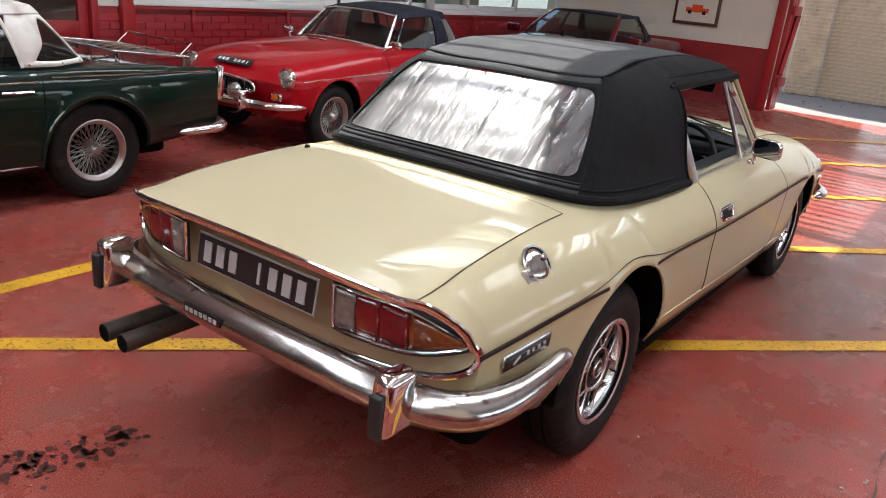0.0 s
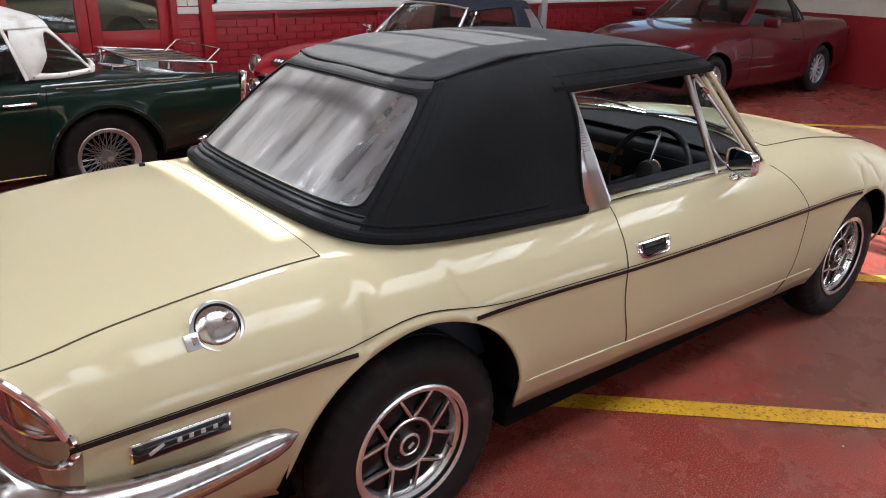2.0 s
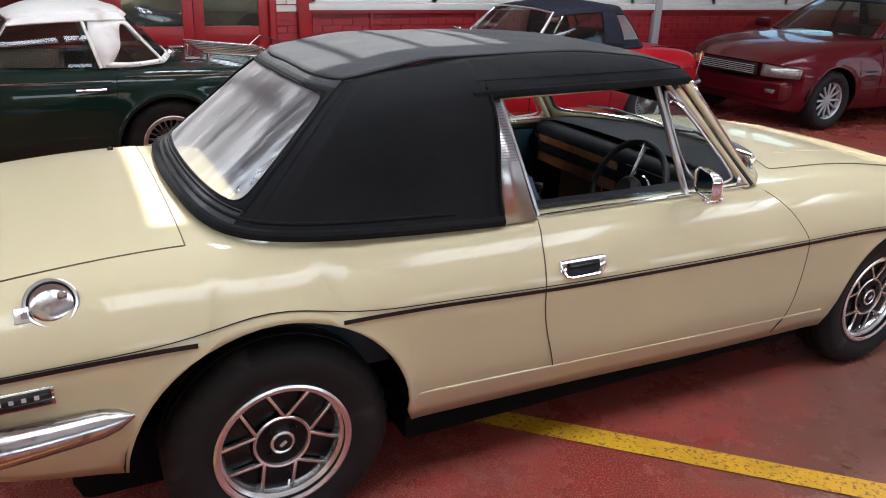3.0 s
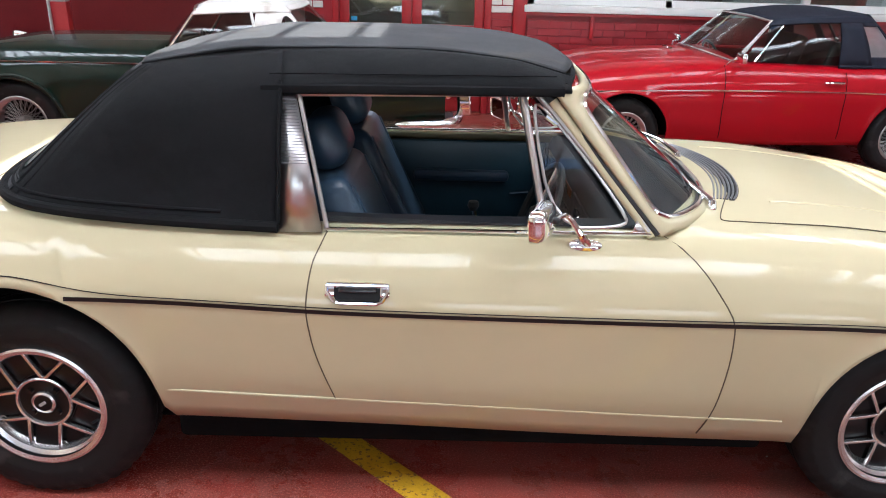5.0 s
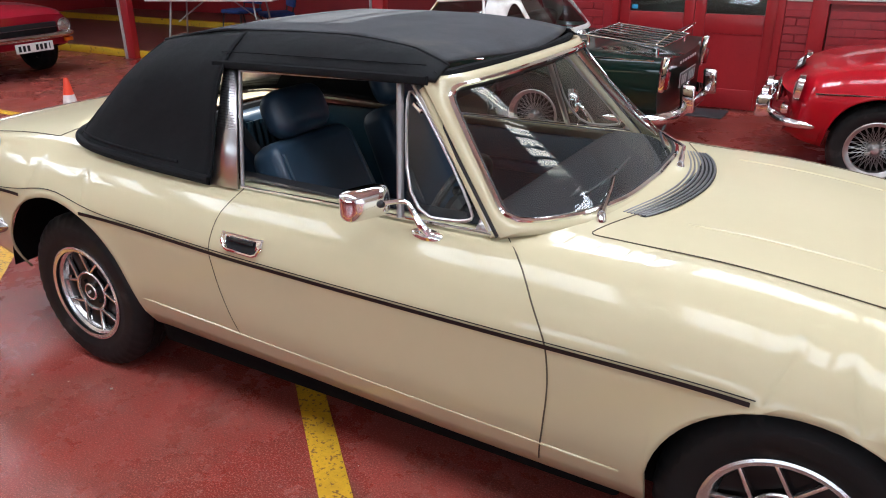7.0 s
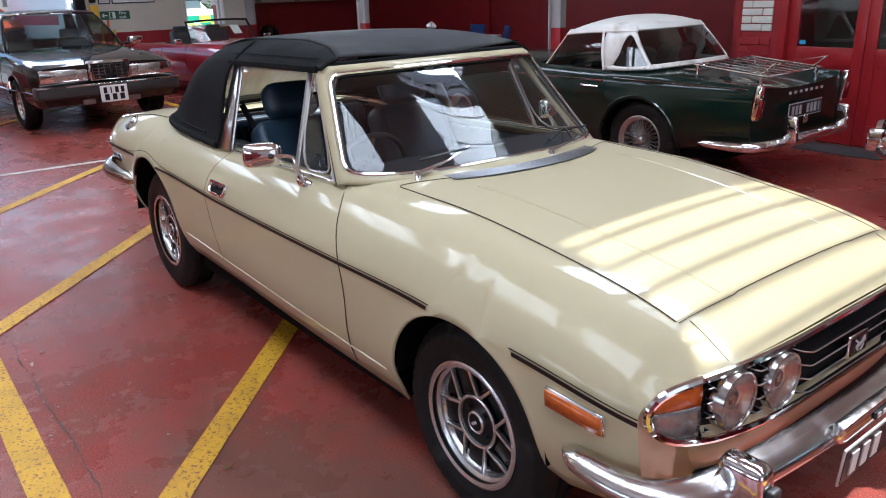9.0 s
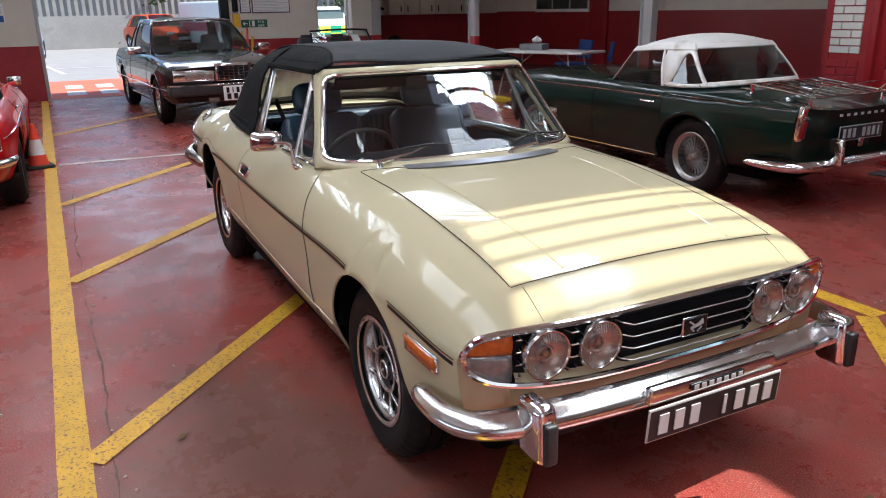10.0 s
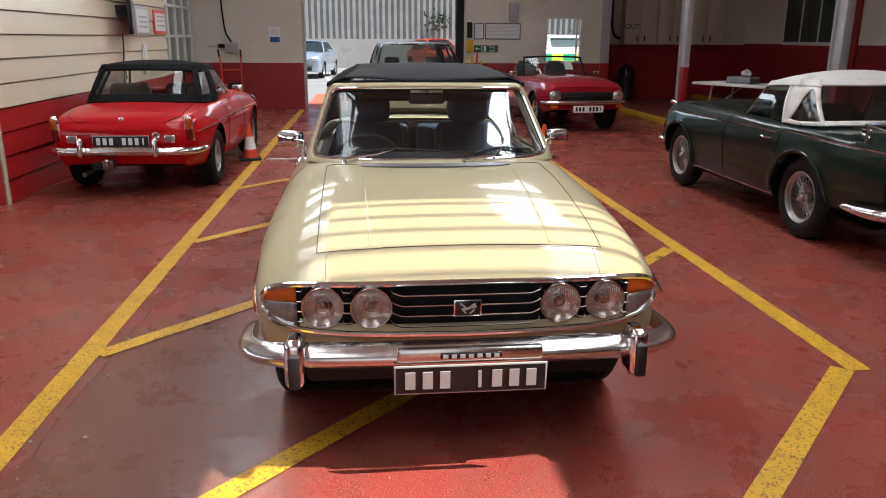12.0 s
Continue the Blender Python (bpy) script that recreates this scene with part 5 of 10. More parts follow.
for s in (-1, 1):
    overrider(rear_bumper, -2.315, s * 0.612, 0.515, 0.685, -1)
    tube("exhaust_pipe", [(-1.75, 0.50 + s * 0.053, 0.40), (-2.396, 0.50 + s * 0.053, 0.385)], 0.032, exhaust_steel, stag, "sooty steel tailpipe", n=24)
    lathe("pipe_mouth", [(0.0, 0.0), (0.029, 0.0)], under, stag, "", 20, m=Matrix.Translation((-2.3975, 0.50 + s * 0.053, 0.385)) @ Matrix.Rotation(radians(-90), 4, "Y"))
    side_badge = new("side_badge")
    side_badge.parent = stag
    x0, x1, zb0, zb1 = -2.075, -1.815, 0.622, 0.672
    verts = []
    lift = 0.006
    bm = bmesh.new()
    for lo_, hi_, xx0, xx1, mt, nm, lf in ((zb0, zb1, x0, x1, chrome, "surround", 0.005), (zb0 + 0.005, zb1 - 0.005, x0 + 0.006, x1 - 0.006, black_gloss, "face", 0.0085)):
        bm2 = bmesh.new()
        n = 8
        grid = [[bm2.verts.new((SB.warp(xx0 + (xx1 - xx0) * i / n, 0.72), s * (SB.side_y(xx0 + (xx1 - xx0) * i / n, z) + lf), z + 0.012 * (i / n) - 0.004)) for z in (lo_, hi_)] for i in range(n + 1)]
        for i in range(n):
            bm2.faces.new((grid[i][0], grid[i + 1][0], grid[i + 1][1], grid[i][1]))
        ob = part(nm, bm2, mt, side_badge)
        mod = ob.modifiers.new("sheet", "SOLIDIFY")
        mod.thickness, mod.offset = 0.005, 0
    bm.free()
    for k in range(4):
        x = -1.945 + k * 0.030
        box("badge_bar", (SB.warp(x, 0.72), s * (SB.side_y(x, 0.655) + 0.012), 0.648 + 0.012 * (x + 2.028) / 0.21), (0.010, 0.003, 0.010), bar_silver, side_badge)
    box("badge_emblem", (SB.warp(-2.005, 0.72), s * (SB.side_y(-2.005, 0.65) + 0.012), 0.645), (0.036, 0.003, 0.008), bar_silver, side_badge, "", 0.001, Matrix.Rotation(radians(-25), 4, "Y"))

# fuel filler on the driver's rear wing
fy, fz = SB.side_y(-1.80, 0.847), 0.847
nrm = Vector((-0.05, -0.80, 0.62)).normalized()
ahead = (Vector((1, 0, 0)) - nrm * nrm.x).normalized()
fm = Matrix.Translation((-1.79, -fy, fz)) @ Matrix((ahead, nrm.cross(ahead), nrm)).transposed().to_4x4() @ Matrix.Scale(0.96, 4)
cap = new("fuel_filler")
cap.parent = stag
lathe("surround", [(0.050, -0.004), (0.062, 0.0), (0.064, 0.006), (0.060, 0.010), (0.054, 0.008), (0.053, 0.002)], stainless, cap, "", 40, m=fm)
lathe("flap", [(0.0, 0.017), (0.025, 0.016), (0.042, 0.012), (0.050, 0.006), (0.0485, 0.0)], old_chrome, cap, "polished round flap", 40, m=fm)
lathe("gap_ring", [(0.0495, 0.0035), (0.0545, 0.0085)], black_matt, cap, "", 32, m=fm)
lathe("lock", [(0.0, 0.024), (0.008, 0.024), (0.011, 0.021), (0.012, 0.013)], old_chrome, cap, "", 20, m=fm @ Matrix.Translation((0.027, 0.013, 0)))
box("hinge", fm @ Vector((-0.066, -0.020, 0.005)), (0.034, 0.040, 0.012), stainless, cap, "", 0.003, fm.to_3x3().to_4x4())
box("hinge_knuckle", fm @ Vector((-0.060, -0.018, 0.011)), (0.014, 0.024, 0.008), old_chrome, cap, "", 0.002, fm.to_3x3().to_4x4())

# nose: bright frame, black grille with slim bars, four round headlamps, corner lamps
def nose(y, z, out=0.0):
    return Vector((SB.warp(2.013, y) + out, y, z))
half_frame = chaikin([(0.0, 0.696, 0), (0.45, 0.694, 0), (0.60, 0.689, 0), (0.69, 0.672, 0), (0.725, 0.622, 0), (0.70, 0.563, 0), (0.62, 0.528, 0), (0.4, 0.513, 0), (0.0, 0.507, 0)], 3)
loop = [nose(p.x, p.y, 0.016) for p in half_frame] + [nose(-p.x, p.y, 0.016) for p in half_frame[-2:0:-1]]
tube("grille_surround", loop, 0.011, chrome, stag, "chrome surround of the grille", close=True)
grille = new("grille")
grille.parent = stag
bm = bmesh.new()
rims = [[Vector((p.x, p.y)) for p in half_frame if (p.y >= 0.61) == up] for up in (True, False)]
rows = []
for y in np.linspace(-0.712, 0.712, 73):
    ends = [float(np.interp(abs(y), *zip(*sorted((p.x, p.y) for p in r)))) for r in rims]
    rows.append([bm.verts.new(nose(y, ends[1] + (ends[0] - ends[1]) * k / 4, 0.005)) for k in range(5)])
for a, b in zip(rows, rows[1:]):
    for k in range(4):
        bm.faces.new((a[k], b[k], b[k + 1], a[k + 1]))
part("grille_back", bm, black_matt, grille, "", False)
for k in range(4):
    z = 0.668 - k * 0.037
    pts = []
    for y in np.linspace(-0.59, 0.59, 161):
        f = max(0.0, min(1.0, (0.27 - abs(y)) / 0.05))
        f = f * f * (3 - 2 * f)
        hid = min(abs(abs(y) - 0.333), abs(abs(y) - 0.5)) < 0.068
        pts.append(nose(y, z - 0.010 * f, (0.0 if hid else 0.030) + 0.012 * f))
    tube("grille_bar", pts, 0.0021, stainless, grille, n=6)
    bm = bmesh.new()
    for a, b in zip(pts, pts[1:]):
        q = [a, b, b + Vector((-0.022, 0, -0.014)), a + Vector((-0.022, 0, -0.014))]
        bm.faces.new([bm.verts.new(v) for v in q])
    bmesh.ops.remove_doubles(bm, verts=bm.verts, dist=1e-5)
    part("grille_slat", bm, black_matt, grille)
bm = bmesh.new()
add_box(bm, nose(0, 0.612, 0.044), (0.014, 0.10, 0.062), 0.004)
emblem = part("grille_badge", bm, chrome, grille, "black badge with a silver animal emblem")
box("badge_face", nose(0, 0.612, 0.052), (0.004, 0.088, 0.052), black_gloss, emblem, "", 0.001)
for dy, dz, ly, lz, r in ((0.004, 0.002, 0.052, 0.010, 14), (0.018, 0.012, 0.02, 0.007, 30), (-0.018, 0.012, 0.022, 0.006, -35), (0.014, -0.012, 0.022, 0.005, 40), (-0.014, -0.010, 0.02, 0.005, -40)):
    box("emblem_shape", nose(dy, 0.612 + dz, 0.055), (0.003, ly, lz), bar_silver, emblem, "", 0.001, Matrix.Rotation(radians(r), 4, "X"))
for y in (-0.5, -0.333, 0.333, 0.5):
    hlm = Matrix.Translation(nose(y, 0.613, 0.014)) @ Matrix.Rotation(radians(90), 4, "Y")
    hl = new("headlamp")
    hl.parent = stag
    lathe("bezel", [(0.0665, 0.018), (0.069, 0.0215), (0.0725, 0.022), (0.0745, 0.017), (0.075, -0.014)], old_chrome, hl, "", 40, m=hlm)
    lathe("lens", [(0.0, 0.029), (0.02, 0.028), (0.04, 0.0255), (0.058, 0.021), (0.068, 0.017)], lamp_glass, hl, "clear ribbed lens", 36, m=hlm)
    lathe("reflector", [(0.008, -0.0075), (0.025, -0.006), (0.042, -0.001), (0.056, 0.006), (0.068, 0.017)], head_lens, hl, "silvered bowl", 36, m=hlm)
    lathe("bulb", [(0.0, 0.010), (0.009, 0.007), (0.012, 0.001), (0.012, -0.008)], bulb_dark, hl, "", 16, m=hlm)
    lathe("inner_ring", [(0.020, 0.005), (0.023, 0.007), (0.024, -0.006)], stainless, hl, "", 20, m=hlm)
for s in (-1, 1):
    lamp = new("corner_lamp")
    lamp.parent = stag
    zb = lambda y: 0.683 - 0.035 * (max(0, abs(y) - 0.60) / 0.11) ** 2
    za = lambda y: 0.540 + 0.05 * (max(0, abs(y) - 0.60) / 0.11) ** 2
    mid = lambda y: 0.622
    lamp_patch("indicator_lens", s * 0.592, s * 0.712, mid, zb, amber, lamp, nose, 0.008)
    lamp_patch("side_light_lens", s * 0.592, s * 0.708, za, lambda y: 0.620, clear_lens, lamp, nose, 0.008)
    # amber side marker
    marker = new("side_marker")
    marker.parent = stag
    x0, x1 = 1.678, 1.89
    for nm, g, lf, mt in (("marker_rim", 0.0, 0.004, chrome), ("marker_lens", 0.005, 0.012, amber)):
        bm = bmesh.new()
        n = 8
        grid = []
        for i in range(n + 1):
            x = x0 + g + (x1 - x0 - 2 * g) * i / n
            zz = 0.578 - 0.016 * (i / n)
            grid.append([bm.verts.new((SB.warp(x, 0.72), s * (SB.side_y(x, z) + lf), z)) for z in (zz - 0.027 + g, zz, zz + 0.027 - g)])
        for a, b in zip(grid, grid[1:]):
            for k in range(2):
                bm.faces.new((a[k], b[k], b[k + 1], a[k + 1]))
        ob = part(nm, bm, mt, marker)
        mod = ob.modifiers.new("sheet", "SOLIDIFY")
        mod.thickness, mod.offset = 0.007, 0
half = chaikin([(1.727, -0.764, 0.455), (1.835, -0.777, 0.45), (1.955, -0.767, 0.45), (2.036, -0.71, 0.452), (2.073, -0.5, 0.455), (2.094, -0.2, 0.46), (2.098, 0, 0.46)], 3)
path = half[:-1] + mirrored(half[::-1])
front_bumper = bumper("front_bumper", path, arc_profile(0.095, 0.055), satin_chrome, stag, "chrome front bumper")
for s in (-1, 1):
    overrider(front_bumper, 2.117, s * 0.592, 0.375, 0.545, 1)
rows = [[Vector((SB.warp(2.013, y) + 0.006 - 0.055 * f * f - 0.03 * (abs(y) / 0.60) ** 8, y, 0.512 - 0.15 * f)) for f in np.linspace(0, 1, 7)] for y in np.linspace(-0.60, 0.60, 41)]
lower = mesh_part("lower_panel", [v for r in rows for v in r], [(i * 7 + k, i * 7 + k + 1, i * 7 + k + 8, i * 7 + k + 7) for i in range(40) for k in range(6)], cream, stag, "cream panel under the grille")
mod = lower.modifiers.new("sheet", "SOLIDIFY")
mod.thickness, mod.offset = 0.006, 0
rows = [[nose(y, 0.514 + 0.020 * (abs(y) / 0.60) ** 4 + 0.030 * f, 0.022 - 0.014 * f) for f in (0, 0.5, 1)] for y in np.linspace(-0.585, 0.585, 41)]
mesh_part("grille_ledge", [v for r in rows for v in r], [(i * 3 + k, i * 3 + k + 3, i * 3 + k + 4, i * 3 + k + 1) for i in range(40) for k in range(2)], cream, grille, "cream ledge along the grille foot")
plinth = new("plate_plinth")
plinth.parent = front_bumper
bm = bmesh.new()
add_box(bm, (2.147, 0.0, 0.478), (0.035, 0.50, 0.055), 0.012)
part("plinth_cover", bm, satin_chrome, plinth)
box("maker_badge", (2.169, 0, 0.481), (0.006, 0.21, 0.02), black_gloss, plinth, "black badge strip", 0.002)
for k in range(7):
    box("badge_bar", (2.173, 0.087 - k * 0.029, 0.481), (0.003, 0.017, 0.013), bar_silver, plinth)
number_plate(stag, Matrix.Translation((2.170, 0, 0.398)) @ Matrix.Rotation(radians(4), 4, "Y"), 0.524, 0.108, plate_black, bar_lit, "### i###", rim=bar_lit)
box("front_valance", (1.94, 0, 0.36), (0.10, 1.15, 0.10), black_matt, stag, "", 0.03)
# underbody kept low, with an added wide pan, to deepen the shadow beneath
box("underbody", (-0.02, 0, 0.265), (3.6, 1.10, 0.21), under, stag, "", 0.05)
box("floor_pan", (0.02, 0, 0.245), (1.80, 1.38, 0.09), under, stag, "", 0.02)

# windscreen, its cream frame, and side windows
def wy(z):
    return 0.649 - (z - 0.88) * 0.375
KN = [0, 0.35, 0.7, 0.92, 1.0]
base_xyz = [spline(KN, v) for v in ([0.785, 0.772, 0.708, 0.575, 0.512], [0, 0.233, 0.452, 0.606, 0.652], [0.905, 0.904, 0.901, 0.897, 0.894])]
top_xyz = [spline(KN, v) for v in ([0.335, 0.331, 0.312, 0.272, 0.212], [0, 0.193, 0.378, 0.498, 0.538], [1.268, 1.267, 1.265, 1.262, 1.258])]
def screen(u, v):
    """u from -1 at the driver's pillar to 1, v from the scuttle up to the header."""
    a = abs(u)
    p = Vector([f(a) for f in base_xyz]).lerp(Vector([f(a) for f in top_xyz]), v)
    return Vector((p.x, p.y * (1 if u > 0 else -1), p.z))
half_in = [(0.80, 0.055), (0.91, 0.060), (0.962, 0.105), (0.96, 0.25), (0.95, 0.80), (0.945, 0.90), (0.905, 0.948), (0.78, 0.955)]
loop_in = chaikin([(u, v, 0) for u, v in half_in] + [(-u, v, 0) for u, v in half_in[::-1]], 2, True)
def even_loop(pts, n):
    pts = pts + [pts[0]]
    run = [0.0]
    for a, b in zip(pts, pts[1:]):
        run.append(run[-1] + math.hypot((b.x - a.x) * 1.3, b.y - a.y))
    out = []
    for k in range(n):
        d = run[-1] * k / n
        i = max(j for j in range(len(run) - 1) if run[j] <= d)
        out.append(pts[i].lerp(pts[i + 1], (d - run[i]) / max(run[i + 1] - run[i], 1e-9)))
    return out
loop_in = even_loop([Vector(p) for p in loop_in], 120)
verts, faces = [], []
RINGS = (0.0, 0.5, 1.0)
for p in loop_in:
    grow = min((1.0 / max(abs(p.x), 1e-6)), (0.52 / max(abs(p.y - 0.5), 1e-6)))
    q = Vector((p.x * grow, 0.5 + (p.y - 0.5) * grow, 0))
    if abs(p.x) > 0.8:
        q.x = math.copysign(1.0, p.x)
    for f in RINGS:
        w = p.lerp(q, f)
        verts.append(screen(max(-1, min(1, w.x)), w.y) + Vector((0.010 * math.sin(math.pi * f * 0.7), 0, 0)))
N_IN = len(loop_in)
for k in range(N_IN):
    for j in range(2):
        a, b = k * 3 + j, ((k + 1) % N_IN) * 3 + j
        faces.append((a, b, b + 1, a + 1))
frame_sheet = mesh_part("screen_frame", verts, faces, cream, stag, "cream windscreen pillars and header")
mod = frame_sheet.modifiers.new("sheet", "SOLIDIFY")
mod.thickness, mod.offset = 0.016, 0
verts, faces = [], []
for f in np.linspace(1.0, 0.0, 9):
    for p in loop_in:
        verts.append(screen(p.x * f, 0.51 + (p.y - 0.51) * f) - Vector((0.004, 0, 0)))
for r in range(8):
    for k in range(N_IN):
        a, b = r * N_IN + k, r * N_IN + (k + 1) % N_IN
        faces.append((a, a + N_IN, b + N_IN, b))
screen_glass = mesh_part("windscreen", verts, faces, glass_clear, stag, "clear windscreen glass")
screen_glass.visible_shadow = False
tube("screen_trim", [screen(p.x, p.y) + Vector((0.009, 0, 0.003)) for p in loop_in], 0.0085, chrome, stag, "chrome windscreen surround", close=True, n=8)
tube("screen_seal", [screen(p.x * 0.985, 0.51 + (p.y - 0.51) * 0.97) + Vector((0.004, 0, 0)) for p in loop_in], 0.005, black_rubber, stag, close=True, n=6)
for s in (-1, 1):
    a, b = Vector((0.505, s * 0.642, 0.882)), Vector((0.212, s * 0.520, 1.234))
    tube("pillar", [a.lerp(b, k / 8) for k in range(9)], 0.014, cream, stag, "", n=12)
    # side glazing
    win = new("side_window")
    win.parent = stag
    P = lambda x, z, o=0.0: Vector((x, s * (wy(z) + o), z))
    tube("rear_frame", [P(-0.412, 0.885), P(-0.498, 1.234)], 0.0068, stainless, win, n=8)
    tube("top_frame", [P(-0.498, 1.234), P(-0.15, 1.242), P(0.165, 1.250)], 0.0068, stainless, win, n=8)
    tube("vent_post", [P(0.204, 0.885), P(0.128, 1.246)], 0.0115, stainless, win, n=8)
    tube("front_frame", [P(0.172, 1.248), P(0.30, 1.112), P(0.40, 1.01), P(0.495, 0.897)], 0.0092, stainless, win, n=8)
    tube("vent_frame", chaikin([P(0.225, 0.90), P(0.152, 1.222), P(0.188, 1.224), P(0.435, 0.938), P(0.425, 0.905)], 2, True), 0.0048, stainless, win, n=8, close=True)
    tube("vent_catch", [P(0.195, 1.195, 0.012), P(0.225, 1.175, 0.014)], 0.008, chrome, win, n=8)
    tube("black_seal", [P(0.190, 1.254, 0.004), P(0.31, 1.125, 0.004), P(0.52, 0.89, 0.004)], 0.0098, black_rubber, win, n=8)
    quad = mesh_part("vent_glass", [P(0.222, 0.90), P(0.43, 0.905), P(0.175, 1.215), P(0.158, 1.21)], [(0, 1, 2, 3)], glass_clear, win)
    quad.visible_shadow = False
    corner = mesh_part("vent_corner", [P(0.448, 0.892, 0.003), P(0.492, 0.892, 0.003), P(0.460, 0.930, 0.003)], [(0, 1, 2)], stainless, win, "small bright metal corner plate")
    mod = corner.modifiers.new("sheet", "SOLIDIFY")
    mod.thickness, mod.offset = 0.006, 0
    zt = lambda x: 0.918 - 0.02 * (x + 0.4)
    quad = mesh_part("drop_glass", [P(-0.408, 0.875), P(0.205, 0.875), P(0.203, zt(0.2)), P(-0.418, zt(-0.42))], [(0, 1, 2, 3)], glass_clear, win, "door glass wound almost fully down")
    quad.visible_shadow = False
    bm = bmesh.new()
    q = [P(-0.545, 0.874, 0.006), P(-0.425, 0.874, 0.006), P(-0.507, 1.236, 0.006), P(-0.56, 1.238, 0.006)]
    mid_ = [(q[0] + q[3]) / 2 + Vector((-0.002, 0, 0)), (q[1] + q[2]) / 2]
    vs = [bm.verts.new(v) for v in q + mid_]
    for f in ((0, 1, 5, 4), (4, 5, 2, 3)):
        bm.faces.new([vs[k] for k in f])
    ob = part("rear_post_trim", bm, stainless, stag, "ribbed bright metal post trim")
    mod = ob.modifiers.new("sheet", "SOLIDIFY")
    mod.thickness, mod.offset = 0.012, 0
    for k in range(22):
        f = 0.5 + 0.5 * k / 22
        tube("rib", [q[0].lerp(q[3], f) + Vector((0.004, s * 0.007, 0)), q[1].lerp(q[2], f) + Vector((-0.004, s * 0.007, 0))], 0.0009, vent_grey, ob, n=4)
# scuttle between screen and bonnet
verts, faces = [], []
cols = np.linspace(-0.62, 0.62, 25)
for y in cols:
    xa = 0.80 - 0.27 * (abs(y) / 0.62) ** 2.4
    for k in range(6):
        f = k / 5
        x = xa - 0.03 + (0.96 - xa) * f
        zz = SB.top_z(x, y)
        verts.append((x, y, zz - 0.0025 * (abs(y) / 0.62) ** 12 + 0.0015 + (0.012 + 0.002 * abs(y)) * (1 - f) ** 2 * (1 - (abs(y) / 0.62) ** 8)))
for a in range(len(cols) - 1):
    for k in range(5):
        q = a * 6 + k
        faces.append((q, q + 1, q + 7, q + 6))
mesh_part("scuttle", verts, faces, cream, stag)


def scuttle_z(x, y):
    xa = 0.80 - 0.27 * (abs(y) / 0.62) ** 2.4
    f = (x - xa + 0.03) / (0.96 - xa)
    lift = 0.0015 + (0.012 + 0.002 * abs(y)) * (1 - f) ** 2 * (1 - (abs(y) / 0.62) ** 8) if 0 <= f <= 1 else 0.0
    return SB.top_z(x, y) + max(lift, 0.002)


for s in (-1, 1):
    edge = chaikin([(0.838, 0.30, 0), (0.802, 0.372, 0), (0.745, 0.50, 0), (0.735, 0.54, 0), (0.79, 0.5365, 0)], 2)
    edge = [Vector((p.x, p.y, scuttle_z(p.x, p.y))) for p in edge[:-1]] + [Vector((SB.warp(x, 0.53), bonnet_half(x), scuttle_z(x, bonnet_half(x)))) for x in np.linspace(0.80, 1.87, 40)]
    tube("bonnet_gap", [(p.x, s * p.y, p.z + 0.0006) for p in edge], 0.0017, gap_dark, stag)
vent = new("scuttle_vent")
vent.parent = stag
vx = lambda y: 0.885 - 0.085 * (abs(y) / 0.37) ** 2
bm = bmesh.new()
a = [bm.verts.new((vx(y) - 0.045 * (1 - 0.3 * (abs(y) / 0.38) ** 10), y, SB.top_z(vx(y), y) + 0.004)) for y in np.linspace(-0.37, 0.37, 25)]
b = [bm.verts.new((vx(y) + 0.045 * (1 - 0.3 * (abs(y) / 0.38) ** 10), y, SB.top_z(vx(y), y) + 0.004)) for y in np.linspace(-0.37, 0.37, 25)]
for i in range(24):
    bm.faces.new((a[i], b[i], b[i + 1], a[i + 1]))
part("vent_well", bm, black_matt, vent)
for k in range(7):
    o = -0.039 + k * 0.013
    tube("slat", [(vx(y) + o * (1 - 0.3 * (abs(y) / 0.38) ** 10), y, SB.top_z(vx(y), y) + 0.006) for y in np.linspace(-0.365, 0.365, 25)], 0.0036, vent_grey, vent, n=6)
for py, tipx, tipy, tipz in ((-0.45, 0.66, -0.02, 0.985), (0.14, 0.645, 0.46, 0.99)):
    wiper = new("wiper")
    wiper.parent = stag
    px = 0.80 - 0.065 * (py < -0.3)
    lathe("pivot", [(0.0, 0.03), (0.010, 0.028), (0.014, 0.016), (0.016, 0.0)], chrome, wiper, "", 16, m=Matrix.Translation((px, py, 0.905)))
    mid_ = Vector((px - 0.03, py + 0.16, 0.945))
    tube("arm", [(px, py, 0.928), mid_, (tipx + 0.02, (py + tipy) / 2 + 0.06, 0.975)], [0.011, 0.006, 0.004], chrome, wiper, n=8)
    tube("blade", [(px - 0.07, py + 0.06, 0.955), (tipx + 0.03, (py + tipy) / 2 + 0.03, 0.973), (tipx, tipy + 0.05, tipz - 0.03)], 0.005, black_rubber, wiper, n=6)

# soft top
hood = new("soft_top")
hood.parent = stag
tagged(hood, "black cloth soft top with a clear rear window")
CENTRE[0] = -0.8
base_c = chaikin([(-0.548, -0.662, 0.886), (-0.9, -0.660, 0.898), (-1.2, -0.642, 0.915), (-1.345, -0.582, 0.930), (-1.405, -0.445, 0.944), (-1.428, -0.2, 0.951), (-1.432, 0, 0.953)], 2)
top_c = chaikin([(-0.56, -0.394, 1.341), (-0.68, -0.396, 1.333), (-0.85, -0.408, 1.309), (-0.968, -0.418, 1.286), (-1.002, -0.34, 1.279), (-1.014, -0.15, 1.284), (-1.016, 0, 1.286)], 2)
nb = len(base_c)
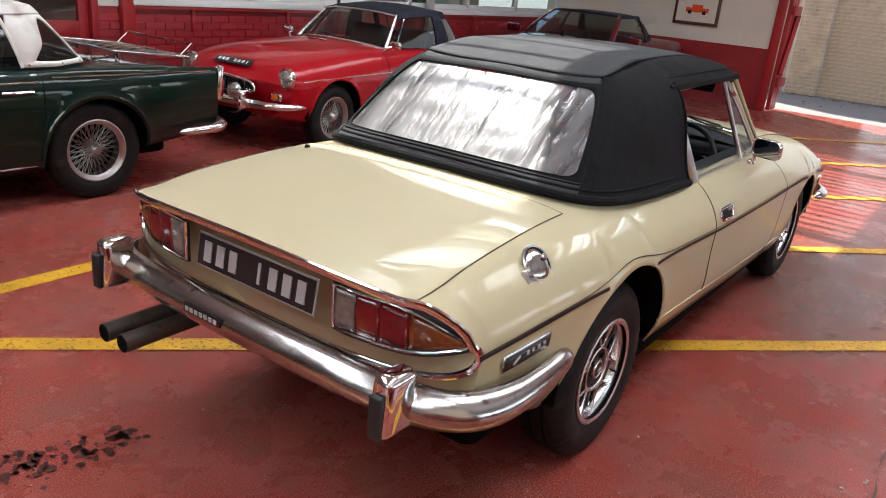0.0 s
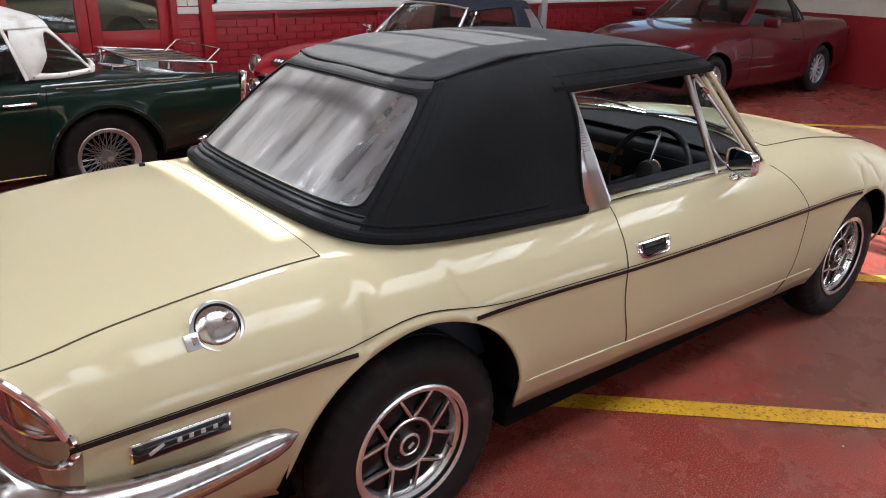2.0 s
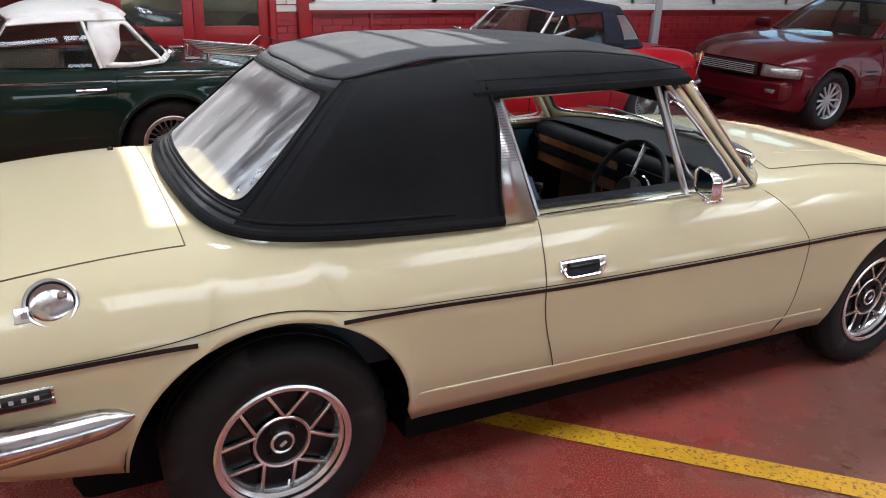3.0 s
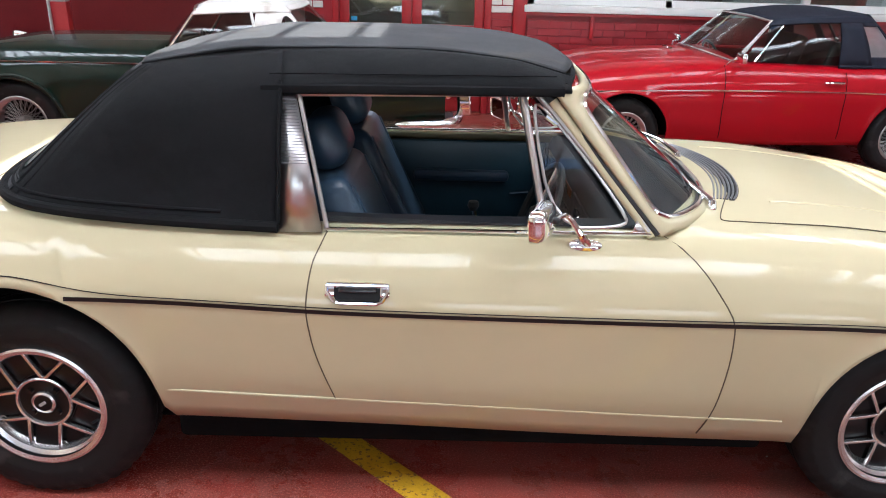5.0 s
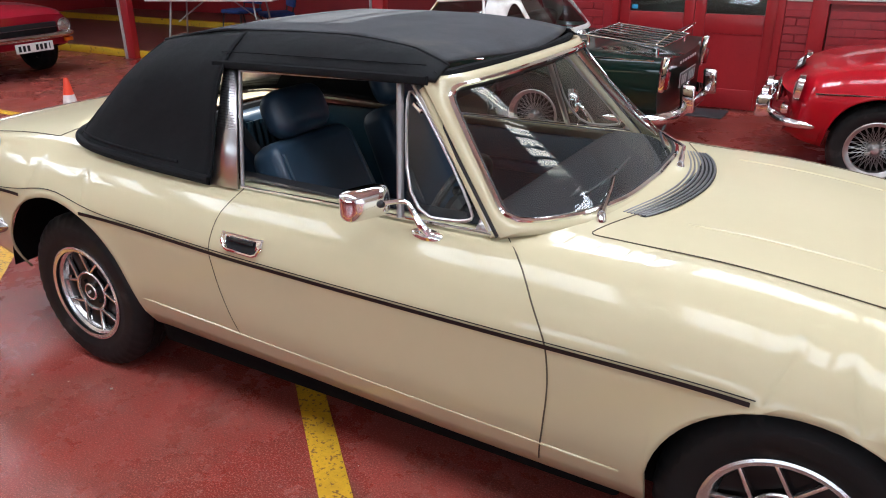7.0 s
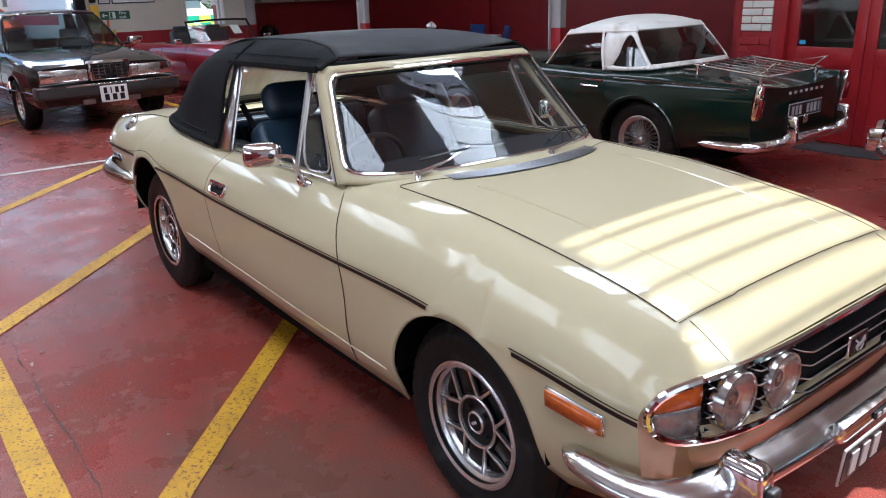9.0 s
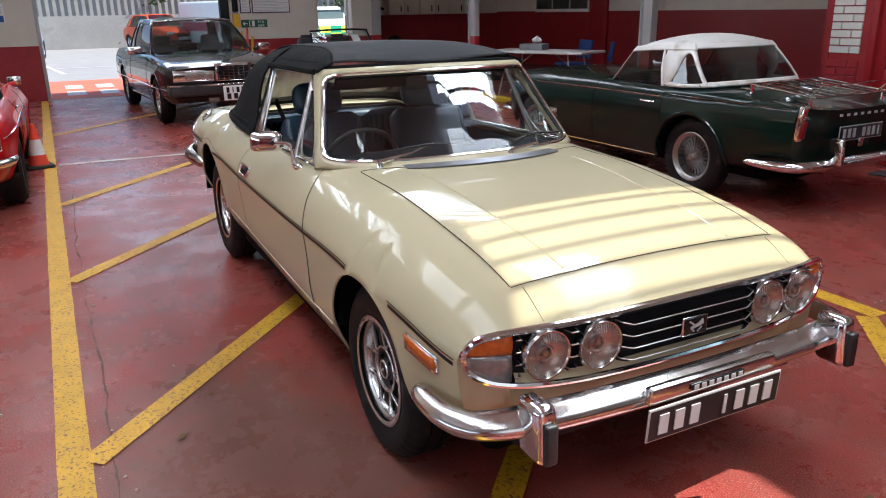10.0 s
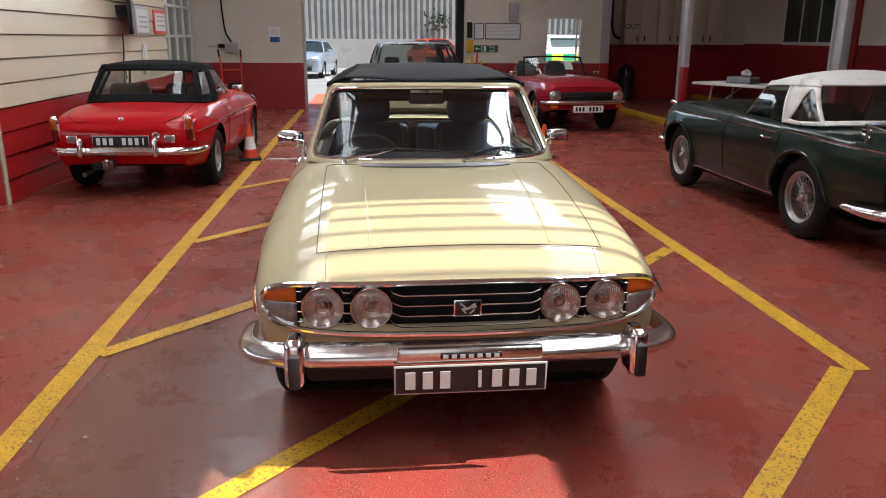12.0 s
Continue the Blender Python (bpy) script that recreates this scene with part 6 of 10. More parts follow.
def along(line, s):
    """s from 0 at the driver's door post, round the back, to 1 at the other door post."""
    d = min(s, 1 - s) * 2 * (nb - 1)
    i = min(int(d), nb - 2)
    p = line[i].lerp(line[i + 1], d - i)
    return Vector((p.x, -p.y, p.z)) if s > 0.5 else p
hb, ht = (lambda s: along(base_c, s)), (lambda s: along(top_c, s))
wr0 = 0.262
swell = spline([0.0, 0.10, 0.20, 0.25, 0.30, 0.5], [0.082, 0.075, 0.05, 0.028, 0.012, 0.010])


def back_sheet(s, v, out=0.0):
    """The stretched cloth between hem and upper seam, fullest near the top; s round the back, v upward."""
    lo, hi = hb(s), ht(s)
    o = Vector(((lo.x + hi.x) / 2 - CENTRE[0], (lo.y + hi.y) / 2, 0)).normalized()
    if min(s, 1 - s) < 0.2:
        o = Vector((o.x * 0.3, o.y, 0.25)).normalized()
    q = swell(min(s, 1 - s))
    return lo.lerp(hi, v) + o * (q * v * v * (1 - v) / 0.148 + out)


def cloth_sheet(name, s0, s1, v0, v1, material, ns, nv, thick=0.006, out=0.0, label="", wrinkle=0.0):
    verts, faces = [], []
    for i in range(ns + 1):
        s = s0 + (s1 - s0) * i / ns
        for k in range(nv + 1):
            v = v0 + (v1 - v0) * k / nv
            p = back_sheet(s, v, out)
            if wrinkle:
                d = noise.noise(Vector((p.x * 7 + p.z * 5, p.z * 4, p.y * 7))) + 0.5 * noise.noise(Vector((p.x * 16, p.z * 11, p.y * 16)))
                low_fold = math.exp(-((v - 0.10) / 0.06) ** 2) * noise.noise(Vector((p.x * 5, p.y * 5, 9.0)))
                p += Vector((0, math.copysign(1, p.y), 0.1)) * wrinkle * (d + 1.4 * low_fold) * math.sin(math.pi * min(1, max(0, (v - v0) / (v1 - v0))))
            verts.append(p)
    for i in range(ns):
        for k in range(nv):
            a = i * (nv + 1) + k
            faces.append((a, a + nv + 1, a + nv + 2, a + 1))
    ob = mesh_part(name, verts, faces, material, hood, label)
    if thick:
        mod = ob.modifiers.new("sheet", "SOLIDIFY")
        mod.thickness, mod.offset = thick, 0
    return ob


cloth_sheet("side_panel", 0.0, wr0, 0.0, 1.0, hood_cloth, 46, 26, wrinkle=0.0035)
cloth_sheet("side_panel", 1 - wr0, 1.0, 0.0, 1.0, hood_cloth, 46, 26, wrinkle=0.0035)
cloth_sheet("rear_panel", wr0, 1 - wr0, 0.0, 0.115, dusty_lit_cloth, 30, 4)
cloth_sheet("rear_panel", wr0, 1 - wr0, 0.955, 1.0, dusty_lit_cloth, 30, 3)
rear_window = cloth_sheet("rear_window", wr0 - 0.004, 1 - wr0 + 0.004, 0.11, 0.96, plastic_clear, 48, 28, 0.0, -0.001, "clear scuffed plastic rear window")
for v in rear_window.data.vertices:
    k = 0.0035 * noise.noise(Vector((v.co.y * 6, v.co.z * 26, 0.3))) + 0.002 * noise.noise(Vector((v.co.y * 24, v.co.z * 9, 4.0)))
    v.co.x += k
rear_window.visible_shadow = False
i0, j0, j1 = wr0 + 0.012, 0.145, 0.935
rim_in = chaikin([(i0 + 0.05, j0, 0), (1 - i0 - 0.05, j0, 0), (1 - i0 - 0.012, j0 + 0.02, 0), (1 - i0, j0 + 0.10, 0), (1 - i0, j1 - 0.16, 0), (1 - i0 - 0.012, j1 - 0.03, 0), (1 - i0 - 0.06, j1, 0), (i0 + 0.06, j1, 0), (i0 + 0.012, j1 - 0.03, 0), (i0, j1 - 0.16, 0), (i0, j0 + 0.10, 0), (i0 + 0.012, j0 + 0.02, 0)], 3, True)
rim_in = even_loop([Vector(p) for p in rim_in], 140)
verts, faces = [], []
for p in rim_in:
    d = Vector((p.x - 0.5, p.y - 0.535, 0))
    k = min((0.5 - wr0 + 0.004) / max(abs(d.x), 1e-6), 0.425 / max(abs(d.y), 1e-6))
    for f in (0.0, 0.5, 1.0):
        verts.append(back_sheet(0.5 + d.x * (1 + (k - 1) * f), 0.535 + d.y * (1 + (k - 1) * f), 0.006))
for i in range(140):
    for j in (0, 1):
        faces.append((i * 3 + j, (i + 1) % 140 * 3 + j, (i + 1) % 140 * 3 + j + 1, i * 3 + j + 1))
border = mesh_part("window_border", verts, faces, hood_cloth, hood)
mod = border.modifiers.new("sheet", "SOLIDIFY")
mod.thickness, mod.offset = 0.005, 0
tube("window_piping", [back_sheet(p.x, p.y, 0.009) for p in rim_in], 0.0035, hood_cloth, hood, n=6, close=True)
for q in (wr0 - 0.004, wr0 - 0.030):
    seam = [back_sheet(q, f, 0.004) for f in np.linspace(0.03, 0.99, 18)]
    for pts in (seam, mirrored(seam)):
        tube("stitched_seam", pts, 0.0022 if q < 0.25 else 0.003, hood_cloth, hood, n=5)
for v in (0.115, 0.955):
    tube("window_binding", [back_sheet(q, v, 0.004) for q in np.linspace(wr0, 1 - wr0, 24)], 0.006, dusty_lit_cloth, hood, n=6, flat=0.5)
tube("hem", [hb(s) + Vector((0, 0, 0.002)) for s in np.linspace(0, 1, 70)], 0.0165, hood_cloth, hood, "rolled hem of the soft top", n=10)
tube("hem_fold", [back_sheet(s, 0.075, 0.003) for s in np.linspace(0.02, 0.98, 60)], 0.006, hood_cloth, hood, n=8)

# roof: a taut panel between two seams over the hood bows, and side strips down to the door tops
seam_y = spline([-1.02, -0.95, -0.635, -0.2, 0.10, 0.28], [0.36, 0.41, 0.397, 0.378, 0.41, 0.47])
seam_z = spline([-1.02, -0.95, -0.635, -0.2, 0.10, 0.28], [1.278, 1.291, 1.339, 1.345, 1.328, 1.290])
mid_z = spline([-1.02, -0.95, -0.635, -0.2, 0.10, 0.24, 0.33], [1.286, 1.300, 1.347, 1.356, 1.344, 1.322, 1.284])
edge_y = spline([-0.62, -0.56, 0.25], [0.528, 0.530, 0.540])
edge_z = spline([-0.62, -0.56, 0.25], [1.246, 1.248, 1.262])


def roof_at(x, f):
    """f across the panel from -1 at one seam to 1 at the other."""
    return Vector((x, seam_y(x) * f, seam_z(x) + (mid_z(x) - seam_z(x)) * (1 - abs(f) ** 2.2)))


verts, faces = [], []
NX, NY = 52, 28
for i in range(NX + 1):
    u = i / NX
    for k in range(NY + 1):
        f = 2 * k / NY - 1
        xr = -1.014 + 0.05 * abs(f) ** 5
        xf = 0.322 - 0.075 * f * f
        p = roof_at(xf + (xr - xf) * u, f)
        p.z += 0.0025 * noise.noise(Vector((p.x * 5, p.y * 5, 0)))
        verts.append(p)
for i in range(NX):
    for k in range(NY):
        a = i * (NY + 1) + k
        faces.append((a, a + NY + 1, a + NY + 2, a + 1))
top_cloth = mesh_part("top_panel", verts, faces, dusty_lit_cloth, hood, "black cloth roof panel, paler from dust and painted-in light")
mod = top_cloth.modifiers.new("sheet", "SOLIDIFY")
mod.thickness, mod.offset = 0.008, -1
tube("rear_bow", [ht(q) + Vector((0.006, 0, -0.006)) for q in np.linspace(0.235, 0.765, 50)], 0.011, dusty_lit_cloth, hood, n=8)
for s in (-1, 1):
    verts, faces = [], []
    for i in range(31):
        x = -0.585 + (0.262 + 0.585) * i / 30
        a, c = Vector((x, s * seam_y(x), seam_z(x))), Vector((x, s * edge_y(x), edge_z(x)))
        for k in range(9):
            v = k / 8
            p = a.lerp(c, v) + Vector((0, s * 0.6, 0.8)) * 0.020 * math.sin(math.pi * v) * min(1.0, i / 10, (31 - i) / 6)
            p.z += 0.002 * noise.noise(Vector((x * 9, v * 3, s)))
            verts.append(p)
    for i in range(30):
        for k in range(8):
            q = i * 9 + k
            faces.append((q, q + 9, q + 10, q + 1))
    strip = mesh_part("roof_side", verts, faces, hood_cloth, hood)
    mod = strip.modifiers.new("sheet", "SOLIDIFY")
    mod.thickness, mod.offset = 0.008, 0
    flap = [(x, s * (edge_y(x) + 0.005), edge_z(x) + 0.002) for x in np.linspace(-0.60, 0.240, 24)]
    tube("drip_flap", flap, 0.014, hood_cloth, hood, n=8, flat=0.45)
    tube("drip_stitch", [(x, s * (edge_y(x) - 0.022), edge_z(x) + 0.040) for x in np.linspace(-0.58, 0.22, 20)], 0.0022, hood_cloth, hood, n=5)
    tube("stitched_seam", [(x, s * seam_y(x), seam_z(x) + 0.003) for x in np.linspace(-0.97, 0.265, 46)], 0.0042, hood_cloth, hood, "", n=6)
    tube("front_edge", [back_sheet(0.0 if s < 0 else 1.0, v, 0.004) for v in np.linspace(0.02, 0.80, 14)], 0.006, hood_cloth, hood, n=6)
tube("front_roll", [(0.320 - 0.075 * f * f, 0.512 * f, 1.281 - 0.010 * f * f) for f in np.linspace(-1, 1, 24)], 0.014, hood_cloth, hood, n=8)
for x in (-0.635, -0.2):
    tube("stitched_seam", [roof_at(x, f) + Vector((0.03 * (1 - abs(f)), 0, 0.0015)) for f in np.linspace(-0.98, 0.98, 30)], 0.0022, dusty_lit_cloth, hood, n=5)

# cabin
box("cabin_floor", (-0.4, 0, 0.33), (1.9, 1.2, 0.04), under, stag)
for s in (-1, 1):
    card = box("door_card", (0.0, s * 0.60, 0.64), (1.15, 0.03, 0.42), teal_vinyl, stag, "teal blue vinyl door card", 0.012)
    rows = [[Vector((x, s * y, SB.top_z(x, y) + 0.005)) for y in (0.552, 0.565, 0.58, 0.595, 0.606)] for x in np.linspace(-0.54, 0.46, 21)]
    mesh_part("door_capping", [v for r in rows for v in r], [(i * 5 + k, i * 5 + 5 + k, i * 5 + 6 + k, i * 5 + 1 + k) for i in range(20) for k in range(4)], dash_black, card, "black padded capping")
    box("armrest", (0.0, s * 0.57, 0.70), (0.42, 0.05, 0.05), blue_vinyl, card, "", 0.02)
    tube("winder", [(0.22, s * 0.58, 0.62), (0.30, s * 0.56, 0.635)], 0.006, chrome, card, n=6)
    box("quarter_trim", (-0.92, s * 0.585, 0.66), (0.72, 0.03, 0.42), teal_vinyl, stag, "", 0.012)
box("rear_bulkhead", (-1.24, 0, 0.66), (0.03, 1.2, 0.5), black_matt, stag)


verts, faces = [], []
for i, y in enumerate(np.linspace(-0.60, 0.60, 25)):
    xe = base_xyz[0](min(1.0, abs(y) / 0.648)) - 0.012
    for k in range(6):
        x = 0.44 + (xe - 0.44) * k / 5
        verts.append((x, y, SB.top_z(x, y) + 0.007))
for i in range(24):
    for k in range(5):
        q = i * 6 + k
        faces.append((q, q + 6, q + 7, q + 1))
mesh_part("dash_shelf", verts, faces, dash_black, stag, "black vinyl shelf under the windscreen")


def car_seat(parent, x, y, trim, ribbed, high=True, lean=14, z=0.36):
    seat = new("seat")
    seat.parent = parent
    bm = bmesh.new()
    add_box(bm, (x + 0.20, y, z + 0.10), (0.50, 0.46, 0.16), 0.05, Matrix.Rotation(radians(-6), 4, "Y"), 4)
    part("cushion", bm, trim, seat)
    R = Matrix.Translation((x - 0.04, y, z + 0.12)) @ Matrix.Rotation(radians(-lean), 4, "Y")
    bm = bmesh.new()
    vs = add_box(bm, (0, 0, 0), (0.13, 0.49, 0.56), 0.05, None, 4)
    for v in vs:
        f = v.co.z / 0.58 + 0.5
        v.co.y *= 1.0 - 0.20 * f ** 4
        if v.co.x > 0:
            v.co.x += 0.04 * (abs(v.co.y) / 0.23) ** 3
        v.co = R @ (v.co + Vector((0, 0, 0.29)))
    part("backrest", bm, trim, seat)
    for k in range(9):
        yy = -0.12 + k * 0.03
        tube("flute", [R @ Vector((0.062, yy, 0.08)), R @ Vector((0.070, yy, 0.28)), R @ Vector((0.062, yy, 0.50))], 0.016, ribbed, seat, n=6, flat=1.0)
    for sg in (-1, 1):
        tube("piping", [R @ Vector((0.085, sg * 0.185, z0)) for z0 in np.linspace(0.05, 0.52, 10)], 0.005, ribbed, seat, n=6)
    if high:
        bm = bmesh.new()
        vs = add_box(bm, (0, 0, 0), (0.13, 0.27, 0.17), 0.06, None, 4)
        for v in vs:
            v.co = R @ (v.co + Vector((0.04, 0, 0.652)))
        part("headrest", bm, trim, seat)
        tube("headrest_post", [R @ Vector((0, 0, 0.53)), R @ Vector((0.03, 0, 0.62))], 0.012, chrome, seat, n=8)
    return seat


for s in (-1, 1):
    car_seat(stag, -0.18, s * 0.32, blue_vinyl, blue_vinyl, True, 24, 0.335)
bench = new("rear_seat")
bench.parent = stag
for y in (-0.28, 0.28):
    bm = bmesh.new()
    add_box(bm, (-0.98, y, 0.52), (0.36, 0.5, 0.14), 0.04, None, 3)
    part("rear_cushion", bm, blue_vinyl, bench)
    bm = bmesh.new()
    add_box(bm, (-1.16, y, 0.72), (0.12, 0.5, 0.36), 0.04, Matrix.Rotation(radians(-14), 4, "Y"), 3)
    part("rear_backrest", bm, blue_vinyl, bench)
    for k in range(9):
        tube("flute", [(-1.075, y - 0.16 + k * 0.04, 0.60), (-1.12, y - 0.16 + k * 0.04, 0.86)], 0.016, teal_vinyl, bench, n=6)
dash = new("dashboard")
dash.parent = stag
dash.matrix_basis = pose(0.06, 0, 0)
bm = bmesh.new()
vs = add_box(bm, (0.46, 0, 0.80), (0.30, 1.22, 0.17), 0.05, Matrix.Rotation(radians(6), 4, "Y"), 4)
part("dash_top", bm, dash_black, dash)
box("veneer", (0.316, 0.22, 0.775), (0.012, 0.60, 0.13), walnut, dash, "walnut veneer dashboard", 0.003)
box("instrument_panel", (0.314, -0.34, 0.78), (0.014, 0.42, 0.14), dash_black, dash, "", 0.004)
for y, r in ((-0.25, 0.042), (-0.42, 0.042), (-0.335, 0.03)):
    dm = Matrix.Translation((0.304, y, 0.785 if r > 0.04 else 0.76)) @ Matrix.Rotation(radians(-90), 4, "Y")
    dial = lathe("dial", [(0.0, 0.004), (r, 0.004), (r, -0.004)], black_gloss, dash, "", 24, m=dm)
    lathe("dial_ring", [(r, 0.0), (r + 0.003, 0.006), (r + 0.006, 0.0)], chrome, dial, "", 24, m=dm)
box("warning_light", (0.298, -0.27, 0.765), (0.004, 0.012, 0.012), amber, dash)
for k in range(4):
    box("demist_vent", (0.545, -0.42 + k * 0.28, 0.893), (0.03, 0.2, 0.006), black_matt, dash, "", 0.002)
lathe("air_vent", [(0.0, 0.0), (0.04, 0.002), (0.045, 0.008), (0.05, 0.0)], black_matt, dash, "", 20, m=Matrix.Translation((0.305, 0.54, 0.79)) @ Matrix.Rotation(radians(-90), 4, "Y"))
wheel_m = Matrix.Translation((0.21, -0.335, 0.815)) @ Matrix.Rotation(radians(-68), 4, "Y")
steer = new("steering_wheel")
steer.parent = stag
tube("wheel_rim", [wheel_m @ Vector((0.19 * math.cos(a), 0.19 * math.sin(a), 0)) for a in np.linspace(0, 2 * math.pi, 48, endpoint=False)], 0.0125, black_rubber, steer, n=10, close=True)
lathe("boss", [(0.0, 0.028), (0.04, 0.022), (0.056, 0.0), (0.05, -0.03)], black_rubber, steer, "", 24, m=wheel_m)
for a in (0, 120, 240):
    c, d = math.cos(radians(a)), math.sin(radians(a))
    tube("wheel_spoke", [wheel_m @ Vector((0.04 * c, 0.04 * d, 0)), wheel_m @ Vector((0.185 * c, 0.185 * d, 0))], 0.013, alloy, steer, n=6, flat=0.3)
tube("column", [wheel_m @ Vector((0, 0, -0.02)), wheel_m @ Vector((0, 0, -0.26))], 0.03, black_matt, steer, n=12)
box("centre_console", (0.1, 0, 0.52), (0.7, 0.2, 0.24), dash_black, stag, "", 0.04)
tube("gear_lever", [(0.06, 0, 0.62), (0.03, 0, 0.74)], 0.008, chrome, stag, n=8)
lathe("gear_knob", [(0.0, 0.03), (0.018, 0.024), (0.022, 0.008), (0.012, -0.01)], black_rubber, stag, "", 16, m=Matrix.Translation((0.03, 0, 0.74)))
im = new("interior_mirror")
im.parent = stag
box("mirror_body", (0.235, 0, 1.188), (0.02, 0.20, 0.062), black_rubber, im, "", 0.014)
tube("mirror_stem", [(0.245, 0, 1.205), (0.285, 0, 1.245)], 0.006, black_rubber, im, n=8)
for s in (-1, 1):
    bm = bmesh.new()
    add_box(bm, (0.225, s * 0.27, 1.205), (0.022, 0.36, 0.075), 0.01, Matrix.Rotation(radians(35), 4, "Y"), 2)
    part("sun_visor", bm, black_matt, stag)
    tube("seat_belt", [(-0.55, s * 0.52, 1.06), (-0.47, s * 0.50, 0.95), (-0.40, s * 0.50, 0.62)], 0.022, black_rubber, stag, n=6, flat=0.1)

# ---- wheels ----
def tyre_part(parent, R, rim_r, width):
    w = width / 2
    prof = [(rim_r - 0.01, -w * 0.8), (rim_r + 0.006, -w * 0.86), (rim_r + 0.35 * (R - rim_r), -w), (rim_r + 0.72 * (R - rim_r), -w * 0.97), (R - 0.012, -w * 0.78), (R, -w * 0.6),
            (R, -w * 0.32), (R - 0.007, -w * 0.30), (R - 0.007, -w * 0.24), (R, -w * 0.22), (R + 0.001, w * 0.22), (R - 0.007, w * 0.24), (R - 0.007, w * 0.30), (R, w * 0.32), (R, w * 0.6), (R - 0.012, w * 0.78),
            (rim_r + 0.72 * (R - rim_r), w * 0.97), (rim_r + 0.66 * (R - rim_r), w * 1.005), (rim_r + 0.35 * (R - rim_r), w), (rim_r + 0.3 * (R - rim_r), w * 0.99), (rim_r + 0.006, w * 0.86), (rim_r - 0.01, w * 0.8)]
    bm = bmesh.new()
    n = 120
    rings = []
    for j, (r, h) in enumerate(prof):
        edge_row = abs(h) > w * 0.55 and r > rim_r + 0.6 * (R - rim_r)
        ring_ = []
        for k in range(n):
            a = 2 * math.pi * k / n
            cut = 0.006 if (edge_row and (k + (2 if h > 0 else 0)) % 3 == 0) else 0.0
            ring_.append(bm.verts.new(((r - cut) * math.cos(a), (r - cut) * math.sin(a), h)))
        rings.append(ring_)
    for a, b in zip(rings, rings[1:]):
        for k in range(n):
            bm.faces.new((a[k], a[(k + 1) % n], b[(k + 1) % n], b[k]))
    return part("tyre", bm, rubber, parent)


def stag_wheel(m, parent, R=0.326):
    """An alloy wheel with five pairs of slim bright spokes over black; its axis is z, the outer face up."""
    wheel = new("wheel")
    wheel.parent = parent
    wheel.matrix_basis = m
    tyre_part(wheel, R, 0.19, 0.18)
    rim = lathe("rim", [(0.178, -0.08), (0.19, -0.075), (0.178, -0.06), (0.162, -0.02), (0.158, 0.03), (0.170, 0.046), (0.172, 0.058), (0.186, 0.070), (0.196, 0.074), (0.199, 0.078), (0.199, 0.085), (0.192, 0.088), (0.180, 0.084)], alloy, wheel, "bright machined alloy rim", 56)
    lathe("dish", [(0.0, 0.030), (0.06, 0.034), (0.10, 0.030), (0.172, 0.014)], wheel_black, wheel, "", 40)
    lathe("hub_ring", [(0.074, 0.05), (0.084, 0.050), (0.085, 0.056), (0.082, 0.060), (0.076, 0.058), (0.074, 0.05)], alloy, wheel, "", 40)
    lathe("hub_dish", [(0.0, 0.046), (0.045, 0.046), (0.075, 0.05)], wheel_black, wheel, "", 32)
    cap = lathe("centre_cap", [(0.036, 0.048), (0.036, 0.060), (0.031, 0.064), (0.027, 0.062)], alloy, wheel, "", 32)
    lathe("cap_badge", [(0.0, 0.064), (0.027, 0.062)], wheel_black, cap, "", 24)
    box("emblem", (0, 0, 0.066), (0.022, 0.009, 0.003), bar_silver, cap, "", rot=Matrix.Rotation(0.6, 4, "Z"))
    for k in range(4):
        a = math.pi / 4 + k * math.pi / 2
        lathe("wheel_nut", [(0.0, 0.060), (0.008, 0.059), (0.010, 0.046)], wheel_black, wheel, "", 6, m=Matrix.Translation((0.052 * math.cos(a), 0.052 * math.sin(a), 0)))
    for k in range(5):
        a = math.pi / 2 - 0.14 + 2 * math.pi * k / 5
        for s in (-1, 1):
            bm = bmesh.new()
            p0 = Vector((0.084 * math.cos(a + s * 0.045), 0.084 * math.sin(a + s * 0.045), 0.052))
            p1 = Vector((0.171 * math.cos(a + s * 0.37), 0.171 * math.sin(a + s * 0.37), 0.050))
            d = (p1 - p0).normalized()
            o = Vector((-d.y, d.x, 0))
            rot = Matrix((d, o, Vector((0, 0, 1)))).transposed().to_4x4()
            add_box(bm, (p0 + p1) / 2, ((p1 - p0).length, 0.0095, 0.014), 0.0015, rot)
            part("spoke", bm, alloy, wheel)
        bm = bmesh.new()
        b = a + math.pi / 5
        rot = Matrix.Rotation(b, 4, "Z")
        add_box(bm, rot @ Vector((0.126, 0, 0.036)), (0.080, 0.074, 0.014), 0.006, rot)
        part("spoke_panel", bm, wheel_black, wheel)
        bm = bmesh.new()
        add_prism(bm, [(0.102 * math.cos(a), 0.102 * math.sin(a)), (0.158 * math.cos(a - 0.26), 0.158 * math.sin(a - 0.26)), (0.162 * math.cos(a), 0.162 * math.sin(a)), (0.158 * math.cos(a + 0.26), 0.158 * math.sin(a + 0.26))], 0.020, Matrix.Translation((0, 0, 0.020)))
        part("spoke_inset", bm, wheel_black, wheel)
    tube("valve", [(0.150, -0.062, 0.05), (0.142, -0.059, 0.075)], 0.004, black_rubber, wheel)
    return wheel


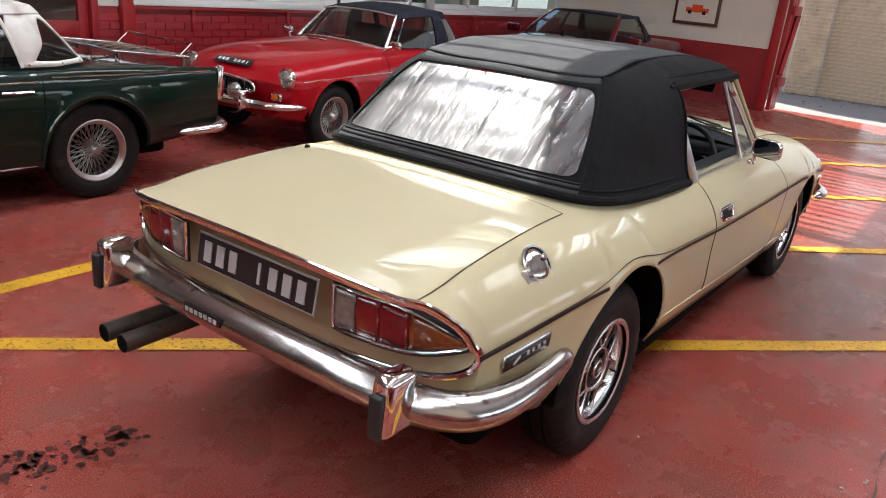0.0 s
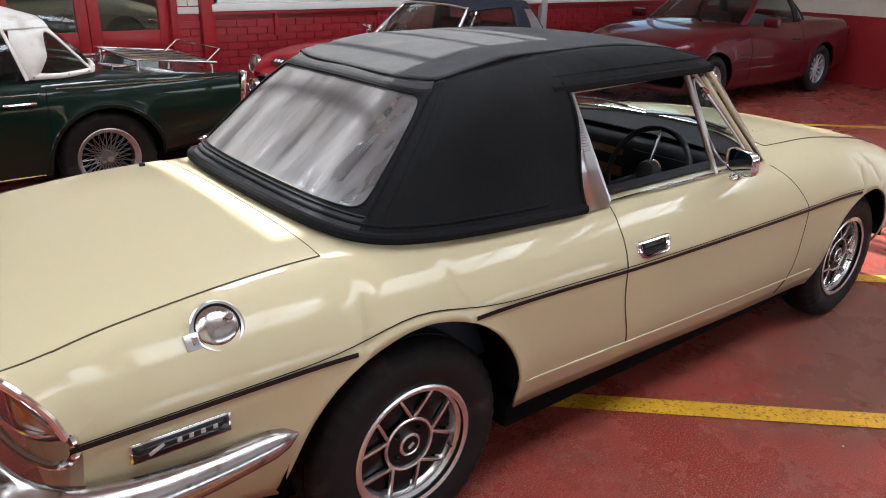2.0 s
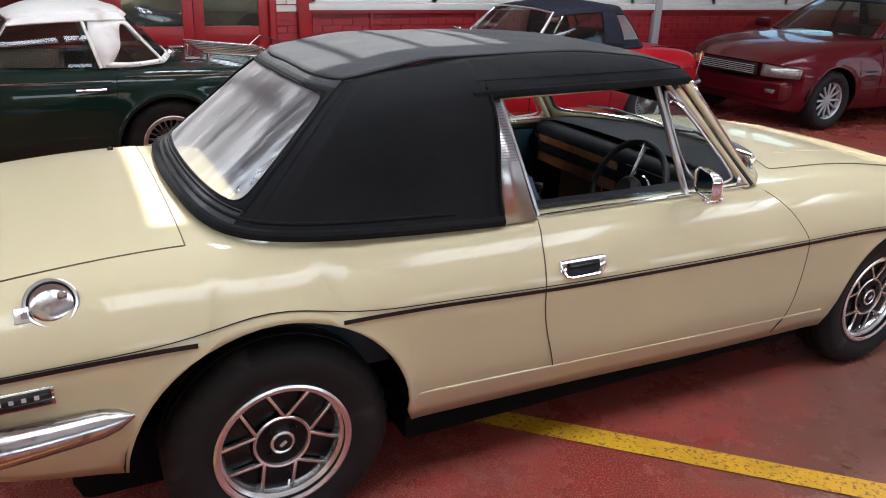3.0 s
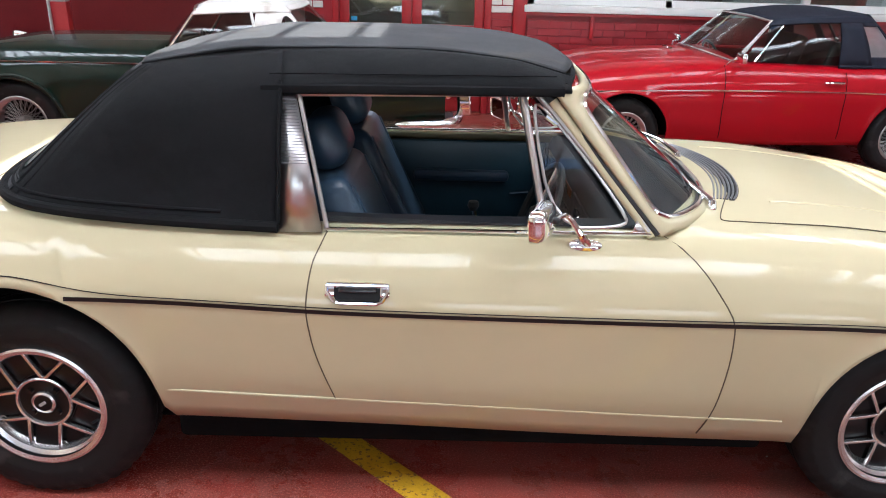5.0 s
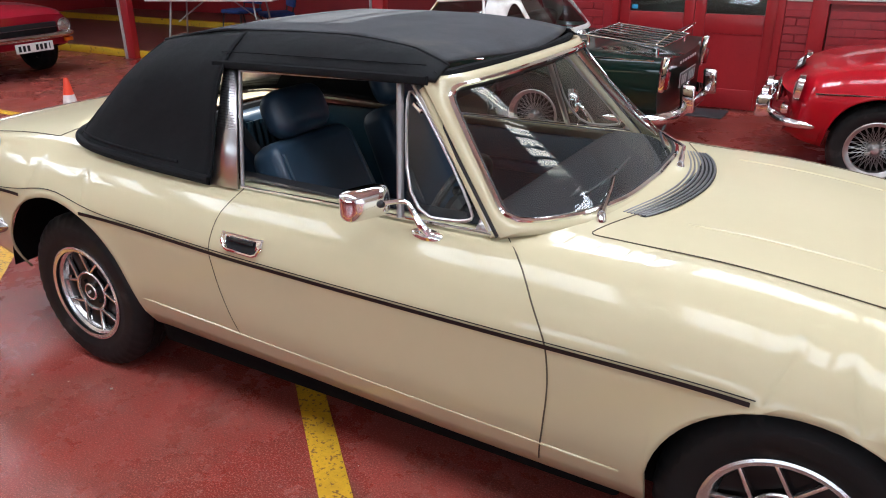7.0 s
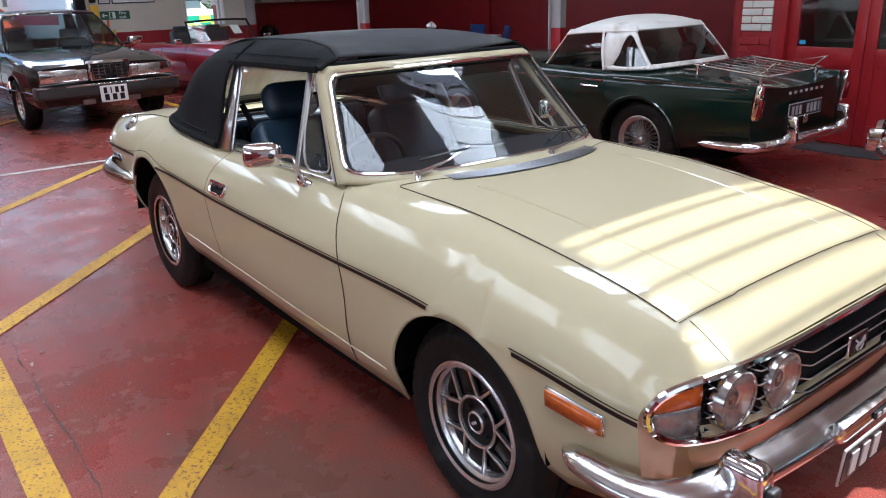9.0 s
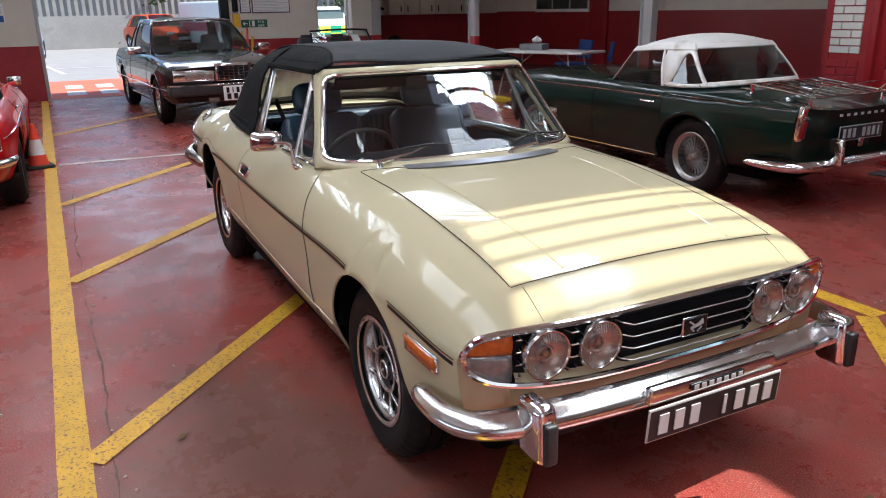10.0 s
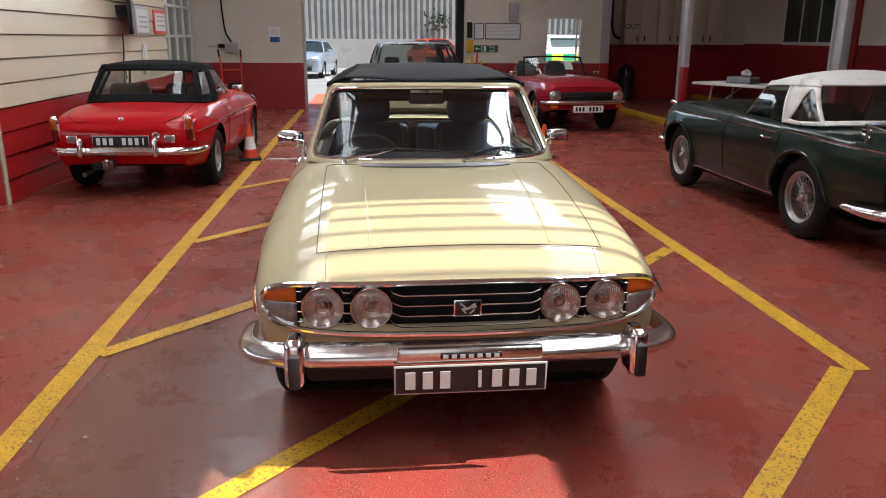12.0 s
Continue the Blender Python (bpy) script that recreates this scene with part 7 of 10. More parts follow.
def wire_wheel(m, parent, R=0.315, rim_r=0.19, bright=None):
    wheel = new("wheel")
    wheel.parent = parent
    wheel.matrix_basis = m
    bright = bright or chrome
    tyre_part(wheel, R, rim_r, 0.165)
    lathe("rim", [(rim_r - 0.012, -0.06), (rim_r - 0.02, 0.0), (rim_r - 0.024, 0.045), (rim_r - 0.006, 0.055), (rim_r + 0.008, 0.066), (rim_r + 0.01, 0.074), (rim_r + 0.003, 0.077), (rim_r - 0.014, 0.064)], bright, wheel, "", 48)
    lathe("backing", [(0.0, -0.03), (rim_r - 0.02, -0.03)], under, wheel, "", 32)
    lathe("hub", [(0.044, -0.02), (0.044, 0.03), (0.032, 0.05), (0.028, 0.055)], bright, wheel, "", 24)
    cap = lathe("hub_spinner", [(0.030, 0.052), (0.034, 0.062), (0.022, 0.078), (0.0, 0.082)], bright, wheel, "", 24)
    for k in range(2):
        rot = Matrix.Rotation(0.5 + k * math.pi, 4, "Z")
        box("spinner_ear", rot @ Vector((0.045, 0, 0.064)), (0.034, 0.018, 0.010), bright, cap, "", 0.004, rot)
    bm = bmesh.new()
    n = 24
    for k in range(n):
        a = 2 * math.pi * k / n
        for off, r0, h0, h1 in ((0.30, 0.040, 0.036, 0.038), (-0.30, 0.040, 0.036, 0.038), (0.55, 0.046, -0.012, 0.020), (-0.55, 0.046, -0.012, 0.020)):
            b = a + off
            add_tube(bm, [(r0 * math.cos(a), r0 * math.sin(a), h0), ((rim_r - 0.018) * math.cos(b), (rim_r - 0.018) * math.sin(b), h1)], 0.0016, 4)
    tagged(part("spokes", bm, bright, wheel), "crossed wire spokes", kind="stuff")
    return wheel


def alloy_wheel(m, parent, R=0.315, rim_r=0.2, slots=10, bright=None):
    wheel = new("wheel")
    wheel.parent = parent
    wheel.matrix_basis = m
    bright = bright or alloy
    tyre_part(wheel, R, rim_r, 0.2)
    lathe("rim", [(rim_r - 0.012, -0.06), (rim_r - 0.02, 0.03), (rim_r - 0.006, 0.06), (rim_r + 0.006, 0.075), (rim_r - 0.002, 0.08), (rim_r - 0.018, 0.06)], bright, wheel, "", 40)
    lathe("dish", [(0.0, 0.02), (rim_r - 0.02, 0.02)], black_matt, wheel, "", 32)
    lathe("hub", [(0.0, 0.062), (0.03, 0.060), (0.055, 0.052), (0.06, 0.03)], bright, wheel, "", 24)
    for k in range(slots):
        rot = Matrix.Rotation(2 * math.pi * k / slots, 4, "Z")
        box("spoke", rot @ Vector((0.055 + (rim_r - 0.07) / 2, 0, 0.046)), (rim_r - 0.06, 0.65 * rim_r * 2.2 / slots, 0.02), bright, wheel, "", 0.005, rot)
    return wheel


def wheel_pair(kind, parent, x, half, axle_z, **kw):
    for s in (-1, 1):
        turn = Matrix.Rotation(radians(90 if s < 0 else -90), 4, "X")
        kind(Matrix.Translation((x, s * half, axle_z)) @ turn, parent, **kw)


def four_wheels(kind, parent, xr, xf, half, axle_z, **kw):
    for x in (xr, xf):
        wheel_pair(kind, parent, x, half, axle_z, **kw)


wheel_pair(stag_wheel, stag, -1.27, 0.645, 0.323)
wheel_pair(stag_wheel, stag, 1.322, 0.645, 0.312, R=0.315)


# ---- the other cars ----
def cabin(parent, base_half, top_half, panes, panels, roof, rise=0.04, bulge=0.02, roof_label=""):
    """Upper works between a ring at the waist and a ring at the roof. Stations: 0 front middle, then each corner point of the half rings to the rear middle."""
    b, t = ring_by(base_half), ring_by(top_half)
    last = len(base_half) - 1
    CENTRE[0] = sum(p[0] for p in base_half) / len(base_half)
    made = []

    def put(i0, i1, v0, v1, material, name, is_glass):
        spans = []
        if i0 < 0:
            spans = [(i0 / (2 * last), i1 / (2 * last))]
        elif i1 > last:
            spans = [(i0 / (2 * last), i1 / (2 * last))]
        else:
            spans = [(i0 / (2 * last), i1 / (2 * last)), (1 - i1 / (2 * last), 1 - i0 / (2 * last))]
        for s0, s1 in spans:
            ob = ruled(name, b, t, s0, s1, v0, v1, material, parent, "", max(4, int(abs(s1 - s0) * 90)), 6, bulge, 0.0, 0.0 if is_glass else 0.02)
            if is_glass:
                ob.visible_shadow = False
            made.append(ob)

    for p in panes:
        put(*p, True)
    for p in panels:
        put(*p, False)
    if roof:
        crown("roof", t, roof, parent, roof_label, rise, thick=0.015)
    return b, t


def ring_line(parent, b, t, last, i0, i1, v, r, material, name):
    """A slim bright or dark moulding along the upper works."""
    pts = [b(s).lerp(t(s), v) for s in np.linspace(i0 / (2 * last), i1 / (2 * last), 24)]
    CX = CENTRE[0]
    pts = [p + Vector(((p.x - CX) * 0.02, p.y * 0.03, 0)) for p in pts]
    return tube(name, pts, r, material, parent, n=6)


def round_lamp(parent, m, r, lens, name="headlamp"):
    lamp = new(name)
    lamp.parent = parent
    lathe("bezel", [(r * 0.86, 0.004), (r * 0.95, 0.022), (r * 1.04, 0.018), (r * 1.08, -0.02)], chrome, lamp, "", 28, m=m)
    lathe("lens", [(0.0, 0.035), (r * 0.5, 0.03), (r * 0.86, 0.014)], lens, lamp, "", 28, m=m)
    return lamp


def block_lamp(parent, c, s, lens, name, rim=None, rot=None):
    lamp = box(name, c, s, lens, parent, "", min(s) * 0.3, rot)
    if rim:
        box("lamp_rim", (c[0] - 0.004 * (1 if c[0] > 0 else -1), c[1], c[2]), (s[0], s[1] + 0.016, s[2] + 0.016), rim, lamp, "", min(s) * 0.3, rot)
    return lamp


def seats_and_wheel(parent, x, y, z, trim, right_hand=True, sx=0.42):
    for s in (-1, 1):
        car_seat(parent, x, s * y, trim, trim, False, 14, z)
    m = Matrix.Translation((x + 0.52, -0.33 if right_hand else 0.33, z + 0.42)) @ Matrix.Rotation(radians(-66), 4, "Y")
    st = new("steering_wheel")
    st.parent = parent
    tube("wheel_rim", [m @ Vector((0.19 * math.cos(a), 0.19 * math.sin(a), 0)) for a in np.linspace(0, 6.283, 32, endpoint=False)], 0.011, black_rubber, st, n=8, close=True)
    lathe("boss", [(0, 0.02), (0.04, 0.01), (0.045, -0.02)], black_rubber, st, "", 16, m=m)
    for a in (0, 120, 240):
        tube("wheel_spoke", [m @ Vector((0, 0, 0)), m @ Vector((0.19 * math.cos(radians(a)), 0.19 * math.sin(radians(a)), 0))], 0.008, chrome, st, n=6)
    box("dashboard", (x + 0.72, 0, z + 0.40), (0.16, 1.16, 0.16), dash_black, parent, "", 0.04)
    box("cabin_floor", (x, 0, z - 0.06), (1.5, 1.1, 0.04), under, parent)


def end_bumper(parent, pts, h, d, material, name):
    half = chaikin(pts, 2)
    path = half[:-1] + mirrored(half[::-1])
    if pts[-1][0] < 0:
        path = path[::-1]
    return bumper(name, path, arc_profile(h, d), material, parent)


def door_seams(B, parent, xr, xf, z0, z1, material=None):
    for s in (-1, 1):
        for x in (xr, xf):
            B.side_line("door_gap", [(x + 0.02 * math.sin(3 * f), z0 + (z1 - z0) * f) for f in np.linspace(0, 1, 14)], 0.0035, material or under, parent, s, lift=0.0)


# dark green roadster with a white top
def green_roadster():
    car = thing("roadster_car", pose(-2.14, 3.70, 0, 0, 0, 181), "dark green roadster with a white soft top and wire wheels", "car")
    B = Body([-2.1, -1.8, -1.12, -0.5, 0.3, 1.12, 1.6, 1.8],
             w=[0.69, 0.71, 0.728, 0.728, 0.725, 0.728, 0.70, 0.60], zw=[0.60, 0.62, 0.64, 0.64, 0.64, 0.63, 0.60, 0.56],
             yc=[0.655, 0.665, 0.668, 0.66, 0.64, 0.61, 0.56, 0.48], zc=[0.825, 0.835, 0.845, 0.85, 0.868, 0.872, 0.845, 0.735],
             zm=[0.77, 0.81, 0.875, 0.885, 0.915, 0.905, 0.845, 0.72], wl=[0.60, 0.63, 0.66, 0.67, 0.67, 0.67, 0.63, 0.52],
             zl=[0.36, 0.33, 0.28, 0.24, 0.24, 0.26, 0.32, 0.40], arches=[(-1.12, 0.31, 0.36), (1.12, 0.31, 0.35)], bow_front=0.14, bow_rear=0.03, tumble=0.8, flare=0.02)
    B.shell(car, green_paint, hole=(-0.95, 0.06, 1))
    B.liners(car)
    box("underbody", (-0.1, 0, 0.28), (3.3, 1.0, 0.16), under, car, "", 0.04)
    four_wheels(wire_wheel, car, -1.12, 1.12, 0.60, 0.32, R=0.32, rim_r=0.195, bright=wire_silver)
    door_seams(B, car, -0.80, 0.10, 0.30, 0.85)
    for s in (-1, 1):
        for z, x0, x1, r in ((0.80, -2.05, -0.85, 0.005), (0.775, -0.75, 1.5, 0.006)):
            B.side_line("bright_moulding", [(x, z + 0.01 * math.cos(x)) for x in np.linspace(x0, x1, 30)], r, chrome, car, s, lift=0.001)
        B.side_line("sill_moulding", [(x, 0.275) for x in np.linspace(-0.74, 0.75, 16)], 0.006, chrome, car, s)
        for xc in (-1.12, 1.12):
            pts = [(xc + 0.375 * math.cos(a), 0.31 + 0.375 * math.sin(a)) for a in np.linspace(0.0, math.pi, 24)]
            B.side_line("arch_moulding", pts, 0.011, green_paint, car, s, lift=0.016)
        tube("door_handle", [(-0.72, s * (B.side_y(-0.7, 0.735) + 0.012), 0.735), (-0.60, s * (B.side_y(-0.6, 0.735) + 0.020), 0.735), (-0.54, s * (B.side_y(-0.54, 0.735) + 0.008), 0.735)], 0.009, chrome, car, n=8)
        lamp = new("tail_lamp")
        lamp.parent = car
        box("bezel", (-2.10, s * 0.655, 0.705), (0.045, 0.055, 0.25), chrome, lamp, "", 0.012, Matrix.Rotation(radians(-7), 4, "Y"))
        box("lens", (-2.125, s * 0.655, 0.665), (0.03, 0.04, 0.13), red_lens, lamp, "", 0.01, Matrix.Rotation(radians(-7), 4, "Y"))
        block_lamp(car, (1.74, s * 0.54, 0.60), (0.05, 0.10, 0.05), amber, "side_light", chrome)
        tip = new("wing_lamp")
        tip.parent = car
        tm = Matrix.Translation((1.66, s * 0.565, 0.835)) @ Matrix.Rotation(radians(90), 4, "Y")
        lathe("lamp_body", [(0.0, -0.09), (0.012, -0.07), (0.026, -0.01), (0.030, 0.03)], chrome, tip, "", 16, m=tm)
        lathe("lamp_lens", [(0.029, 0.03), (0.022, 0.045), (0.0, 0.052)], clear_lens, tip, "", 16, m=tm)
        round_lamp(car, Matrix.Translation((1.72, s * 0.44, 0.70)) @ Matrix.Rotation(radians(85), 4, "Y"), 0.09, head_lens)
    rb = end_bumper(car, [(-1.70, -0.735, 0.39), (-1.95, -0.745, 0.39), (-2.16, -0.68, 0.395), (-2.20, -0.3, 0.405), (-2.205, 0, 0.405)], 0.085, 0.04, chrome, "rear_bumper")
    fb = end_bumper(car, [(1.55, -0.70, 0.44), (1.80, -0.66, 0.44), (1.92, -0.4, 0.445), (1.94, 0, 0.445)], 0.085, 0.04, chrome, "front_bumper")
    for s in (-1, 1):
        overrider(rb, -2.235, s * 0.40, 0.40, 0.60, -1, False)
        overrider(fb, 1.965, s * 0.38, 0.40, 0.58, 1, False)
    number_plate(car, Matrix.Translation((-2.125, 0.0, 0.60)) @ Matrix.Rotation(math.pi, 4, "Z"), 0.50, 0.11, plate_black, bar_silver, "### ###i", rim=bar_silver)
    for k in range(7):
        box("badge_letter", (-2.118, 0.24 - 0.08 * k, 0.735), (0.006, 0.03, 0.018), bar_silver, car)
    box("boot_handle", (-2.13, 0.0, 0.525), (0.03, 0.05, 0.07), chrome, car, "", 0.01)
    lathe("fuel_cap", [(0, 0.03), (0.04, 0.028), (0.052, 0.012), (0.052, 0)], chrome, car, "", 24, m=Matrix.Translation((-1.24, 0, B.top_z(-1.24, 0))))
    for s in (-1, 1):
        tube("boot_hinge", [(-1.30, s * 0.36, B.top_z(-1.3, 0.36) + 0.01), (-1.42, s * 0.36, B.top_z(-1.4, 0.36) + 0.018)], 0.012, chrome, car, n=8)
    rack = new("luggage_rack")
    rack.parent = car
    zt = lambda x: B.top_z(x, 0) + 0.065
    tube("rack_rail", [(-1.42, -0.42, zt(-1.42)), (-2.02, -0.42, zt(-1.9)), (-2.02, 0.42, zt(-1.9)), (-1.42, 0.42, zt(-1.42))], 0.008, chrome, rack, n=8, close=True)
    for k in range(6):
        y = -0.30 + k * 0.12
        tube("rack_slat", [(-1.42, y, zt(-1.42)), (-2.02, y, zt(-1.9))], 0.006, chrome, rack, n=6)
    tube("rack_hoop", [(-1.95, -0.40, zt(-1.9)), (-2.06, -0.40, zt(-1.9) + 0.09), (-2.06, 0.40, zt(-1.9) + 0.09), (-1.95, 0.40, zt(-1.9))], 0.007, chrome, rack, n=8)
    for x, y in ((-1.45, -0.42), (-1.98, -0.42), (-1.45, 0.42), (-1.98, 0.42)):
        tube("rack_foot", [(x, y, zt(x)), (x, y, zt(x) - 0.07)], 0.012, chrome, rack, n=8)
    bh = [(0.13, 0, 0.90), (0.09, -0.30, 0.89), (0.00, -0.575, 0.865), (-0.5, -0.64, 0.862), (-0.92, -0.64, 0.862), (-1.12, -0.575, 0.875), (-1.20, -0.3, 0.885), (-1.21, 0, 0.885)]
    th = [(-0.15, 0, 1.185), (-0.17, -0.28, 1.18), (-0.22, -0.50, 1.165), (-0.5, -0.535, 1.195), (-0.74, -0.535, 1.205), (-0.86, -0.48, 1.20), (-0.90, -0.25, 1.20), (-0.905, 0, 1.20)]
    panes = [(-1.85, 1.85, 0.02, 0.96, glass_clear, "windscreen"), (2.08, 3.50, 0.03, 0.86, glass_dark, "side_glass"), (5.12, 8.88, 0.10, 0.90, glass_dark, "rear_window")]
    panels = [(2.0, 5.12, 0.86, 1.0, white_vinyl, "top_side"), (5.12, 8.88, 0.0, 0.10, white_vinyl, "top_back"), (5.12, 8.88, 0.90, 1.0, white_vinyl, "top_back")]
    b, t = cabin(car, bh, th, panes, panels, white_vinyl, 0.085, 0.022, "white vinyl top")
    eye_ = chaikin([(0.13, 0.10, 0), (0.5, 0.085, 0), (0.94, 0.09, 0), (0.92, 0.12, 0), (0.90, 0.5, 0), (0.86, 0.80, 0), (0.66, 0.79, 0), (0.38, 0.52, 0), (0.16, 0.15, 0)], 2, True)
    for s in (0, 1):
        put_on = lambda u, v, out=0.0: (lambda q: b(q).lerp(t(q), v) + Vector((0, (0.022 * math.sin(math.pi * v) + out) * (-1 if s == 0 else 1), 0)))((3.50 + 1.62 * u) / 14 if s == 0 else 1 - (3.50 + 1.62 * u) / 14)
        verts, faces, pane = [], [], []
        m_ = len(eye_)
        for p in eye_:
            d = Vector((p.x - 0.6, p.y - 0.38, 0))
            k = min([k_ for k_ in ((1 - 0.6) / d.x if d.x > 0 else -0.6 / d.x, (0.86 - 0.38) / d.y if d.y > 0 else -0.38 / d.y) if k_ > 0])
            for f in (0, 0.5, 1):
                verts.append(put_on(0.6 + d.x * (1 + (k - 1) * f), 0.38 + d.y * (1 + (k - 1) * f)))
            pane.append(put_on(p.x, p.y, -0.004))
        for k in range(m_):
            for j in (0, 1):
                faces.append((k * 3 + j, (k + 1) % m_ * 3 + j, (k + 1) % m_ * 3 + j + 1, k * 3 + j + 1))
        side = mesh_part("top_side", verts, faces, white_vinyl, car)
        mod = side.modifiers.new("sheet", "SOLIDIFY")
        mod.thickness, mod.offset = 0.012, 0
        pane_ob = mesh_part("quarter_window", pane, [tuple(range(m_))], glass_dark, car, "small curved clear quarter window")
        pane_ob.visible_shadow = False
        tube("top_binding", [put_on(0.0, v, 0.004) for v in np.linspace(0, 0.9, 10)], 0.011, white_vinyl, car, n=6)
    for k in range(12):
        q = (3.6 + k * 6.8 / 11) / 14
        lathe("press_stud", [(0.0, 0.006), (0.005, 0.005), (0.007, 0.0)], chrome, car, "", 10, m=Matrix.Translation(b(q).lerp(t(q), 0.05) + Vector((-0.012 if 4.8 < q * 14 < 9.2 else 0, 0.016 * (-1 if q < 0.5 else 1), 0))) @ Matrix.Rotation(radians(90 if q < 0.5 else -90), 4, "X"))
    for v in (0.0, 0.98):
        ring_line(car, b, t, 7, -1.95, 1.95, v, 0.010, chrome, "screen_trim")
    for s in (2.0, 12.0):
        tube("screen_pillar", [b(s / 14).lerp(t(s / 14), f) for f in (0, 0.5, 1)], 0.014, chrome, car, n=8)
    seats_and_wheel(car, -0.62, 0.30, 0.34, black_rubber)
    return car


green_roadster()


# red roadsters, one of them with a navy top and one with a black top
def red_roadster(m, label, paint, cloth, wires, tail_first):
    car = thing("sports_car", m, label, "car", "red roadsters")
    B = Body([-1.95, -1.915, -1.85, -1.70, -1.155, -0.5, 0.3, 1.155, 1.6, 1.80],
             w=[0.625, 0.65, 0.675, 0.705, 0.748, 0.752, 0.75, 0.748, 0.73, 0.655], zw=[0.56, 0.58, 0.60, 0.61, 0.62, 0.62, 0.62, 0.615, 0.59, 0.55],
             yc=[0.53, 0.565, 0.585, 0.605, 0.63, 0.635, 0.62, 0.60, 0.57, 0.50], zc=[0.645, 0.70, 0.752, 0.793, 0.83, 0.84, 0.85, 0.812, 0.748, 0.615],
             zm=[0.66, 0.715, 0.767, 0.808, 0.87, 0.88, 0.902, 0.865, 0.768, 0.625], wl=[0.54, 0.56, 0.585, 0.61, 0.67, 0.68, 0.68, 0.67, 0.62, 0.50],
             zl=[0.33, 0.31, 0.295, 0.28, 0.25, 0.23, 0.23, 0.25, 0.29, 0.33], arches=[(-1.155, 0.295, 0.345), (1.155, 0.295, 0.345)], bow_front=0.16, bow_rear=0.07, tumble=0.72, flare=0.012)
    B.shell(car, paint, hole=(-0.92, 0.24, 1))
    B.liners(car)
    box("underbody", (-0.1, 0, 0.31), (2.9, 1.0, 0.12), under, car, "", 0.04)
    lid_half = lambda x: 0.535 - 0.13 * max(0.0, (-1.74 - x) / 0.16) ** 3
    lid_x = np.linspace(-1.90, -1.27, 22)
    B.top_patch("boot_lid", -1.90, -1.27, lid_half, paint, car, 0.004)
    rim_ = [Vector((B.warp(x, lid_half(x)), lid_half(x), B.top_z(x, lid_half(x)) + 0.002)) for x in lid_x[::-1]]
    tube("boot_gap", rim_ + mirrored(rim_[::-1]), 0.0032, under, car, n=6)
    if wires:
        four_wheels(wire_wheel, car, -1.155, 1.155, 0.635, 0.295, R=0.295, rim_r=0.18, bright=wire_silver)
    else:
        four_wheels(alloy_wheel, car, -1.155, 1.155, 0.635, 0.295, R=0.295, rim_r=0.18, slots=8, bright=bar_silver)
    door_seams(B, car, -0.60, 0.38, 0.29, 0.845)
    for s in (-1, 1):
        B.side_line("bright_moulding", [(x, 0.668 - 0.012 * x * x) for x in np.linspace(-1.85, 1.62, 46)], 0.0065, chrome, car, s, lift=0.002)
        tube("door_handle", [(-0.56, s * (B.side_y(-0.5, 0.73) + 0.010), 0.735), (-0.46, s * (B.side_y(-0.45, 0.73) + 0.022), 0.738), (-0.40, s * (B.side_y(-0.4, 0.73) + 0.012), 0.735)], 0.010, chrome, car, n=8)
        lamp = new("tail_lamp")
        lamp.parent = car
        tilt = Matrix.Rotation(radians(-13), 4, "Y") @ Matrix.Rotation(radians(-s * 16), 4, "Z")

        def bullet(name, z0, z1, ry, out, material):
            rows = []
            for z_ in np.linspace(z0, z1, 8):
                taper = 1.0 - 0.55 * max(0.0, (z_ - 0.03) / 0.095) ** 2
                rows.append([tilt @ Vector((-out * math.cos(a_), ry * taper * math.sin(a_), z_)) + Vector((-1.875, s * 0.612, 0.665)) for a_ in np.linspace(-1.57, 1.57, 9)])
            fs = [(i * 9 + k, i * 9 + k + 1, i * 9 + k + 10, i * 9 + k + 9) for i in range(7) for k in range(8)]
            fs += [tuple(range(8, -1, -1)), tuple(63 + k for k in range(9))]
            return mesh_part(name, [v for r in rows for v in r], fs, material, lamp)

        bullet("bezel", -0.115, 0.125, 0.047, 0.040, chrome)
        bullet("brake_lens", -0.103, 0.01, 0.038, 0.060, red_lens)
        bullet("indicator_lens", 0.012, 0.112, 0.038, 0.060, amber)
        block_lamp(car, (-1.955, s * 0.45, 0.575), (0.03, 0.085, 0.058), clear_lens, "reversing_lamp", chrome)
        hm = Matrix.Translation((1.67, s * 0.60, 0.655)) @ Matrix.Rotation(radians(82), 4, "Y")
        round_lamp(car, hm, 0.085, head_lens)
        block_lamp(car, (1.745, s * 0.565, 0.505), (0.05, 0.085, 0.05), amber, "side_light", chrome)
        mir = new("wing_mirror")
        mir.parent = car
        yb = s * B.side_y(0.36, 0.84)
        tube("arm", [(0.36, yb * 0.97, 0.845), (0.34, yb + s * 0.02, 0.885), (0.30, yb + s * 0.05, 0.90)], 0.009, chrome, mir, n=8)
        box("shell", (0.29, yb + s * 0.075, 0.91), (0.045, 0.125, 0.08), chrome, mir, "", 0.016)
    rb = end_bumper(car, [(-1.58, -0.72, 0.455), (-1.80, -0.715, 0.455), (-1.98, -0.62, 0.46), (-2.03, -0.3, 0.465), (-2.04, 0, 0.465)], 0.08, 0.035, chrome, "rear_bumper")
    fb = end_bumper(car, [(1.50, -0.70, 0.42), (1.70, -0.66, 0.42), (1.83, -0.45, 0.425), (1.88, 0, 0.43)], 0.08, 0.035, chrome, "front_bumper")
    for s in (-1, 1):
        overrider(rb, -2.065, s * 0.34, 0.42, 0.60, -1, False)
        overrider(fb, 1.90, s * 0.33, 0.38, 0.54, 1, False)
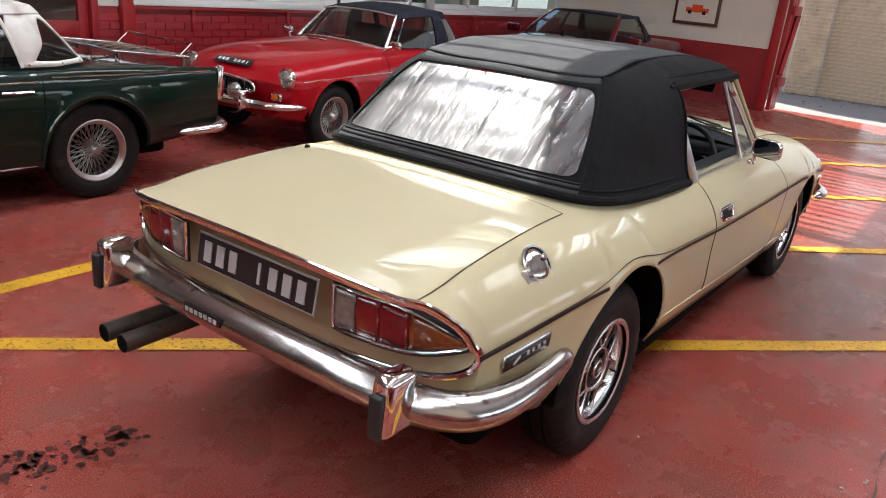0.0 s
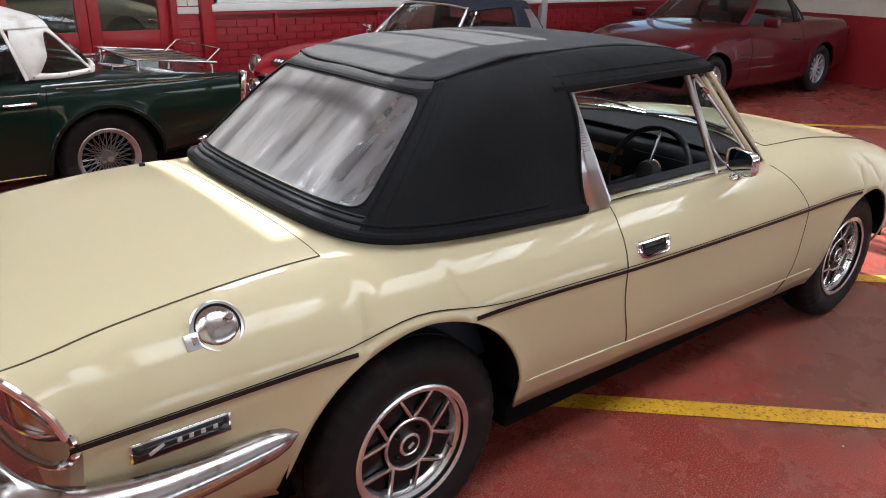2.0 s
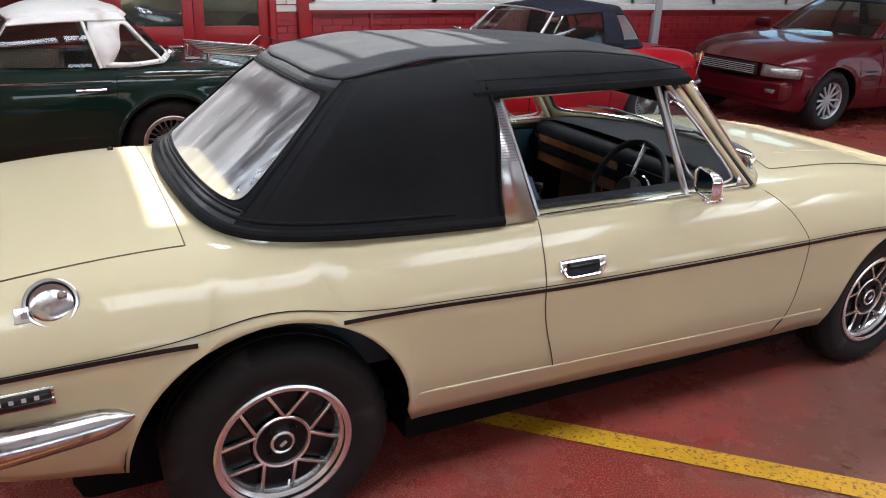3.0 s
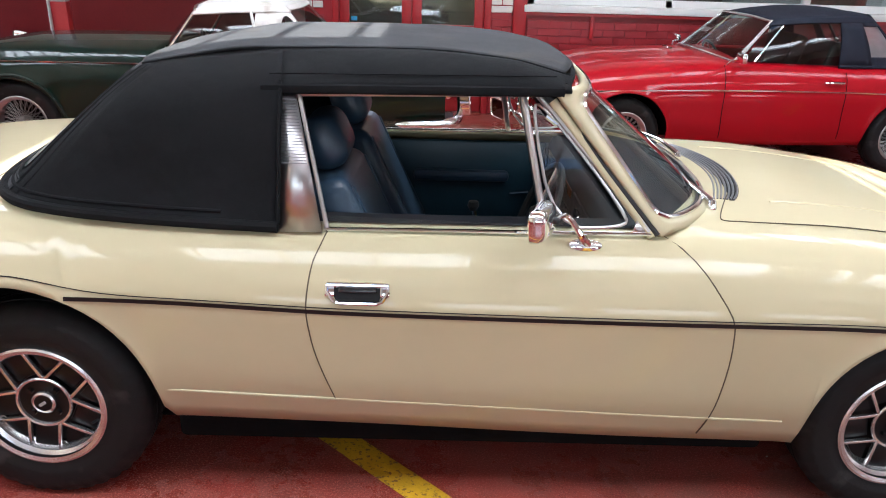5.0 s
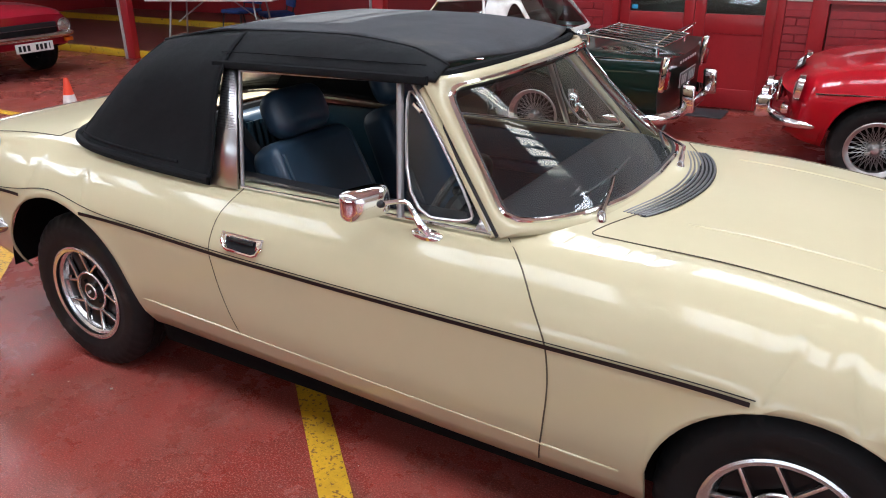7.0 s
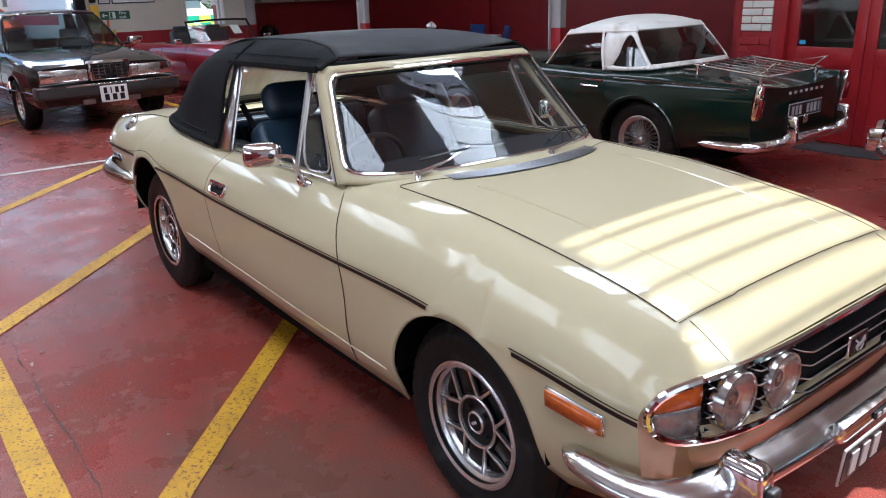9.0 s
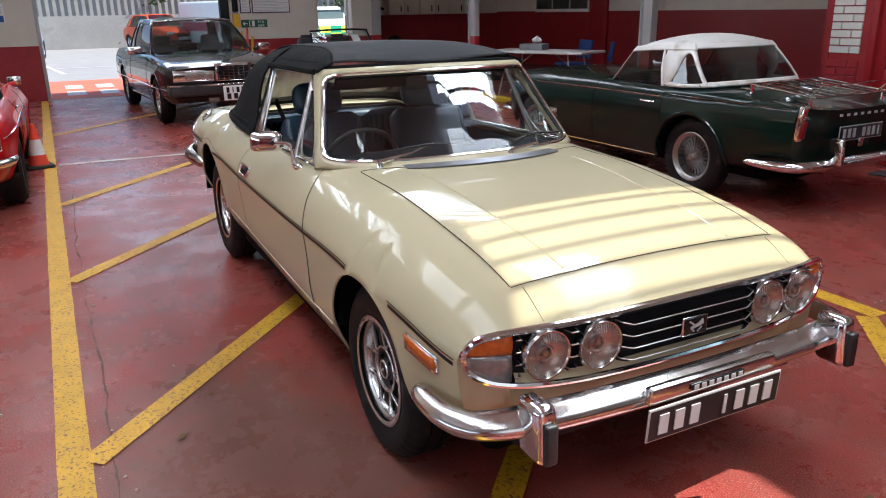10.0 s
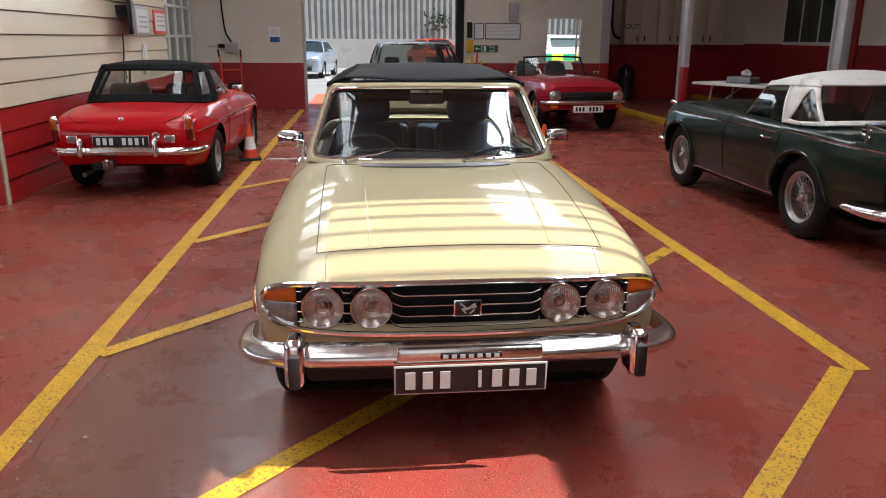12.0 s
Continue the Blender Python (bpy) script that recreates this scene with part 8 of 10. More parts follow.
    number_plate(car, Matrix.Translation((-1.975, 0.0, 0.555)) @ Matrix.Rotation(math.pi, 4, "Z"), 0.52, 0.11, plate_black, bar_white, "### ###i", rim=bar_silver)
    nm = Matrix.Translation((1.70, 0, 0.735)) @ Matrix.Rotation(radians(-52), 4, "Y")
    if not tail_first:
        number_plate(car, nm, 0.44, 0.075, plate_black, bar_white, "### ###i", name="bonnet_plate")
    grille = new("grille")
    grille.parent = car
    gm = lambda y, z: Vector((B.warp(1.80, y) + 0.02 - 0.06 * (z - 0.5), y, z))
    loop = chaikin([gm(-0.36, 0.60), gm(-0.12, 0.625), gm(0.12, 0.625), gm(0.36, 0.60), gm(0.36, 0.49), gm(-0.36, 0.49)], 2, True)
    tube("grille_frame", loop, 0.012, chrome, grille, n=8, close=True)
    bm = bmesh.new()
    bm.faces.new([bm.verts.new(p + Vector((-0.008, 0, 0))) for p in loop])
    part("grille_back", bm, black_matt, grille, "", False)
    for k in range(25):
        y = -0.34 + k * 0.68 / 24
        tube("grille_bar", [gm(y, 0.495), gm(y, 0.605)], 0.004, chrome, grille, n=5)
    box("shield_badge", gm(0, 0.565), (0.03, 0.06, 0.09), black_gloss, grille, "", 0.01)
    if not tail_first:
        for y in (-0.22, 0.22):
            round_lamp(car, Matrix.Translation((1.90, y, 0.52)) @ Matrix.Rotation(radians(90), 4, "Y"), 0.065, head_lens, "spot_lamp")
    box("boot_badge", (-1.90, 0.0, 0.755), (0.02, 0.05, 0.04), chrome, car, "", 0.008)
    lathe("fuel_cap", [(0, 0.03), (0.03, 0.028), (0.04, 0.018), (0.042, 0)], chrome, car, "", 20, m=Matrix.Translation((-1.945, -0.325, 0.60)) @ Matrix.Rotation(radians(-90), 4, "Y"))
    if tail_first:
        box("tow_bracket", (-2.0, 0.12, 0.34), (0.10, 0.10, 0.09), exhaust_steel, car, "", 0.012)
        lathe("tow_ball", [(0.0, 0.05), (0.018, 0.044), (0.026, 0.024), (0.018, 0.004), (0.014, -0.03)], old_chrome, car, "", 16, m=Matrix.Translation((-2.07, 0.12, 0.36)))
        box("tow_socket", (-2.02, 0.22, 0.33), (0.07, 0.09, 0.07), black_matt, car, "", 0.014)
    tube("exhaust_pipe", [(-1.6, 0.35, 0.26), (-2.03, 0.35, 0.25)], 0.022, exhaust_steel, car, n=12)
    for s in (-1, 1):
        tube("scuttle_grille_bar", [(0.62, s * 0.12, B.top_z(0.62, 0.12) + 0.005), (0.62, s * 0.02, B.top_z(0.62, 0.02) + 0.006)], 0.012, chrome, car, n=6)
    bh = [(0.43, 0, 0.915), (0.40, -0.3, 0.905), (0.28, -0.585, 0.865), (-0.2, -0.62, 0.855), (-0.66, -0.63, 0.85), (-1.06, -0.60, 0.85), (-1.22, -0.40, 0.865), (-1.25, 0, 0.872)]
    th = [(0.06, 0, 1.20), (0.04, -0.27, 1.195), (-0.02, -0.47, 1.17), (-0.3, -0.51, 1.205), (-0.62, -0.525, 1.22), (-0.80, -0.50, 1.215), (-0.90, -0.31, 1.22), (-0.92, 0, 1.225)]
    panes = [(-1.9, 1.9, 0.02, 0.96, glass_clear, "windscreen"), (2.10, 3.75, 0.03, 0.88, glass_dark, "side_glass"), (4.4, 5.1, 0.2, 0.82, plastic_clear, "quarter_window"), (5.36, 5.72, 0.2, 0.84, glass_clear, "corner_window"), (5.78, 8.22, 0.2, 0.86, glass_clear, "rear_window")]
    panels = [(2.0, 5.36, 0.88, 1.0, cloth, "top_side"), (3.75, 4.4, 0.0, 0.88, cloth, "top_side"), (5.1, 5.36, 0.0, 0.88, cloth, "top_side"), (4.4, 5.1, 0.0, 0.2, cloth, "top_side"), (4.4, 5.1, 0.82, 0.88, cloth, "top_side"),
              (5.36, 8.64, 0.0, 0.2, cloth, "top_back"), (5.36, 8.64, 0.86, 1.0, cloth, "top_back"), (5.36, 5.72, 0.84, 0.86, cloth, "top_back"), (5.72, 5.78, 0.2, 0.86, cloth, "window_seam")]
    b, t = cabin(car, bh, th, panes, panels, cloth, 0.06, 0.02, "cloth soft top")
    for v in (0.0, 0.985):
        ring_line(car, b, t, 7, -1.95, 1.95, v, 0.011, alloy, "screen_trim")
    for s in (1.98, 12.02):
        tube("screen_pillar", [b(s / 14).lerp(t(s / 14), f) for f in (0, 0.5, 1)], [0.022, 0.017, 0.015], alloy, car, n=8)
    for s in (2.3, 11.7):
        tube("vent_post", [b(s / 14).lerp(t((s + (0.12 if s < 7 else -0.12)) / 14), f) for f in (0.02, 0.88)], 0.009, chrome, car, n=6)
    tube("hem", [b(s / 14) for s in np.linspace(3.75, 10.25, 50)], 0.016, cloth, car, n=8)
    seats_and_wheel(car, -0.45, 0.30, 0.34, black_rubber)
    return car


red_roadster(pose(2.456, 4.02, 0, 0, 0, 184), "bright red roadster with a navy soft top and wire wheels", red_paint, navy_cloth, True, False)
red_roadster(pose(-4.87, -2.61, 0, 0, 0, 179), "red roadster with a black soft top parked by boards", red_paint_old, hood_cloth, False, True)


def red_open_car():
    car = thing("open_sports_car", pose(-9.60, 3.13, 0, 0, 0, 5), "crimson open roadster with its top folded down", "car")
    B = Body([-2.1, -1.8, -1.12, -0.5, 0.3, 1.12, 1.6, 1.78],
             w=[0.68, 0.71, 0.725, 0.725, 0.72, 0.725, 0.705, 0.66], zw=[0.60, 0.62, 0.63, 0.63, 0.63, 0.62, 0.6, 0.58],
             yc=[0.62, 0.64, 0.65, 0.645, 0.63, 0.62, 0.60, 0.56], zc=[0.80, 0.82, 0.83, 0.835, 0.85, 0.835, 0.80, 0.74],
             zm=[0.79, 0.82, 0.86, 0.87, 0.90, 0.90, 0.84, 0.76], wl=[0.6, 0.63, 0.66, 0.67, 0.67, 0.67, 0.63, 0.58],
             zl=[0.42, 0.36, 0.29, 0.25, 0.25, 0.27, 0.34, 0.38], arches=[(-1.12, 0.31, 0.355), (1.12, 0.31, 0.35)], bow_front=0.06, bow_rear=0.04, tumble=0.8)
    B.shell(car, crimson_paint, hole=(-0.95, 0.06, 1))
    B.liners(car)
    four_wheels(alloy_wheel, car, -1.12, 1.12, 0.60, 0.315, R=0.315, rim_r=0.195, slots=8)
    door_seams(B, car, -0.78, 0.1, 0.3, 0.84)
    box("grille_back", (1.775, 0, 0.60), (0.04, 0.86, 0.13), black_matt, car, "", 0.015)
    tube("grille_bar", [(1.80, -0.42, 0.605), (1.80, 0.42, 0.605)], 0.006, chrome, car, n=6)
    for s in (-1, 1):
        round_lamp(car, Matrix.Translation((1.765, s * 0.545, 0.60)) @ Matrix.Rotation(radians(90), 4, "Y"), 0.092, head_lens)
        block_lamp(car, (1.80, s * 0.56, 0.435), (0.04, 0.12, 0.05), amber, "side_light")
        box("wing_mirror", (0.12, s * 0.80, 0.90), (0.05, 0.13, 0.08), chrome, car, "", 0.016)
    fb = end_bumper(car, [(1.55, -0.725, 0.50), (1.76, -0.70, 0.50), (1.84, -0.4, 0.505), (1.85, 0, 0.505)], 0.075, 0.035, chrome, "front_bumper")
    end_bumper(car, [(-1.7, -0.72, 0.48), (-2.0, -0.70, 0.48), (-2.16, -0.4, 0.485), (-2.17, 0, 0.485)], 0.075, 0.035, chrome, "rear_bumper")
    number_plate(car, Matrix.Translation((1.875, 0, 0.40)), 0.52, 0.11, plate_white, black_matt, "### ###i")
    bh = [(0.30, 0, 0.90), (0.26, -0.3, 0.89), (0.12, -0.59, 0.85)]
    th = [(0.02, 0, 1.20), (0.0, -0.3, 1.195), (-0.08, -0.54, 1.18)]
    b3, t3 = bh + [(-0.2, -0.6, 0.84)], th + [(-0.1, -0.53, 1.14)]
    b, t = cabin(car, b3, t3, [(-1.95, 1.95, 0.02, 0.98, glass_clear, "windscreen")], [], None)
    ring_line(car, b, t, 3, -2.0, 2.0, 0.99, 0.016, black_matt, "screen_trim")
    for s in (2.0, 4.0):
        tube("screen_pillar", [b(s / 6).lerp(t(s / 6), f) for f in (0, 1)], 0.016, black_matt, car, n=8)
    box("price_card", (-0.02, 0.30, 1.03), (0.004, 0.15, 0.2), plate_white, car, "", 0.0, Matrix.Rotation(radians(-48), 4, "Y"))
    seats_and_wheel(car, -0.62, 0.30, 0.36, black_rubber)
    for s in (-1, 1):
        box("headrest", (-0.83, s * 0.3, 1.02), (0.07, 0.26, 0.16), black_rubber, car, "", 0.03)
    return car


red_open_car()


def maroon_tourer():
    car = thing("grand_tourer_car", pose(6.92, 3.69, 0, 0, 0, 180), "metallic maroon two-seat tourer with a dark roof", "car")
    B = Body([-2.28, -2.0, -1.26, -0.5, 0.4, 1.26, 1.66, 1.92],
             w=[0.78, 0.84, 0.89, 0.895, 0.895, 0.885, 0.85, 0.74], zw=[0.60, 0.60, 0.60, 0.60, 0.60, 0.60, 0.58, 0.55],
             yc=[0.68, 0.72, 0.74, 0.74, 0.74, 0.72, 0.68, 0.62], zc=[0.90, 0.93, 0.94, 0.93, 0.92, 0.86, 0.78, 0.68],
             zm=[0.90, 0.94, 0.96, 0.955, 0.95, 0.90, 0.81, 0.69], wl=[0.70, 0.76, 0.80, 0.82, 0.82, 0.80, 0.76, 0.66],
             zl=[0.34, 0.28, 0.22, 0.2, 0.2, 0.2, 0.2, 0.22], arches=[(-1.26, 0.31, 0.36), (1.26, 0.31, 0.36)], bow_front=0.20, bow_rear=0.14, tumble=0.75, flare=0.012)
    B.shell(car, maroon_paint, hole=(-0.85, 0.40, 1))
    B.liners(car)
    four_wheels(alloy_wheel, car, -1.26, 1.26, 0.77, 0.315, R=0.315, rim_r=0.205, slots=12, bright=bar_silver)
    door_seams(B, car, -0.72, 0.52, 0.30, 0.92)
    for s in (-1, 1):
        B.side_line("side_moulding", [(x, 0.44) for x in np.linspace(-0.86, 0.86, 20)], 0.014, maroon_paint, car, s, lift=-0.006)
        lamp = new("headlamp")
        lamp.parent = car
        bm = bmesh.new()
        g = []
        for i in range(9):
            y = 0.44 + 0.35 * i / 8
            x = 1.91 - 0.20 * (max(0, y - 0.42) / 0.37) ** 2.0
            g.append([bm.verts.new((x - 0.02 * (1 - k), s * y, 0.55 + 0.125 * (1 - k) * (1 - 0.25 * i / 8))) for k in (1, 0.5, 0)])
        for a, b_ in zip(g, g[1:]):
            for k in range(2):
                bm.faces.new((a[k], b_[k], b_[k + 1], a[k + 1]))
        ob = part("lens", bm, clear_lens, lamp)
        mod = ob.modifiers.new("sheet", "SOLIDIFY")
        mod.thickness = 0.03
        block_lamp(car, (1.84, s * 0.55, 0.40), (0.06, 0.11, 0.045), clear_lens, "fog_lamp")
        for k in range(3):
            B.ribbon("side_vent", [(x, 0.52 + k * 0.045) for x in np.linspace(0.62, 0.80, 6)], 0.014, black_matt, car, s)
        mir = box("wing_mirror", (0.36, s * 0.98, 0.97), (0.10, 0.19, 0.11), maroon_paint, car, "", 0.03)
        tube("door_handle", [(-0.60, s * (B.side_y(-0.6, 0.74) + 0.01), 0.74), (-0.42, s * (B.side_y(-0.4, 0.74) + 0.01), 0.74)], 0.012, black_matt, car, n=8)
        block_lamp(car, (-2.20, s * 0.62, 0.76), (0.06, 0.26, 0.13), red_lens, "tail_lamp")
    grille = new("grille")
    grille.parent = car
    box("grille_back", (1.905, 0, 0.605), (0.05, 0.78, 0.13), black_matt, grille, "", 0.02)
    for k in range(5):
        tube("grille_bar", [(1.935, -0.37, 0.565 + k * 0.02), (1.935, 0.37, 0.565 + k * 0.02)], 0.004, grey_steel, grille, n=5)
    bm = bmesh.new()
    vs = add_box(bm, (1.87, 0, 0.40), (0.18, 1.46, 0.24), 0.06, None, 3)
    for v in vs:
        v.co.x -= 0.16 * (abs(v.co.y) / 0.73) ** 3
    part("front_bumper", bm, maroon_paint, car)
    bh = [(0.74, 0, 0.965), (0.70, -0.35, 0.955), (0.52, -0.70, 0.925), (-0.2, -0.74, 0.93), (-0.80, -0.73, 0.935), (-1.08, -0.62, 0.945), (-1.16, -0.3, 0.955), (-1.17, 0, 0.955)]
    th = [(0.12, 0, 1.30), (0.09, -0.3, 1.295), (-0.02, -0.53, 1.275), (-0.35, -0.56, 1.29), (-0.66, -0.54, 1.28), (-0.76, -0.46, 1.275), (-0.80, -0.25, 1.275), (-0.81, 0, 1.275)]
    panes = [(-1.9, 1.9, 0.03, 0.95, glass_dark, "windscreen"), (2.12, 3.7, 0.03, 0.9, glass_clear, "side_glass"), (3.82, 4.9, 0.05, 0.85, glass_clear, "quarter_window"), (5.3, 8.7, 0.08, 0.9, glass_dark, "rear_window")]
    panels = [(1.9, 2.12, 0, 1, maroon_paint, "pillar"), (2.12, 5.3, 0.9, 1.0, navy_cloth, "roof_side"), (3.7, 3.82, 0, 0.9, black_matt, "pillar"), (4.9, 5.3, 0, 0.9, navy_cloth, "pillar"), (5.3, 8.7, 0.9, 1, navy_cloth, "roof_back"), (5.3, 8.7, 0.0, 0.08, navy_cloth, "roof_back")]
    cabin(car, bh, th, panes, panels, navy_cloth, 0.03, 0.03, "dark roof")
    seats_and_wheel(car, -0.4, 0.36, 0.32, black_rubber, False)
    return car


maroon_tourer()


def charcoal_coupe():
    car = thing("luxury_coupe_car", pose(-9.60, 0.56, 0, 0, 0, 3.5), "large charcoal luxury coupe with a chrome grille", "car")
    B = Body([-2.72, -2.4, -1.38, -0.5, 0.5, 1.38, 2.0, 2.28],
             w=[0.80, 0.86, 0.90, 0.90, 0.90, 0.895, 0.87, 0.82], zw=[0.62, 0.62, 0.62, 0.62, 0.62, 0.62, 0.62, 0.61],
             yc=[0.70, 0.76, 0.78, 0.79, 0.79, 0.80, 0.79, 0.76], zc=[0.90, 0.93, 0.94, 0.93, 0.93, 0.89, 0.83, 0.79],
             zm=[0.90, 0.94, 0.96, 0.95, 0.96, 0.93, 0.87, 0.82], wl=[0.74, 0.78, 0.82, 0.82, 0.82, 0.81, 0.80, 0.76],
             zl=[0.36, 0.32, 0.26, 0.24, 0.24, 0.26, 0.30, 0.34], arches=[(-1.38, 0.32, 0.37), (1.38, 0.32, 0.37)], bow_front=0.05, bow_rear=0.08, tumble=0.82, flare=0.008)
    B.shell(car, charcoal_paint, hole=(-1.2, 0.62, 1))
    B.liners(car)
    four_wheels(alloy_wheel, car, -1.38, 1.38, 0.79, 0.325, R=0.325, rim_r=0.205, slots=14)
    door_seams(B, car, -0.62, 0.78, 0.30, 0.93)
    for s in (-1, 1):
        B.side_line("side_moulding", [(x, 0.50) for x in np.linspace(-2.5, 2.2, 40)], 0.011, chrome, car, s)
        B.side_line("sill_moulding", [(x, 0.29) for x in np.linspace(-0.95, 0.95, 20)], 0.016, chrome, car, s)
        lamp = new("headlamp")
        lamp.parent = car
        box("main_lens", (2.25, s * 0.52, 0.70), (0.06, 0.26, 0.125), head_lens, lamp, "", 0.012)
        box("inner_lens", (2.25, s * 0.325, 0.70), (0.06, 0.11, 0.125), head_lens, lamp, "", 0.012)
        box("indicator_lens", (2.20, s * 0.72, 0.70), (0.12, 0.13, 0.125), amber, lamp, "", 0.014)
        box("lamp_frame", (2.24, s * 0.53, 0.70), (0.05, 0.55, 0.15), chrome, lamp, "", 0.01)
        mir = new("wing_mirror")
        mir.parent = car
        box("shell", (0.62, s * 0.99, 0.99), (0.11, 0.20, 0.11), chrome, mir, "", 0.025)
        box("foot", (0.62, s * 0.87, 0.955), (0.06, 0.08, 0.04), charcoal_paint, mir, "", 0.01)
        block_lamp(car, (2.22, s * 0.28, 0.36), (0.05, 0.16, 0.07), clear_lens, "fog_lamp")
    grille = new("grille")
    grille.parent = car
    box("grille_shell", (2.275, 0, 0.735), (0.10, 0.50, 0.24), chrome, grille, "", 0.012)
    box("grille_back", (2.315, 0, 0.725), (0.03, 0.45, 0.19), black_matt, grille)
    for k in range(7):
        y = -0.21 + k * 0.07
        box("grille_bar", (2.332, y, 0.725), (0.008, 0.012, 0.19), chrome, grille)
    for k in range(5):
        box("grille_cross_bar", (2.333, 0, 0.65 + k * 0.037), (0.006, 0.45, 0.007), chrome, grille)
    bm = bmesh.new()
    vs = add_box(bm, (2.26, 0, 0.505), (0.24, 1.74, 0.15), 0.03, None, 3)
    for v in vs:
        v.co.x -= 0.08 * (abs(v.co.y) / 0.87) ** 3
    fb = part("front_bumper", bm, bumper_grey, car, "dark grey impact bumper")
    tube("bumper_strip", [(2.385 - 0.08 * (abs(y) / 0.87) ** 3, y, 0.575) for y in np.linspace(-0.87, 0.87, 24)], 0.012, chrome, fb, n=6)
    number_plate(car, Matrix.Translation((2.40, -0.02, 0.455)), 0.33, 0.20, plate_white, black_matt, ["#i##", "###"])
    bh = [(0.98, 0, 0.97), (0.92, -0.4, 0.96), (0.74, -0.76, 0.935), (0.0, -0.79, 0.94), (-0.72, -0.79, 0.945), (-1.35, -0.74, 0.95), (-1.66, -0.5, 0.96), (-1.70, 0, 0.965)]
    th = [(0.26, 0, 1.425), (0.23, -0.35, 1.42), (0.12, -0.60, 1.40), (-0.25, -0.63, 1.42), (-0.65, -0.62, 1.42), (-0.95, -0.59, 1.405), (-1.08, -0.40, 1.41), (-1.11, 0, 1.415)]
    panes = [(-1.92, 1.92, 0.03, 0.96, glass_clear, "windscreen"), (2.1, 3.75, 0.04, 0.88, glass_dark, "side_glass"), (3.95, 4.75, 0.06, 0.88, glass_dark, "quarter_window"), (5.4, 8.6, 0.06, 0.94, glass_dark, "rear_window")]
    panels = [(1.92, 2.1, 0, 1, charcoal_paint, "pillar"), (2.1, 5.4, 0.9, 1.0, charcoal_paint, "roof_side"), (3.75, 3.95, 0, 0.9, charcoal_paint, "pillar"), (4.75, 5.4, 0, 0.9, charcoal_paint, "pillar"), (5.4, 8.6, 0.94, 1, charcoal_paint, "roof_back"), (5.4, 8.6, 0, 0.06, charcoal_paint, "roof_back")]
    b, t = cabin(car, bh, th, panes, panels, charcoal_paint, 0.035, 0.03, "charcoal roof")
    ring_line(car, b, t, 7, -1.95, 1.95, 0.98, 0.014, chrome, "screen_trim")
    seats_and_wheel(car, -0.15, 0.38, 0.36, black_rubber, False)
    for s in (-1, 1):
        box("headrest", (-0.38, s * 0.38, 1.08), (0.09, 0.28, 0.18), black_rubber, car, "", 0.04)
    return car


charcoal_coupe()


def plain_hatch(m, label, paint, L=4.2, H=1.48, name="hatchback_car", group="cars in the yard"):
    """A modern family car, seen from far off."""
    car = thing(name, m, label, "car", group)
    h = L / 2
    B = Body([-h, -h + 0.3, -1.25, 0.0, 1.25, h - 0.3, h],
             w=[0.74, 0.84, 0.88, 0.88, 0.87, 0.84, 0.72], zw=[0.62] * 7, yc=[0.66, 0.74, 0.78, 0.78, 0.76, 0.72, 0.62],
             zc=[0.88, 0.94, 0.96, 0.95, 0.93, 0.84, 0.68], zm=[0.9, 0.98, 1.0, 0.99, 0.99, 0.90, 0.72], wl=[0.66, 0.74, 0.8, 0.8, 0.8, 0.76, 0.66],
             zl=[0.3, 0.25, 0.2, 0.2, 0.2, 0.22, 0.26], arches=[(-1.25, 0.3, 0.35), (1.25, 0.3, 0.35)], bow_front=0.25, bow_rear=0.1, tumble=0.8)
    B.shell(car, paint, step=0.08)
    four_wheels(alloy_wheel, car, -1.25, 1.25, 0.76, 0.31, R=0.31, rim_r=0.2, slots=7)
    bh = [(1.0, 0, 0.99), (0.93, -0.4, 0.98), (0.75, -0.76, 0.95), (-0.2, -0.78, 0.96), (-1.3, -0.76, 0.96), (-h + 0.25, -0.66, 0.95), (-h + 0.12, 0, 0.96)]
    th = [(0.25, 0, H - 0.03), (0.2, -0.3, H - 0.035), (0.08, -0.55, H - 0.06), (-0.5, -0.58, H - 0.04), (-1.2, -0.56, H - 0.06), (-h + 0.6, -0.5, H - 0.08), (-h + 0.5, 0, H - 0.07)]
    panes = [(-1.92, 1.92, 0.03, 0.95, glass_dark, "windscreen"), (2.15, 3.9, 0.05, 0.9, glass_dark, "side_glass"), (5.1, 6.9, 0.05, 0.9, glass_dark, "rear_window")]
    panels = [(1.92, 2.15, 0, 1, paint, "pillar"), (2.15, 5.1, 0.9, 1, paint, "roof_side"), (3.9, 5.1, 0, 0.9, paint, "pillar"), (5.1, 6.9, 0.9, 1, paint, "roof_back")]
    cabin(car, bh, th, panes, panels, paint, 0.04, 0.03)
    for s in (-1, 1):
        box("headlamp", (h - 0.12, s * 0.56, 0.70), (0.2, 0.28, 0.12), head_lens, car, "", 0.04)
        box("wing_mirror", (0.72, s * 0.98, 1.0), (0.12, 0.18, 0.12), paint, car, "", 0.03)
    box("grille", (h - 0.02, 0, 0.60), (0.06, 0.6, 0.12), black_matt, car, "", 0.02)
    box("lower_grille", (h - 0.03, 0, 0.38), (0.08, 1.1, 0.14), black_matt, car, "", 0.03)
    number_plate(car, Matrix.Translation((h + 0.03, 0, 0.48)), 0.5, 0.1, plate_white, black_matt, "#### ###")
    return car


plain_hatch(pose(-27.0, -2.6, 0, 0, 0, -8), "silver-blue saloon parked in the sunlit yard", silver_paint, 4.3, 1.42)
plain_hatch(pose(-33.0, 3.1, 0, 0, 0, 20), "orange-red hatchback parked below the fence", orange_paint, 4.1, 1.5)


